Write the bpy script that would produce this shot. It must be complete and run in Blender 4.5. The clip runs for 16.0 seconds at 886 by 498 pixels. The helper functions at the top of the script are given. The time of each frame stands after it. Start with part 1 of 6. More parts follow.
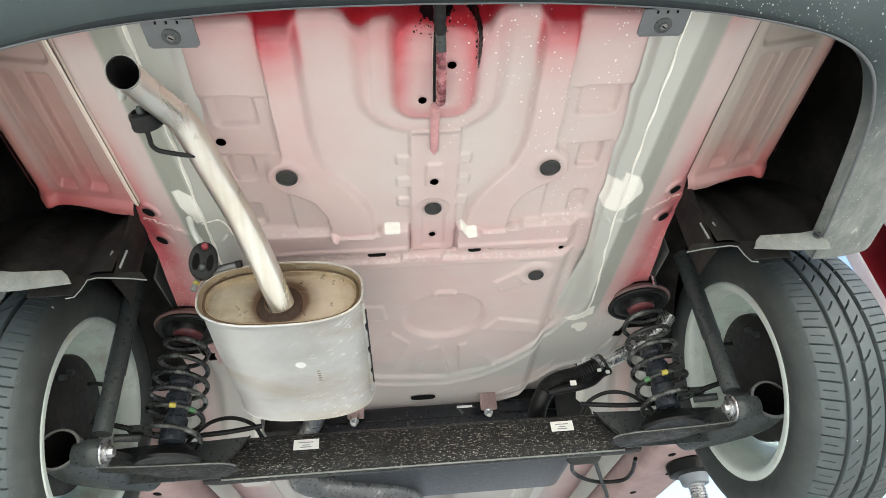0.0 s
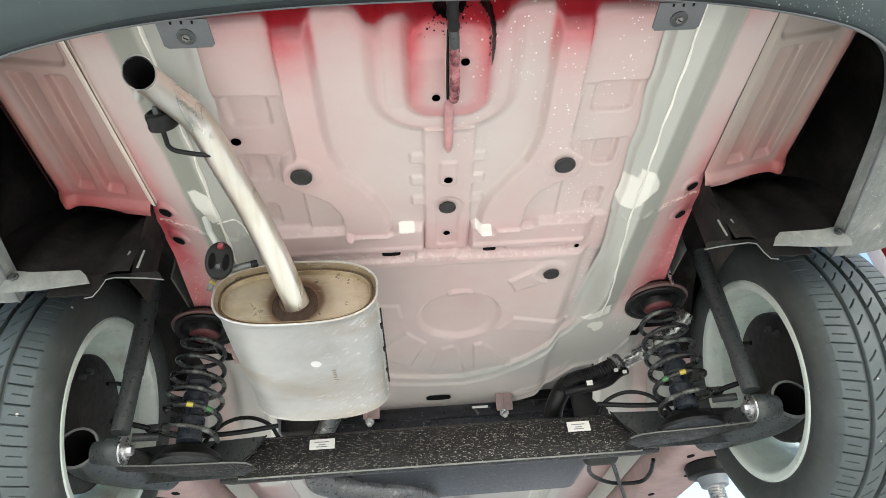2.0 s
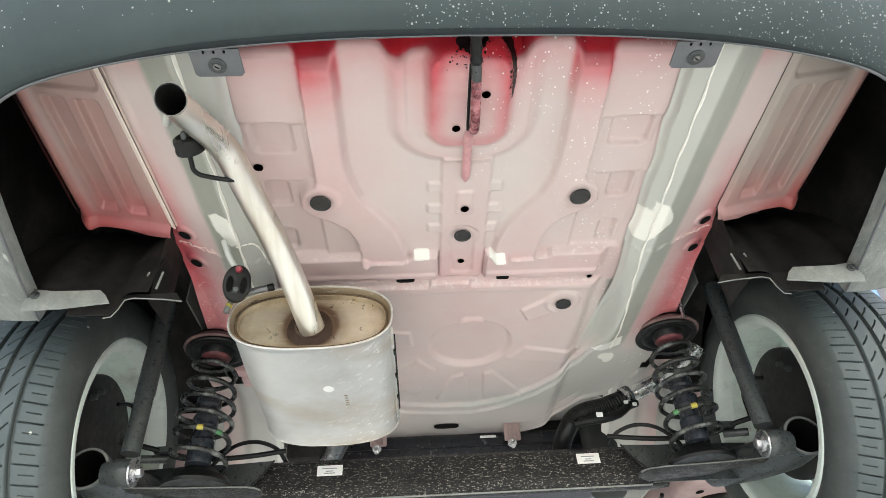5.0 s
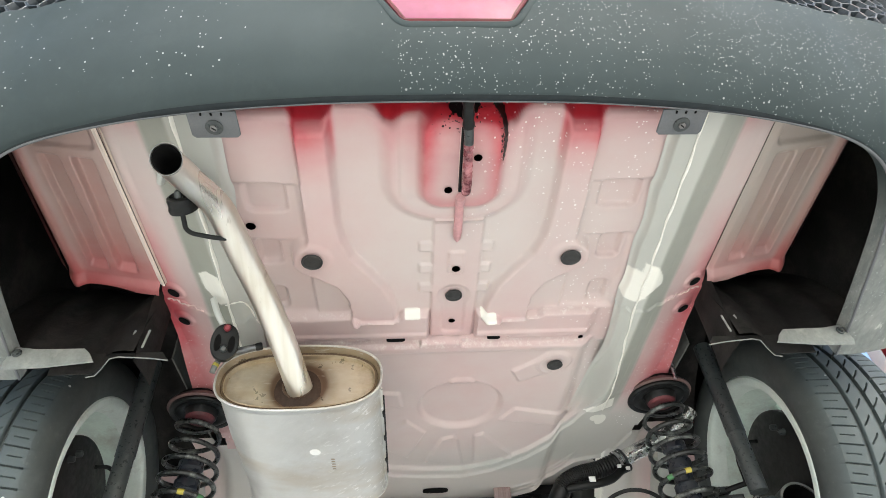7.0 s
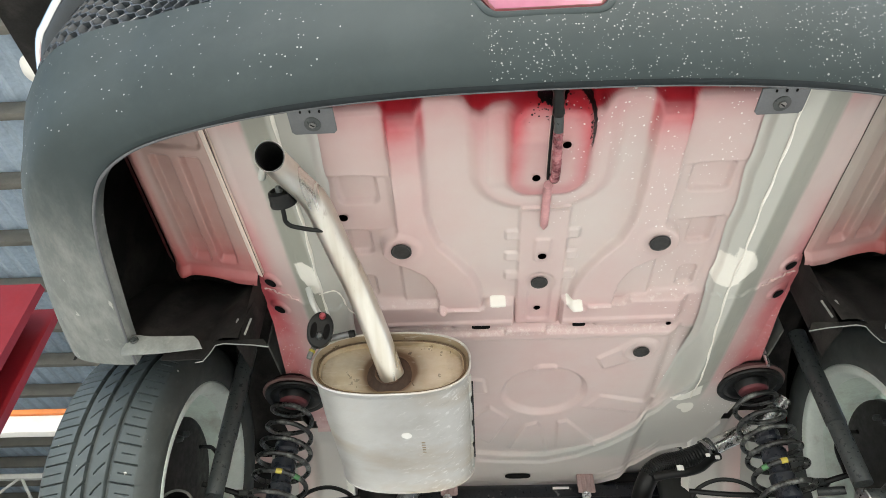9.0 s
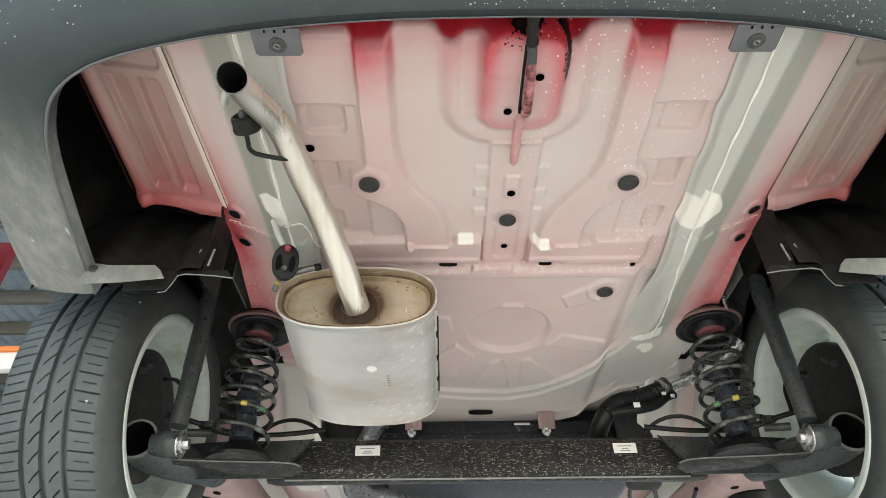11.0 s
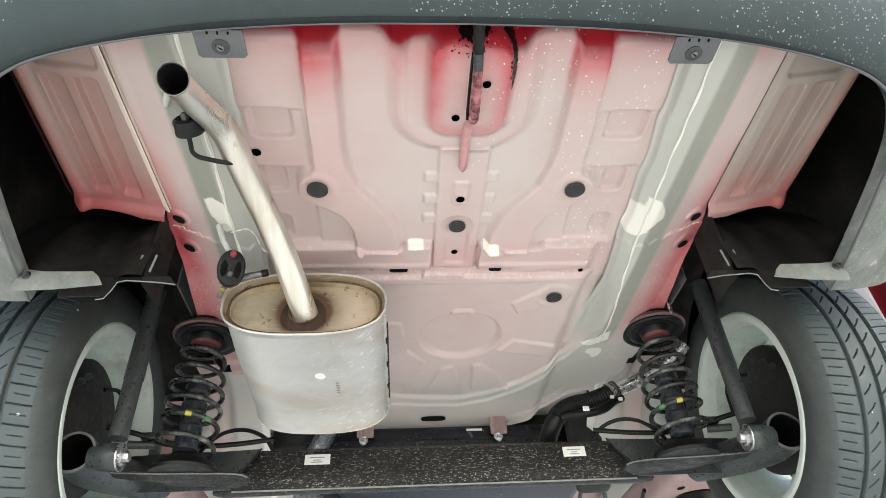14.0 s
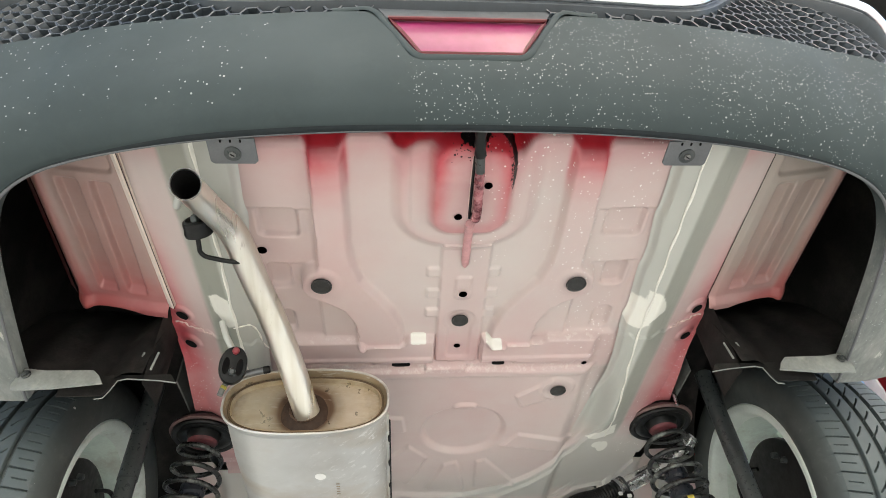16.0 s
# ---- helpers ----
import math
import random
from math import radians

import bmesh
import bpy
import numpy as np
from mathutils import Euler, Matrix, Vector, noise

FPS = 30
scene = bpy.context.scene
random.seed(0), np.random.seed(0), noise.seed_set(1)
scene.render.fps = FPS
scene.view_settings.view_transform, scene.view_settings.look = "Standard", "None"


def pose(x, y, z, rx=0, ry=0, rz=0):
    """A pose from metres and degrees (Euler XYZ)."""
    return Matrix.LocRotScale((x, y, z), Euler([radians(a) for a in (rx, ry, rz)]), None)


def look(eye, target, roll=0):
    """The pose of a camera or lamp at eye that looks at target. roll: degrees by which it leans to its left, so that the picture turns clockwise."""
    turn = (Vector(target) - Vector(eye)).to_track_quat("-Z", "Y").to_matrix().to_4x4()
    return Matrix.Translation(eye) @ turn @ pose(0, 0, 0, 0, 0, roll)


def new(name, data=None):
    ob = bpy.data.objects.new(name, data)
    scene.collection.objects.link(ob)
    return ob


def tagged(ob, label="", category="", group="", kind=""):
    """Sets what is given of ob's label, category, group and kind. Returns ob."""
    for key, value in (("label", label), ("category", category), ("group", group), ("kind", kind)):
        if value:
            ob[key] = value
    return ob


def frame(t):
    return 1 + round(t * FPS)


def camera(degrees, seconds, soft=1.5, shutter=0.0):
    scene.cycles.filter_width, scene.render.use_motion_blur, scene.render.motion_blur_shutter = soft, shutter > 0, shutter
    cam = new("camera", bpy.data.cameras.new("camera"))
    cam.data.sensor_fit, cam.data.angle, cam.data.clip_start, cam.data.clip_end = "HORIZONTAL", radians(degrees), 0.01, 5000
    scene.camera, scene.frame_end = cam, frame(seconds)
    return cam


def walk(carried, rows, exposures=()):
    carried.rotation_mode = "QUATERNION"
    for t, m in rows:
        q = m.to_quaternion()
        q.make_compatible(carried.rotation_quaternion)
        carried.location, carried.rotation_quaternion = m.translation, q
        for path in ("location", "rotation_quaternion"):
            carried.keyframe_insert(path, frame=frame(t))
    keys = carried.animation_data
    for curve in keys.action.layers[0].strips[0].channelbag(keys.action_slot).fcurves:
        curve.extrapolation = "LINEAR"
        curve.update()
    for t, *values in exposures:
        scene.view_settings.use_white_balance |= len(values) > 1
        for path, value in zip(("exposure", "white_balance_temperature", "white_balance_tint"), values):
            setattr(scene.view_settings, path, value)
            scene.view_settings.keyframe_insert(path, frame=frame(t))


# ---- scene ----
# camera and its walk: seconds, place in metres, turn in degrees
cam = camera(70.27, 16.0, soft=0.6)
PATH = [
    (0.0, -0.0466, -0.0000, 1.3000, 125.460, 4.816, -1.879),
    (0.5, -0.0437, 0.0080, 1.2944, 125.376, 3.655, -0.715),
    (1.0, -0.0414, 0.0103, 1.2952, 126.063, 3.847, -0.532),
    (1.5, -0.0434, 0.0122, 1.2964, 125.379, 4.219, -0.710),
    (2.0, -0.0456, 0.0056, 1.2970, 125.747, 4.247, -0.582),
    (2.5, -0.0442, 0.0013, 1.2943, 126.509, 3.880, -0.296),
    (3.0, -0.0531, -0.0052, 1.2940, 128.283, 2.606, 2.421),
    (3.5, -0.0640, -0.0081, 1.2973, 128.167, 2.701, 1.428),
    (4.0, -0.0636, -0.0003, 1.2943, 128.091, 3.190, -1.176),
    (6.5, -0.0641, -0.0070, 1.2907, 130.625, 2.796, -0.538),
    (7.0, -0.0658, -0.0066, 1.2953, 133.323, 3.304, -1.966),
    (7.5, -0.0629, -0.0070, 1.2959, 132.699, 3.347, -1.524),
    (8.0, -0.0818, -0.0143, 1.2916, 133.219, 0.872, 2.418),
    (10.5, -0.1027, -0.0180, 1.2841, 128.641, -0.262, 3.315),
    (11.0, -0.0938, 0.0009, 1.2772, 127.561, 0.528, 0.207),
    (11.5, -0.0913, 0.0042, 1.2823, 128.041, 1.928, -1.911),
    (12.0, -0.0861, -0.0046, 1.2823, 130.763, 2.288, -3.027),
    (12.5, -0.0773, -0.0058, 1.2845, 132.590, 2.526, -3.685),
    (13.0, -0.0741, -0.0092, 1.2806, 132.343, 3.133, -2.623),
    (13.5, -0.0796, -0.0031, 1.2789, 127.902, 3.137, -3.209),
    (14.0, -0.0810, 0.0018, 1.2757, 128.083, 2.884, -2.882),
    (14.5, -0.0921, -0.0141, 1.2789, 132.389, 2.043, -0.698),
    (15.0, -0.0965, -0.0287, 1.2847, 136.403, 1.900, -0.888),
    (15.5, -0.0923, -0.0312, 1.2870, 137.057, 2.591, -1.529),
    (16.0, -0.0888, -0.0177, 1.2866, 135.541, 3.269, -2.751),
]
EXPOSURES = [(0.0, 1.56, 6500, 6), (4.0, 1.56, 6500, 6), (7.0, 1.57, 6500, 6), (8.0, 1.57, 6550, 6), (10.5, 1.21, 6800, 9), (11.0, 1.35, 6750, 7), (11.5, 1.47, 6700, 8), (12.5, 1.48, 6600, 7), (14.0, 1.56, 6550, 7), (14.5, 1.55, 6550, 7), (15.5, 1.28, 6800, 7), (16.0, 1.36, 6750, 7)]
walk(cam, [(t, pose(x, y, z, rx, ry, rz)) for t, x, y, z, rx, ry, rz in PATH], EXPOSURES)

# ---- world, sun, exposure ----
world = bpy.data.worlds.new("sky")
scene.world = world
world.use_nodes = True
wn = world.node_tree.nodes
sky = wn.new("ShaderNodeTexSky")
sky.sky_type = "NISHITA"
sky.sun_disc = False
sky.sun_elevation, sky.sun_rotation = radians(41), radians(160)
sky.air_density, sky.dust_density, sky.ozone_density = 1.0, 3.0, 1.0
wn["Background"].inputs["Strength"].default_value = 0.15
world.node_tree.links.new(sky.outputs[0], wn["Background"].inputs["Color"])
sun_data = bpy.data.lights.new("sun", "SUN")
sun_data.energy, sun_data.angle, sun_data.color = 3.4, radians(10), (1.0, 0.975, 0.94)
sun = new("sun", sun_data)
sun.matrix_world = look((-2.5, -7, 6.5), (0, 0, 0))


# ---- materials ----
def material(name, color, rough=0.5, metal=0.0, coat=0.0):
    m = bpy.data.materials.new(name)
    m.use_nodes = True
    b = m.node_tree.nodes["Principled BSDF"]
    b.inputs["Base Color"].default_value = (*color, 1)
    b.inputs["Roughness"].default_value = rough
    b.inputs["Metallic"].default_value = metal
    b.inputs["Coat Weight"].default_value = coat
    return m


class Nodes:
    """Short calls for building a node tree."""

    def __init__(self, m):
        self.m, self.t = m, m.node_tree
        self.b = self.t.nodes["Principled BSDF"]
        self.co = self.t.nodes.new("ShaderNodeTexCoord").outputs["Object"]

    def node(self, kind, **kw):
        n = self.t.nodes.new(kind)
        for k, v in kw.items():
            n.inputs[k].default_value = v
        return n

    def link(self, a, b):
        self.t.links.new(a, b)

    def scaled(self, sx, sy, sz):
        n = self.node("ShaderNodeMapping")
        n.inputs["Scale"].default_value = (sx, sy, sz)
        self.link(self.co, n.inputs["Vector"])
        return n.outputs[0]

    def noise(self, scale, detail=4.0, rough=0.6, at=None):
        n = self.node("ShaderNodeTexNoise", Scale=scale, Detail=detail, Roughness=rough)
        self.link(at or self.co, n.inputs["Vector"])
        return n.outputs["Fac"]

    def ramp(self, fac, stops):
        n = self.t.nodes.new("ShaderNodeValToRGB")
        el = n.color_ramp.elements
        while len(el) < len(stops):
            el.new(0.5)
        for e, (p, c) in zip(el, stops):
            e.position = p
            e.color = (*c, 1) if isinstance(c, tuple) else (c, c, c, 1)
        self.link(fac, n.inputs["Fac"])
        return n.outputs["Color"]

    def mix(self, fac, a, b, mode="MIX"):
        n = self.t.nodes.new("ShaderNodeMix")
        n.data_type, n.blend_type = "RGBA", mode
        for sock, v in ((n.inputs["Factor"], fac), (n.inputs["A"], a), (n.inputs["B"], b)):
            if isinstance(v, (int, float)):
                sock.default_value = v
            elif isinstance(v, tuple):
                sock.default_value = (*v, 1)
            else:
                self.link(v, sock)
        return n.outputs["Result"]

    def math(self, op, a, b=0.0):
        n = self.t.nodes.new("ShaderNodeMath")
        n.operation = op
        for sock, v in zip(n.inputs, (a, b)):
            if isinstance(v, (int, float)):
                sock.default_value = v
            else:
                self.link(v, sock)
        return n.outputs[0]

    def specks(self, scale, size, share, at=None):
        """Round droplets: about 1 in 1/share cells holds one, up to size of a cell."""
        v = self.t.nodes.new("ShaderNodeTexVoronoi")
        v.inputs["Scale"].default_value = scale
        self.link(at or self.co, v.inputs["Vector"])
        pick = self.t.nodes.new("ShaderNodeSeparateColor")
        self.link(v.outputs["Color"], pick.inputs[0])
        chosen = self.math("LESS_THAN", pick.outputs[0], share)
        limit = self.math("MULTIPLY", pick.outputs[1], size)
        return self.math("MULTIPLY", chosen, self.math("LESS_THAN", v.outputs["Distance"], limit))

    def color(self, c):
        self.link(c, self.b.inputs["Base Color"])

    def rough(self, c):
        self.link(c, self.b.inputs["Roughness"])

    def bump(self, h, strength=0.2, distance=0.002):
        n = self.node("ShaderNodeBump", Strength=strength, Distance=distance)
        self.link(h, n.inputs["Height"])
        self.link(n.outputs[0], self.b.inputs["Normal"])


def worn(name, color, rough=0.5, metal=0.0, spread=0.25, scale=18, bump=0.15, fine=220, dirt=None, dirt_at=(0.55, 0.75)):
    """A surface with two scales of colour change, uneven gloss and a fine relief."""
    m = material(name, color, rough, metal)
    n = Nodes(m)
    dark = tuple(c * (1 - spread) for c in color)
    light = tuple(min(1, c * (1 + spread)) for c in color)
    c = n.ramp(n.noise(scale), [(0.3, dark), (0.7, light)])
    c = n.mix(0.35, c, n.ramp(n.noise(fine, 2), [(0.3, dark), (0.7, light)]))
    if dirt:
        c = n.mix(n.ramp(n.noise(scale * 0.7, 6, 0.7), [(dirt_at[0], 0.0), (dirt_at[1], 1.0)]), c, dirt)
    n.color(c)
    n.rough(n.ramp(n.noise(scale * 2.3), [(0.3, max(0.05, rough - 0.12)), (0.7, min(1, rough + 0.12))]))
    n.bump(n.noise(fine, 3), bump, 0.001)
    return m


def overspray_paint(name, droplets=0.0):
    """Grey-beige sealer primer with red colour coat dusted over it; the share of red is the mesh's own 'overspray' layer."""
    m = material(name, (0.6, 0.58, 0.53), 0.42)
    n = Nodes(m)
    base = n.ramp(n.noise(9, 5), [(0.3, (0.47, 0.48, 0.45)), (0.7, (0.54, 0.545, 0.515))])
    layer = n.t.nodes.new("ShaderNodeAttribute")
    layer.attribute_name = "overspray"
    cloudy = n.math("MULTIPLY", layer.outputs["Fac"], n.ramp(n.noise(14, 4), [(0.25, 0.7), (0.75, 1.0)]))
    red = n.ramp(cloudy, [(0.0, (0.50, 0.52, 0.49)), (0.12, (0.585, 0.505, 0.485)), (0.35, (0.55, 0.29, 0.295)), (0.62, (0.48, 0.065, 0.085)), (0.85, (0.48, 0.022, 0.036)), (1.0, (0.44, 0.012, 0.022))])
    c = n.mix(n.ramp(layer.outputs["Fac"], [(0.2, 0.82), (0.7, 1.0)]), base, red)
    grey_share = n.t.nodes.new("ShaderNodeAttribute")
    grey_share.attribute_name = "grey_share"
    c = n.mix(grey_share.outputs["Fac"], c, (0.255, 0.265, 0.225))
    seal = n.t.nodes.new("ShaderNodeAttribute")
    seal.attribute_name = "sealer"
    brush = n.ramp(n.math("ADD", seal.outputs["Fac"], n.math("MULTIPLY", n.math("SUBTRACT", n.noise(70, 6, 0.8, n.scaled(1, 0.5, 1)), 0.5), 1.5)), [(0.10, 0.0), (0.34, 0.4), (0.46, 0.85), (1.0, 0.96)])
    c = n.mix(n.math("MULTIPLY", brush, n.math("GREATER_THAN", seal.outputs["Fac"], 0.05)), c, (0.80, 0.79, 0.73))
    grime = n.ramp(n.noise(55, 6, 0.7), [(0.62, 0.0), (0.8, 0.08)])
    c = n.mix(grime, c, (0.30, 0.27, 0.23))
    if droplets:
        drops = n.t.nodes.new("ShaderNodeAttribute")
        drops.attribute_name = "droplets"
        spots = n.math("MAXIMUM", n.specks(230, 0.36, 0.24), n.specks(105, 0.22, 0.16))
        c = n.mix(n.math("MULTIPLY", spots, drops.outputs["Fac"]), c, (0.86, 0.84, 0.82))
    n.color(c)
    n.rough(n.ramp(n.noise(30), [(0.3, 0.34), (0.7, 0.46)]))
    n.bump(n.noise(420, 2), 0.06, 0.0006)
    return m


def bumper_plastic():
    """Grained dark-grey plastic with white splashes and scuffed corners, paled too for the sky light they face."""
    m = material("bumper_plastic", (0.1, 0.105, 0.11), 0.5)
    n = Nodes(m)
    c = n.ramp(n.noise(5, 4), [(0.3, (0.027, 0.039, 0.041)), (0.7, (0.037, 0.052, 0.055))])
    c = n.mix(n.ramp(n.noise(26, 6, 0.75), [(0.5, 0.0), (0.8, 0.3)]), c, (0.055, 0.070, 0.070))
    scuff_light = n.t.nodes.new("ShaderNodeAttribute")
    scuff_light.attribute_name = "scuff_light"
    streak = n.ramp(n.noise(40, 6, 0.75, n.scaled(1.0, 0.35, 1.0)), [(0.42, 0.0), (0.72, 1.0)])
    # scuffed grey, lightened further where the corners face open sky
    c = n.mix(n.math("MULTIPLY", scuff_light.outputs["Fac"], 0.85), c, (0.190, 0.206, 0.200))
    c = n.mix(n.math("MULTIPLY", n.math("MULTIPLY", scuff_light.outputs["Fac"], streak), 0.55), c, (0.36, 0.37, 0.35))
    chips = n.ramp(n.noise(70, 4, 0.6, n.scaled(1.0, 0.3, 1.0)), [(0.67, 0.0), (0.71, 0.8)])
    c = n.mix(n.math("MULTIPLY", scuff_light.outputs["Fac"], chips), c, (0.45, 0.45, 0.42))
    drops = n.t.nodes.new("ShaderNodeAttribute")
    drops.attribute_name = "droplets"
    spots = n.math("MAXIMUM", n.specks(330, 0.32, 0.42), n.specks(210, 0.20, 0.24))
    few = n.math("MULTIPLY", n.specks(150, 0.21, 0.55), n.math("GREATER_THAN", drops.outputs["Fac"], 0.32))
    wet = n.math("MULTIPLY", spots, n.ramp(n.math("SUBTRACT", drops.outputs["Fac"], n.math("ADD", 0.18, n.math("MULTIPLY", n.noise(9, 3, 0.6), 0.62))), [(0.0, 0.0), (0.10, 0.85)]))
    c = n.mix(n.math("MAXIMUM", wet, n.math("MULTIPLY", few, 0.7)), c, (0.38, 0.395, 0.385))
    n.color(c)
    n.rough(n.ramp(n.noise(12), [(0.3, 0.60), (0.7, 0.70)]))
    n.bump(n.noise(900, 2), 0.12, 0.0004)
    return m


def aluminised():
    """Aluminised sheet of the silencer: matt, faintly clouded, with slanting bright scrapes and a straw tint."""
    m = material("aluminised_sheet", (0.6, 0.59, 0.57), 0.42, 0.45)
    n = Nodes(m)
    c = n.ramp(n.noise(9, 4, 0.55), [(0.3, (0.49, 0.485, 0.465)), (0.5, (0.57, 0.57, 0.555)), (0.75, (0.63, 0.635, 0.625))])
    c = n.mix(n.ramp(n.noise(5, 4, 0.6, n.scaled(0.8, 1.6, 1)), [(0.48, 0.0), (0.64, 0.55)]), c, (0.46, 0.385, 0.29))
    lean = n.node("ShaderNodeMapping")
    lean.inputs["Rotation"].default_value = (0, 0, 0.62)
    n.link(n.co, lean.inputs["Vector"])
    turned = n.node("ShaderNodeMapping")
    turned.inputs["Scale"].default_value = (0.36, 1.0, 1.0)
    n.link(lean.outputs[0], turned.inputs["Vector"])
    scrape = n.ramp(n.noise(125, 4, 0.65, turned.outputs[0]), [(0.57, 0.0), (0.66, 1.0)])
    side = n.t.nodes.new("ShaderNodeSeparateXYZ")
    n.link(n.co, side.inputs[0])
    zone = n.ramp(n.math("ADD", n.math("MULTIPLY", n.math("ADD", side.outputs[0], 0.36), 3.2), n.math("MULTIPLY", n.noise(11, 3), 0.5)), [(0.55, 0.12), (1.0, 1.0)])
    c = n.mix(n.math("MULTIPLY", n.math("MULTIPLY", scrape, zone), 0.6), c, (0.86, 0.86, 0.85))
    dull = n.ramp(n.noise(90, 4, 0.65, turned.outputs[0]), [(0.58, 0.0), (0.70, 0.35)])
    c = n.mix(n.math("MULTIPLY", dull, zone), c, (0.34, 0.335, 0.32))
    n.color(c)
    n.rough(n.ramp(n.noise(35, 5), [(0.3, 0.30), (0.7, 0.46)]))
    n.bump(n.noise(60, 4, 0.7, turned.outputs[0]), 0.45, 0.002)
    return m


def stained_plate():
    """Straw-coloured end plate, browned by heat towards the tail pipe, darker brown along its rim."""
    m = material("silencer_end_plate", (0.58, 0.52, 0.41), 0.33, 0.55)
    n = Nodes(m)
    c = n.ramp(n.noise(16, 5, 0.65, n.scaled(1, 1, 2)), [(0.30, (0.50, 0.41, 0.27)), (0.52, (0.62, 0.55, 0.42)), (0.78, (0.72, 0.68, 0.58))])
    v = n.t.nodes.new("ShaderNodeVectorMath")
    v.operation = "SUBTRACT"
    n.link(n.co, v.inputs[0])
    v.inputs[1].default_value = (-0.236, 0.888, 1.842)
    d = n.t.nodes.new("ShaderNodeVectorMath")
    d.operation = "LENGTH"
    n.link(v.outputs[0], d.inputs[0])
    far = n.math("ADD", d.outputs["Value"], n.math("MULTIPLY", n.math("SUBTRACT", n.noise(22, 2), 0.5), 0.012))
    c = n.mix(n.ramp(far, [(0.026, 0.80), (0.042, 0.97), (0.050, 0.50), (0.066, 0.18), (0.11, 0.0)]), c, (0.095, 0.048, 0.024))
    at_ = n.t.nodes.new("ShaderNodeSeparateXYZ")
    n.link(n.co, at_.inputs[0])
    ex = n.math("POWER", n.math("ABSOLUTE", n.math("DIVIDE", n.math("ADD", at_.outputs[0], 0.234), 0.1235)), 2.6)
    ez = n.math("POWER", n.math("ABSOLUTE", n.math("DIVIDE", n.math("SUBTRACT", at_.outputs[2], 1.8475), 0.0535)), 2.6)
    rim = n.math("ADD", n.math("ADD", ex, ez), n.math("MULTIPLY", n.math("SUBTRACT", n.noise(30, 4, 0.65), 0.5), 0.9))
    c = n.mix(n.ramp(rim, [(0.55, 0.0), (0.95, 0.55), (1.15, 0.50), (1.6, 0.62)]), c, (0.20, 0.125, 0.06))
    c = n.mix(n.ramp(n.noise(130, 3, 0.6, n.scaled(0.2, 1, 1)), [(0.62, 0.0), (0.70, 0.3)]), c, (0.80, 0.77, 0.70))
    n.color(c)
    n.rough(n.ramp(n.noise(40, 4), [(0.3, 0.24), (0.7, 0.42)]))
    return m


def drawn_pipe():
    """Bright drawn tube with long straw and grey streaks, scratches and a browned end."""
    m = material("tail_pipe_steel", (0.78, 0.76, 0.71), 0.26, 0.85)
    n = Nodes(m)
    long = n.scaled(1.0, 0.06, 0.10)
    c = n.ramp(n.noise(60, 3, 0.5, long), [(0.30, (0.60, 0.565, 0.49)), (0.55, (0.72, 0.70, 0.64)), (0.75, (0.80, 0.79, 0.75))])
    c = n.mix(n.ramp(n.noise(11, 4, 0.6, n.scaled(1, 0.6, 1)), [(0.45, 0.0), (0.70, 0.5)]), c, (0.50, 0.43, 0.31))
    c = n.mix(n.ramp(n.noise(120, 3, 0.65, n.scaled(1.0, 0.16, 0.2)), [(0.66, 0.0), (0.72, 0.35)]), c, (0.26, 0.22, 0.17))
    n.color(c)
    n.rough(n.ramp(n.noise(40, 3, 0.6, long), [(0.3, 0.24), (0.7, 0.36)]))
    n.bump(n.noise(60, 2, 0.5, long), 0.06, 0.0006)
    return m


def axle_coat():
    """Black wax-coated steel, spattered with pale dried mud."""
    m = material("axle_coat", (0.016, 0.016, 0.017), 0.42)
    n = Nodes(m)
    c = n.ramp(n.noise(20, 5), [(0.3, (0.010, 0.010, 0.011)), (0.7, (0.022, 0.022, 0.023))])
    splash = n.ramp(n.noise(330, 5, 0.75, n.scaled(0.3, 1, 1)), [(0.56, 0.0), (0.66, 1.0)])
    spots = n.math("MAXIMUM", n.specks(420, 0.4, 0.35, n.scaled(0.6, 1, 1)), splash)
    mask = n.t.nodes.new("ShaderNodeAttribute")
    mask.attribute_name = "mud"
    patchy = n.ramp(n.noise(16, 5, 0.7), [(0.30, 0.15), (0.50, 1.0)])
    c = n.mix(n.math("MULTIPLY", n.math("MULTIPLY", spots, mask.outputs["Fac"]), patchy), c, (0.33, 0.32, 0.285))
    n.color(c)
    n.rough(n.ramp(n.noise(40), [(0.3, 0.32), (0.7, 0.6)]))
    n.bump(n.noise(130, 4, 0.7), 0.3, 0.0015)
    return m


def tyre_rubber():
    m = material("tyre_rubber", (0.05, 0.053, 0.056), 0.7)
    n = Nodes(m)
    tread = n.t.nodes.new("ShaderNodeAttribute")
    tread.attribute_name = "tread"
    c = n.ramp(n.noise(12, 5), [(0.3, (0.052, 0.068, 0.072)), (0.7, (0.078, 0.098, 0.102))])
    side = n.ramp(n.noise(20, 5, 0.65), [(0.3, (0.038, 0.044, 0.043)), (0.6, (0.053, 0.061, 0.059)), (0.8, (0.085, 0.092, 0.086))])
    c = n.mix(tread.outputs["Fac"], side, c)
    c = n.mix(n.ramp(n.noise(90, 4, 0.7), [(0.6, 0.0), (0.8, 0.4)]), c, (0.16, 0.16, 0.155))
    c = n.mix(n.specks(48, 0.13, 0.16), c, (0.6, 0.6, 0.58))
    n.color(c)
    n.rough(n.ramp(n.noise(25), [(0.3, 0.5), (0.7, 0.7)]))
    n.bump(n.noise(350, 3), 0.15, 0.0008)
    return m


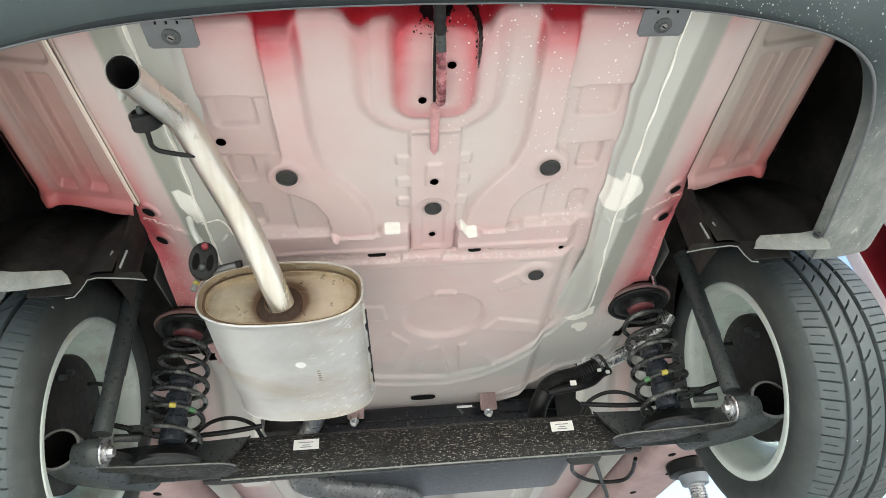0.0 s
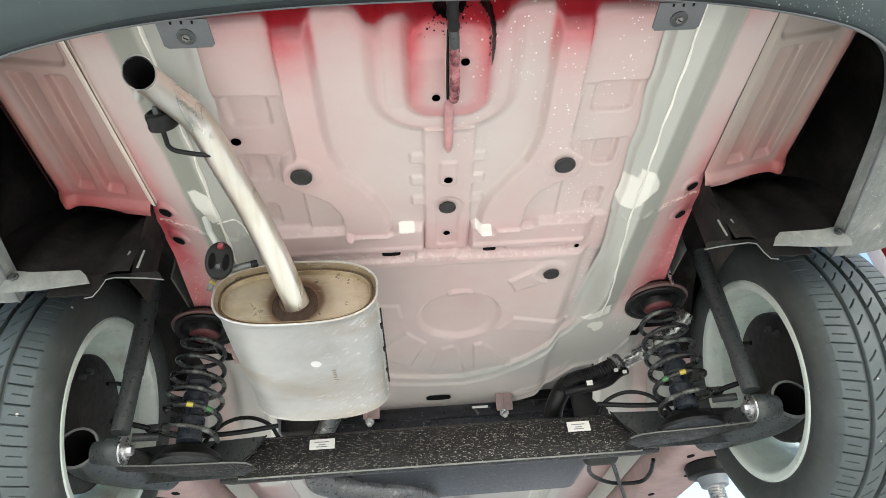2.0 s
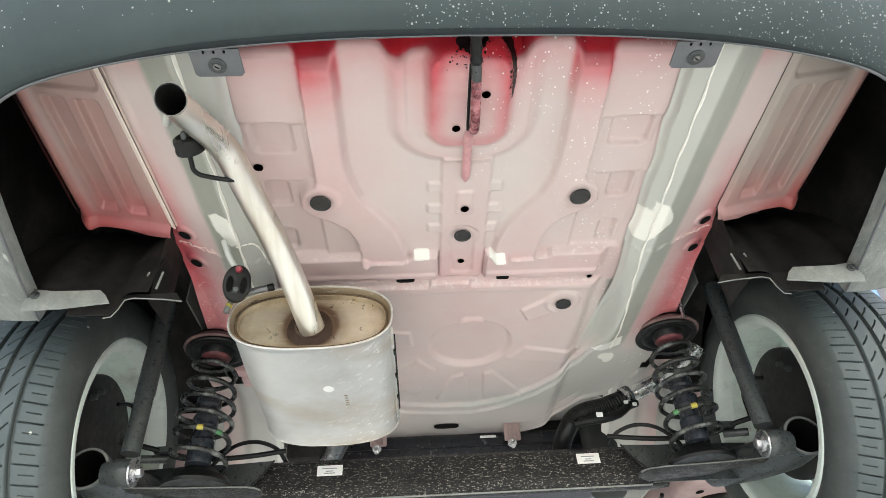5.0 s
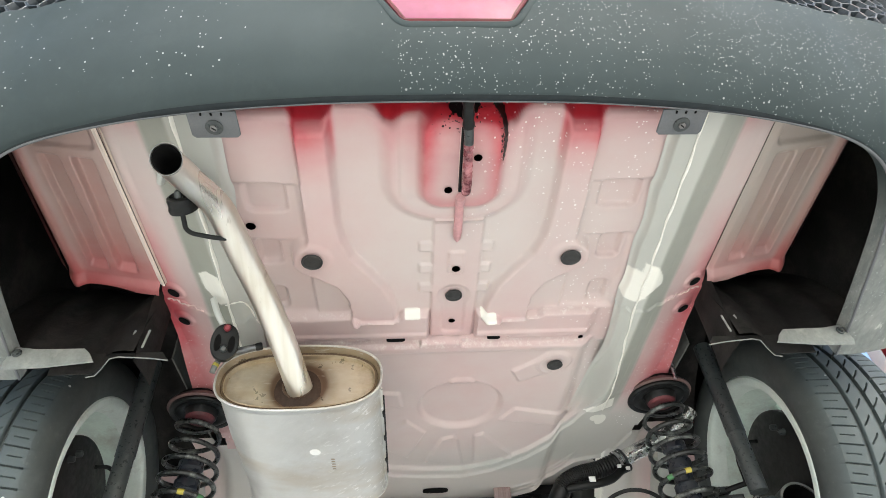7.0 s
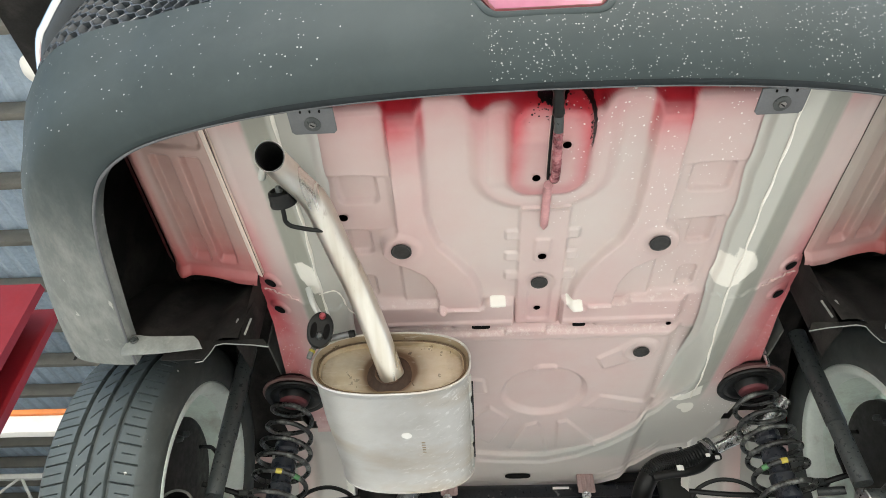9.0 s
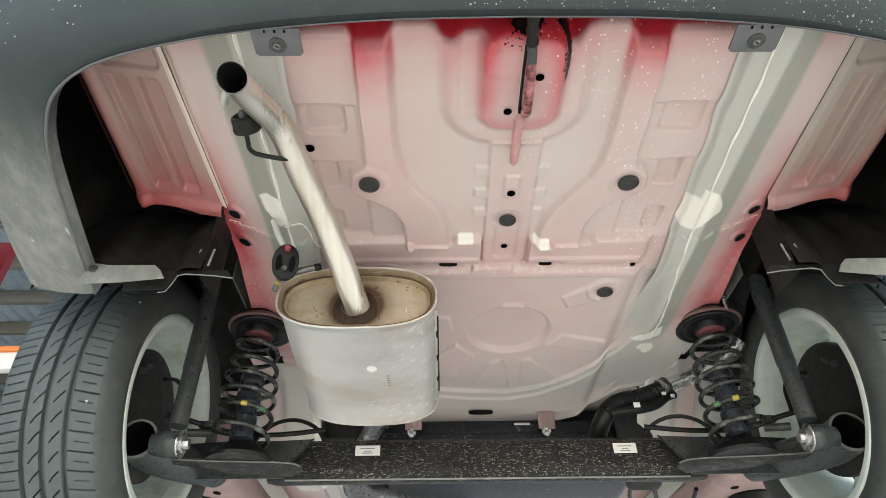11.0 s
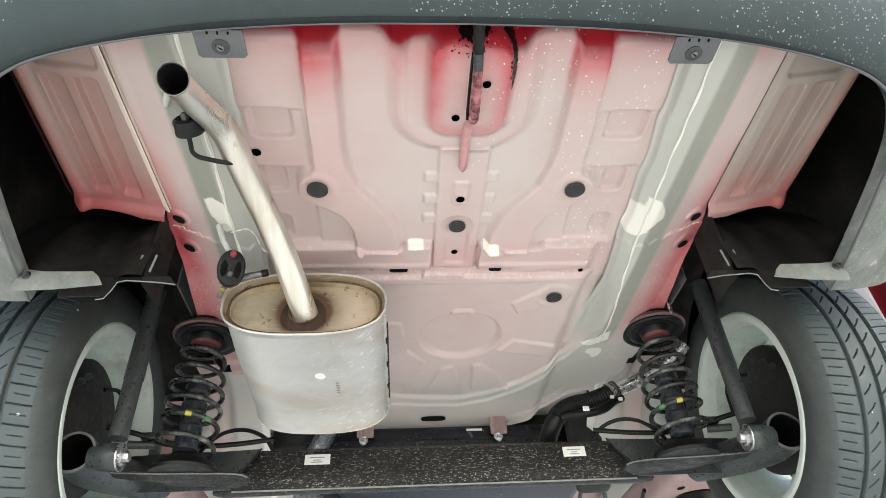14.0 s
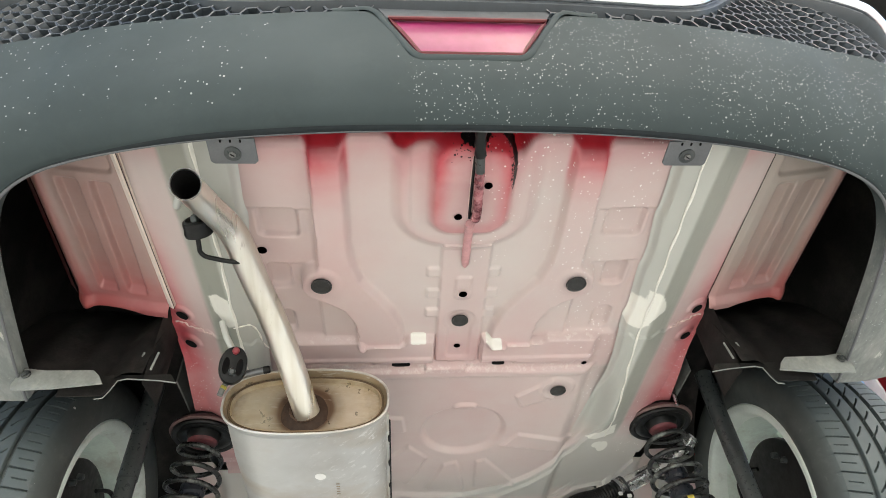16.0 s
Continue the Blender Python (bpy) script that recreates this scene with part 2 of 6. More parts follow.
def concrete():
    m = material("workshop_concrete", (0.42, 0.41, 0.39), 0.6)
    n = Nodes(m)
    c = n.ramp(n.noise(1.3, 7, 0.65), [(0.3, (0.354, 0.355, 0.334)), (0.7, (0.462, 0.463, 0.436))])
    c = n.mix(n.ramp(n.noise(0.6, 6, 0.7), [(0.6, 0.0), (0.78, 0.6)]), c, (0.12, 0.115, 0.11))
    n.color(c)
    n.rough(n.ramp(n.noise(6), [(0.3, 0.45), (0.7, 0.75)]))
    n.bump(n.noise(60, 4), 0.2, 0.004)
    return m


def red_glass():
    m = material("red_lens", (0.75, 0.02, 0.07), 0.3)
    n = Nodes(m)
    n.b.inputs["Transmission Weight"].default_value = 0.35
    n.b.inputs["Coat Weight"].default_value = 0.35
    n.b.inputs["Coat Roughness"].default_value = 0.2
    n.color(n.ramp(n.noise(40, 3), [(0.3, (0.30, 0.016, 0.10)), (0.7, (0.36, 0.024, 0.135))]))
    return m


PAN = overspray_paint("primer_with_red_overspray", 1.0)
BUMPER = bumper_plastic()
GRILLE = worn("grille_plastic", (0.027, 0.035, 0.043), 0.4, 0, 0.2, 30, 0.1, 500)
CHROME = worn("chrome", (0.82, 0.83, 0.85), 0.12, 1.0, 0.05, 40, 0.02, 300)
BODY = worn("glossy_grey_paint", (0.085, 0.095, 0.11), 0.26, 0.2, 0.06, 8, 0.01, 300)
RED_PAINT = worn("red_body_paint", (0.36, 0.012, 0.02), 0.25, 0, 0.15, 10, 0.02, 200)
LIP_BAND = worn("shaded_rolled_lip", (0.013, 0.018, 0.021), 0.55, 0, 0.2, 30, 0.1, 300)
LENS = red_glass()
ALU = aluminised()
PIPE = drawn_pipe()
CAP = stained_plate()
RIM_GRIME = worn("brown_rim_grime", (0.10, 0.065, 0.035), 0.6, 0.1, 0.4, 40, 0.3, 200)
RUSTED = worn("brown_weld_bead", (0.12, 0.075, 0.05), 0.45, 0.5, 0.4, 90, 0.4, 300)
WELD = worn("rusty_weld", (0.045, 0.025, 0.016), 0.7, 0.3, 0.4, 60, 0.4, 300)
# exhaust soot; also the painted dark of unlit holes, gaps and bores
SOOT_AND_SHADE = worn("soot_and_shade", (0.006, 0.006, 0.006), 0.95, 0, 0.3, 60, 0.1)
AXLE = axle_coat()
BLACK = worn("black_coated_steel", (0.040, 0.047, 0.048), 0.34, 0, 0.2, 60, 0.2, 260, dirt=(0.095, 0.104, 0.10), dirt_at=(0.55, 0.9))
SPRING = worn("dusty_black_spring_steel", (0.018, 0.020, 0.020), 0.32, 0, 0.3, 40, 0.3, 150, dirt=(0.20, 0.215, 0.20), dirt_at=(0.52, 0.70))
RUBBER = worn("black_rubber", (0.006, 0.0068, 0.007), 0.4, 0, 0.3, 30, 0.2, 200)
DARK = worn("dark_moulded_plastic", (0.013, 0.013, 0.014), 0.6, 0, 0.35, 14, 0.3, 120, dirt=(0.055, 0.052, 0.048), dirt_at=(0.5, 0.8))
# wheel-liner felt; also the black put on unlit cavity walls
LINER_CAVITY = worn("felt_liner_and_cavity_black", (0.017, 0.0165, 0.016), 0.8, 0, 0.5, 9, 0.5, 300, dirt=(0.052, 0.049, 0.045), dirt_at=(0.5, 0.75))
CUP_RED = worn("dusty_red_primer", (0.10, 0.020, 0.025), 0.55, 0, 0.35, 40, 0.2, 160)
SILL_PINK = worn("pink_sill_primer", (0.40, 0.29, 0.28), 0.55, 0, 0.2, 12, 0.2, 160)
CUP_EDGE = worn("brown_pink_primer", (0.14, 0.085, 0.082), 0.55, 0, 0.3, 30, 0.2, 160)
TANK = worn("blue_black_tank_plastic", (0.012, 0.015, 0.021), 0.35, 0, 0.3, 70, 0.2, 120, dirt=(0.24, 0.24, 0.23), dirt_at=(0.60, 0.70))
TYRE = tyre_rubber()
ALLOY = worn("dull_silver_alloy", (0.72, 0.79, 0.74), 0.42, 0.15, 0.1, 15, 0.1, 200, dirt=(0.34, 0.31, 0.27), dirt_at=(0.55, 0.85))
BARREL = worn("dusty_rim_barrel", (0.66, 0.76, 0.69), 0.5, 0.1, 0.15, 12, 0.15, 160, dirt=(0.36, 0.33, 0.28), dirt_at=(0.5, 0.8))
BRIGHT_TUBE = worn("bright_plated_tube", (0.86, 0.86, 0.85), 0.24, 0.85, 0.05, 20, 0.03, 200)
ZINC = worn("zinc_plated_steel", (0.52, 0.52, 0.53), 0.3, 0.9, 0.12, 40, 0.15, 200)
BRACKET = worn("grey_plastic_bracket", (0.115, 0.122, 0.13), 0.5, 0, 0.15, 25, 0.15, 400)
SEALER = worn("white_seam_sealer", (0.80, 0.79, 0.73), 0.55, 0, 0.08, 60, 0.6, 180)
CREAM_PINK = worn("pink_dusted_sealer", (0.66, 0.50, 0.47), 0.5, 0, 0.12, 60, 0.3, 180)
CREAM_EDGE = worn("cream_pink_edge", (0.80, 0.70, 0.63), 0.45, 0, 0.08, 40, 0.1, 180)
ROD_PINK = worn("pink_dusted_bar", (0.56, 0.30, 0.31), 0.4, 0, 0.2, 40, 0.1, 200)
PAPER = worn("white_label_paper", (0.80, 0.80, 0.78), 0.6, 0, 0.05, 50, 0.05)
INK = material("grey_print", (0.25, 0.25, 0.26), 0.7)
SCUFFED = worn("scuffed_grey_plastic", (0.23, 0.245, 0.235), 0.55, 0, 0.25, 30, 0.3, 200, dirt=(0.36, 0.36, 0.33), dirt_at=(0.54, 0.74))
REDTIP = worn("red_dusted_stud", (0.24, 0.035, 0.045), 0.5, 0, 0.3, 60)
DUSTED = worn("red_dusted_black", (0.10, 0.022, 0.03), 0.25, 0, 0.5, 35, 0.2, 160, dirt=(0.62, 0.26, 0.28), dirt_at=(0.45, 0.70))
EDGE = worn("rubbed_steel_edge", (0.15, 0.155, 0.15), 0.45, 0, 0.35, 60, 0.2, 200)
DULL_ZINC = worn("dull_zinc_screw", (0.20, 0.20, 0.195), 0.45, 0.7, 0.2, 60, 0.15, 200)
PLUG = worn("dusty_rubber_plug", (0.026, 0.026, 0.0255), 0.55, 0, 0.3, 90, 0.2, 250)
DEEP_RED = worn("dark_red_overspray", (0.10, 0.005, 0.009), 0.5, 0, 0.3, 14, 0.1, 200)
FRONT_SILENCER = worn("stained_front_silencer", (0.16, 0.165, 0.17), 0.32, 0.6, 0.3, 30, 0.15, 150, dirt=(0.5, 0.5, 0.48), dirt_at=(0.58, 0.7))
SHADE_GREY = worn("shaded_floor_grey", (0.022, 0.025, 0.024), 0.55, 0, 0.25, 14, 0.2, 160)
BLUE_BLACK = worn("blue_black_moulding", (0.022, 0.027, 0.036), 0.3, 0, 0.3, 30, 0.15, 160)
DULL_GREY = worn("dull_grey_underseal", (0.10, 0.106, 0.098), 0.6, 0, 0.3, 12, 0.3, 120)
DRUM = worn("sooty_black_drum", (0.010, 0.010, 0.0105), 0.5, 0, 0.4, 30, 0.2, 160, dirt=(0.05, 0.042, 0.034), dirt_at=(0.6, 0.8))
YELLOW = worn("yellow_paint_mark", (0.45, 0.38, 0.06), 0.5)
GREEN = worn("green_paint_mark", (0.07, 0.2, 0.08), 0.5)
CONCRETE = concrete()
LIFT_RED = worn("red_lift_enamel", (0.19, 0.009, 0.014), 0.5, 0, 0.12, 4, 0.05, 90, dirt=(0.2, 0.03, 0.03), dirt_at=(0.6, 0.9))
ROOF = worn("galvanised_roof_sheet", (0.33, 0.41, 0.49), 0.45, 0.1, 0.3, 0.8, 0.1, 20)
PURLIN = worn("painted_purlin", (0.13, 0.127, 0.11), 0.6, 0, 0.2, 3, 0.1, 40)
TRUSS = worn("grey_painted_truss", (0.36, 0.37, 0.36), 0.55, 0, 0.15, 3, 0.1, 40)
ARM_GREY = worn("grey_lift_arm_paint", (0.22, 0.25, 0.28), 0.45, 0, 0.12, 5, 0.05, 60)
WHITE = worn("white_painted_steel", (0.78, 0.77, 0.74), 0.45, 0, 0.08, 3, 0.05, 40)
ORANGE = worn("orange_painted_steel", (0.72, 0.22, 0.05), 0.45, 0, 0.12, 4, 0.05, 40)
WALL = worn("grey_green_wall_sheet", (0.17, 0.18, 0.165), 0.7, 0, 0.2, 1.2, 0.1, 20)
LAMP_GLASS = worn("milky_lamp_cover", (0.8, 0.79, 0.74), 0.4, 0, 0.05, 20, 0.02)
for dull, level in ((RUBBER, 0.28), (LINER_CAVITY, 0.15), (AXLE, 0.2), (SOOT_AND_SHADE, 0.1), (BUMPER, 0.3), (LIP_BAND, 0.25), (LIFT_RED, 0.3)):
    dull.node_tree.nodes["Principled BSDF"].inputs["Specular IOR Level"].default_value = level


# ---- building helpers ----
def finish(me, mat, smooth=38):
    me.materials.append(mat)
    if smooth:
        me.shade_smooth()
        me.set_sharp_from_angle(angle=radians(smooth))
    return me


def thing(name, place, label, category, group="", kind=""):
    ob = new(name)
    ob.location = place
    ob.empty_display_size = 0.1
    return tagged(ob, label, category, group, kind)


def part(name, bm, mat, parent, label="", smooth=38):
    """Links a bmesh, built in world metres, as one mesh object under a thing or a part."""
    me = bpy.data.meshes.new(name)
    bmesh.ops.recalc_face_normals(bm, faces=bm.faces)
    bm.to_mesh(me)
    bm.free()
    return hang(name, finish(me, mat, smooth), parent, label)


def hang(name, me, parent, label=""):
    ob = new(name, me)
    if parent is not None:
        ob.parent = parent
        if parent.data is None:
            ob.matrix_parent_inverse = Matrix.Translation(-Vector(parent.location))
    return tagged(ob, label)


def solo(name, bm, mat, label, category, group="", kind="", smooth=38):
    return tagged(part(name, bm, mat, None, "", smooth), label, category, group, kind)


def sheet(xs, ys, fz, keep=None, layers=None, warp=None):
    """A pressed sheet: a grid over xs, ys with the height fz(X, Y), bent to its outline by warp; layers: point values by name."""
    X, Y = np.meshgrid(xs, ys)
    if warp:
        X, Y = warp(X, Y)
    Z = fz(X, Y)
    nx, ny = len(xs), len(ys)
    v = np.stack([X, Y, Z], -1).reshape(-1, 3)
    i = np.arange(nx * ny).reshape(ny, nx)
    q = np.stack([i[:-1, :-1], i[1:, :-1], i[1:, 1:], i[:-1, 1:]], -1).reshape(-1, 4)
    if keep is not None:
        k = keep(X, Y).reshape(-1)
        q = q[k[q].all(1)]
    used = np.unique(q)
    back = np.full(nx * ny, -1)
    back[used] = np.arange(len(used))
    me = bpy.data.meshes.new("sheet")
    me.from_pydata(v[used].tolist(), [], back[q].tolist())
    for name, fn in (layers or {}).items():
        a = me.attributes.new(name, "FLOAT", "POINT")
        a.data.foreach_set("value", np.clip(fn(X, Y), 0, 1).reshape(-1)[used].astype(np.float32))
    return me


def ss(a, b, x):
    """Smooth step from a to b."""
    t = np.clip((x - a) / (b - a), 0, 1)
    return t * t * (3 - 2 * t)


def rbox(X, Y, x0, x1, y0, y1, r, w):
    """1 inside a rounded rectangle, falling to 0 over w at its edge."""
    cx, cy, hx, hy = (x0 + x1) / 2, (y0 + y1) / 2, (x1 - x0) / 2 - r, (y1 - y0) / 2 - r
    dx, dy = np.maximum(abs(X - cx) - hx, 0), np.maximum(abs(Y - cy) - hy, 0)
    return 1 - ss(-w / 2, w / 2, np.hypot(dx, dy) - r)


def ring(X, Y, cx, cy, r, w):
    return np.exp(-(((np.hypot(X - cx, Y - cy) - r) / w) ** 2))


def spline(points, n=8):
    """Points of a smooth line through the given ones."""
    p = [Vector(q) for q in points]
    p = [2 * p[0] - p[1], *p, 2 * p[-1] - p[-2]]
    out = []
    for a, b, c, d in zip(p, p[1:], p[2:], p[3:]):
        for k in range(n):
            t = k / n
            out.append(0.5 * ((2 * b) + (c - a) * t + (2 * a - 5 * b + 4 * c - d) * t * t + (3 * b - a - 3 * c + d) * t**3))
    return [*out, p[-2]]


def tube(bm, path, radius, sides=12, caps=True, profile=None):
    """Sweeps a round (or given) profile along a path; radius may be a function of the share of the way."""
    path = [Vector(q) for q in path]
    rings, up = [], None
    for i, q in enumerate(path):
        d = (path[min(i + 1, len(path) - 1)] - path[max(i - 1, 0)]).normalized()
        if up is None:
            up = d.orthogonal().normalized()
        up = (up - d * up.dot(d)).normalized()
        side = d.cross(up)
        r = radius(i / (len(path) - 1)) if callable(radius) else radius
        pts = profile or [(math.cos(a * math.tau / sides), math.sin(a * math.tau / sides)) for a in range(sides)]
        rings.append([bm.verts.new(q + (up * c + side * s) * r) for c, s in pts])
    n = len(rings[0])
    for a, b in zip(rings, rings[1:]):
        for k in range(n):
            bm.faces.new((a[k], a[(k + 1) % n], b[(k + 1) % n], b[k]))
    if caps:
        bm.faces.new(rings[0][::-1])
        bm.faces.new(rings[-1])
    return bm


def lathe(bm, profile, axis, origin, n=48, close=False, caps=True):
    """Turns (along, radius) pairs about an axis through origin."""
    z = Vector(axis).normalized()
    a = z.orthogonal().normalized()
    b = z.cross(a)
    o = Vector(origin)
    rings = []
    for h, r in profile:
        rings.append([bm.verts.new(o + z * h + (a * math.cos(k * math.tau / n) + b * math.sin(k * math.tau / n)) * max(r, 1e-5)) for k in range(n)])
    pairs = list(zip(rings, rings[1:]))
    if close:
        pairs.append((rings[-1], rings[0]))
    for p, q in pairs:
        for k in range(n):
            bm.faces.new((p[k], p[(k + 1) % n], q[(k + 1) % n], q[k]))
    if caps and not close:
        for rr in (rings[0], rings[-1]):
            bm.faces.new(rr)
    return bm


def block(bm, c, size, bevel=0.004, turn=None, segments=2):
    """A box with rounded edges."""
    m = Matrix.Translation(c) @ (turn or Matrix.Identity(4)) @ Matrix.Diagonal((*size, 1))
    got = bmesh.ops.create_cube(bm, size=1, matrix=m)
    if bevel:
        edges = list({e for v in got["verts"] for e in v.link_edges})
        bmesh.ops.bevel(bm, geom=edges, offset=bevel, segments=segments, affect="EDGES", profile=0.5)
    return bm


def plate(bm, outline, thick, to_world, bevel=0.0):
    """A flat outline (u, v) with thickness along w; to_world maps (u, v, w)."""
    lo = [bm.verts.new(to_world(u, v, 0)) for u, v in outline]
    hi = [bm.verts.new(to_world(u, v, thick)) for u, v in outline]
    faces = [bm.faces.new(lo[::-1]), bm.faces.new(hi)]
    for k in range(len(lo)):
        faces.append(bm.faces.new((lo[k], lo[(k + 1) % len(lo)], hi[(k + 1) % len(lo)], hi[k])))
    if bevel:
        edges = list({e for f in faces[:2] for e in f.edges})
        bmesh.ops.bevel(bm, geom=edges, offset=bevel, segments=2, affect="EDGES", profile=0.5)
    return bm


def oval(cx, cz, w, h, n=64, power=2.6):
    """A rounded oval outline."""
    out = []
    for k in range(n):
        a = k * math.tau / n
        c, s = math.cos(a), math.sin(a)
        out.append((cx + math.copysign(abs(c) ** (2 / power), c) * w / 2, cz + math.copysign(abs(s) ** (2 / power), s) * h / 2))
    return out


def rings_mesh(bm, rings, caps=(True, True)):
    vs = [[bm.verts.new(q) for q in r] for r in rings]
    n = len(vs[0])
    for a, b in zip(vs, vs[1:]):
        for k in range(n):
            bm.faces.new((a[k], a[(k + 1) % n], b[(k + 1) % n], b[k]))
    if caps[0]:
        bm.faces.new(vs[0][::-1])
    if caps[1]:
        bm.faces.new(vs[-1])
    return bm


def bolt_head(bm, at, axis, r, h):
    """A flanged hexagon bolt head."""
    lathe(bm, [(0, r), (h * 0.18, r), (h * 0.3, r * 0.86)], axis, at, 24)
    tube(bm, [Vector(at) + Vector(axis) * h * 0.25, Vector(at) + Vector(axis) * h * 0.95, Vector(at) + Vector(axis) * h], lambda t: r * (0.62 if t < 0.9 else 0.52), 6)
    return bm


# ---- workshop: ground, roof, wall, posts ----
def workshop():
    bm = bmesh.new()
    bmesh.ops.create_grid(bm, x_segments=8, y_segments=8, size=400)
    solo("ground", bm, CONCRETE, "grey concrete yard and workshop floor with oil stains", "floor", kind="structure")
    # corrugated roof sheet with its purlins
    # rear ends lie out of view, set to keep direct sun off the car
    for x0, x1, y0 in ((-12.0, -4.2, -1.0), (-4.2, -1.4, -5.5)):
        me = sheet(np.arange(x0, x1 + 0.001, 0.04), np.array([y0, 2.0, 6.0, 10.0, 14.0, 18.0]), lambda X, Y: 7.0 + 0.025 * np.sin(X * math.tau / 0.24))
        tagged(hang("roof_sheet", finish(me, ROOF, 0), None), "blue-grey corrugated steel roof over the workshop", "roof", kind="structure")
    # added unseen roof: its edges decide where sun reaches the floor
    bm = bmesh.new()
    block(bm, (0.75, 6.25, 7.05), (4.3, 23.5, 0.06), 0)
    solo("ceiling", bm, ROOF, "unseen flat sheet roof over the car, sized to shade it", "ceiling", kind="structure")
    y = 2.72
    while y < 17:
        bm = bmesh.new()
        block(bm, (-6.75, y, 6.85), (10.4, 0.09, 0.22), 0.008)
        solo("purlin", bm, PURLIN, "brown-grey steel purlin under the roof sheet", "purlin", "roof purlins", "structure")
        y += 0.95
    for name, c, size in (("wall_north", (-7.3, 18.0, 3.5), (9.6, 0.15, 7.0)), ("wall_west", (-12.1, 11.5, 3.5), (0.15, 12.9, 7.0))):
        solo(name, block(bmesh.new(), c, size, 0.0), WALL, "grey-green sheet wall of the workshop", "wall", kind="structure")
    # truss girder
    girder = thing("roof_truss", (-6.0, 9.0, 0), "grey welded steel truss girder with diagonal webs", "truss", kind="structure")
    lo, hi, yy = 4.3, 5.15, 9.0
    for z in (lo, hi):
        part("chord", block(bmesh.new(), (-7.4, yy, z), (9.0, 0.08, 0.08), 0.006), TRUSS, girder)
    for k in range(11):
        a, b = Vector((-11.8 + k * 0.8, yy, lo if k % 2 else hi)), Vector((-11.0 + k * 0.8, yy, hi if k % 2 else lo))
        part("web", tube(bmesh.new(), [a, b], 0.022, 6), TRUSS, girder)
    for x in (-11.85, -2.95):
        part("column", block(bmesh.new(), (x, yy, 2.6), (0.14, 0.14, 5.2), 0.01), TRUSS, girder)
    part("knee_brace", tube(bmesh.new(), [(-5.6, 8.7, 5.9), (-4.6, 8.7, 4.9)], 0.07, 4), TRUSS, girder)
    part("knee_brace", tube(bmesh.new(), [(-4.6, 8.7, 4.9), (-5.4, 8.7, 3.9)], 0.07, 4), TRUSS, girder)
    # white beam with an orange top edge
    beam = thing("crane_beam", (-5.2, 5.0, 0), "white painted steel beam with an orange top edge", "beam", kind="structure")
    part("web", block(bmesh.new(), (-5.6, 5.0, 3.90), (5.6, 0.1, 0.16), 0.008), WHITE, beam)
    part("flange", block(bmesh.new(), (-5.6, 5.0, 4.005), (5.6, 0.16, 0.045), 0.006), ORANGE, beam)
    for x in (-8.3, -2.9):
        part("stanchion", block(bmesh.new(), (x, 5.0, 1.91), (0.12, 0.12, 3.82), 0.01), WHITE, beam)
    part("brace", tube(bmesh.new(), [(-3.5, 5.0, 3.85), (-2.95, 5.0, 3.3)], 0.06, 4), WHITE, beam)
    # bulkhead lamp under the roof
    lamp = thing("ceiling_lamp", (-4.2, 3.1, 6.6), "round milky ceiling lamp hanging unlit from the roof", "lamp")
    part("stem", tube(bmesh.new(), [(-4.2, 3.1, 6.75), (-4.2, 3.1, 6.98)], 0.02, 8), PURLIN, lamp)
    part("cover", lathe(bmesh.new(), [(0.0, 0.03), (-0.03, 0.13), (-0.10, 0.17), (-0.17, 0.12), (-0.2, 0.02)], (0, 0, 1), (-4.2, 3.1, 6.78), 28), LAMP_GLASS, lamp)


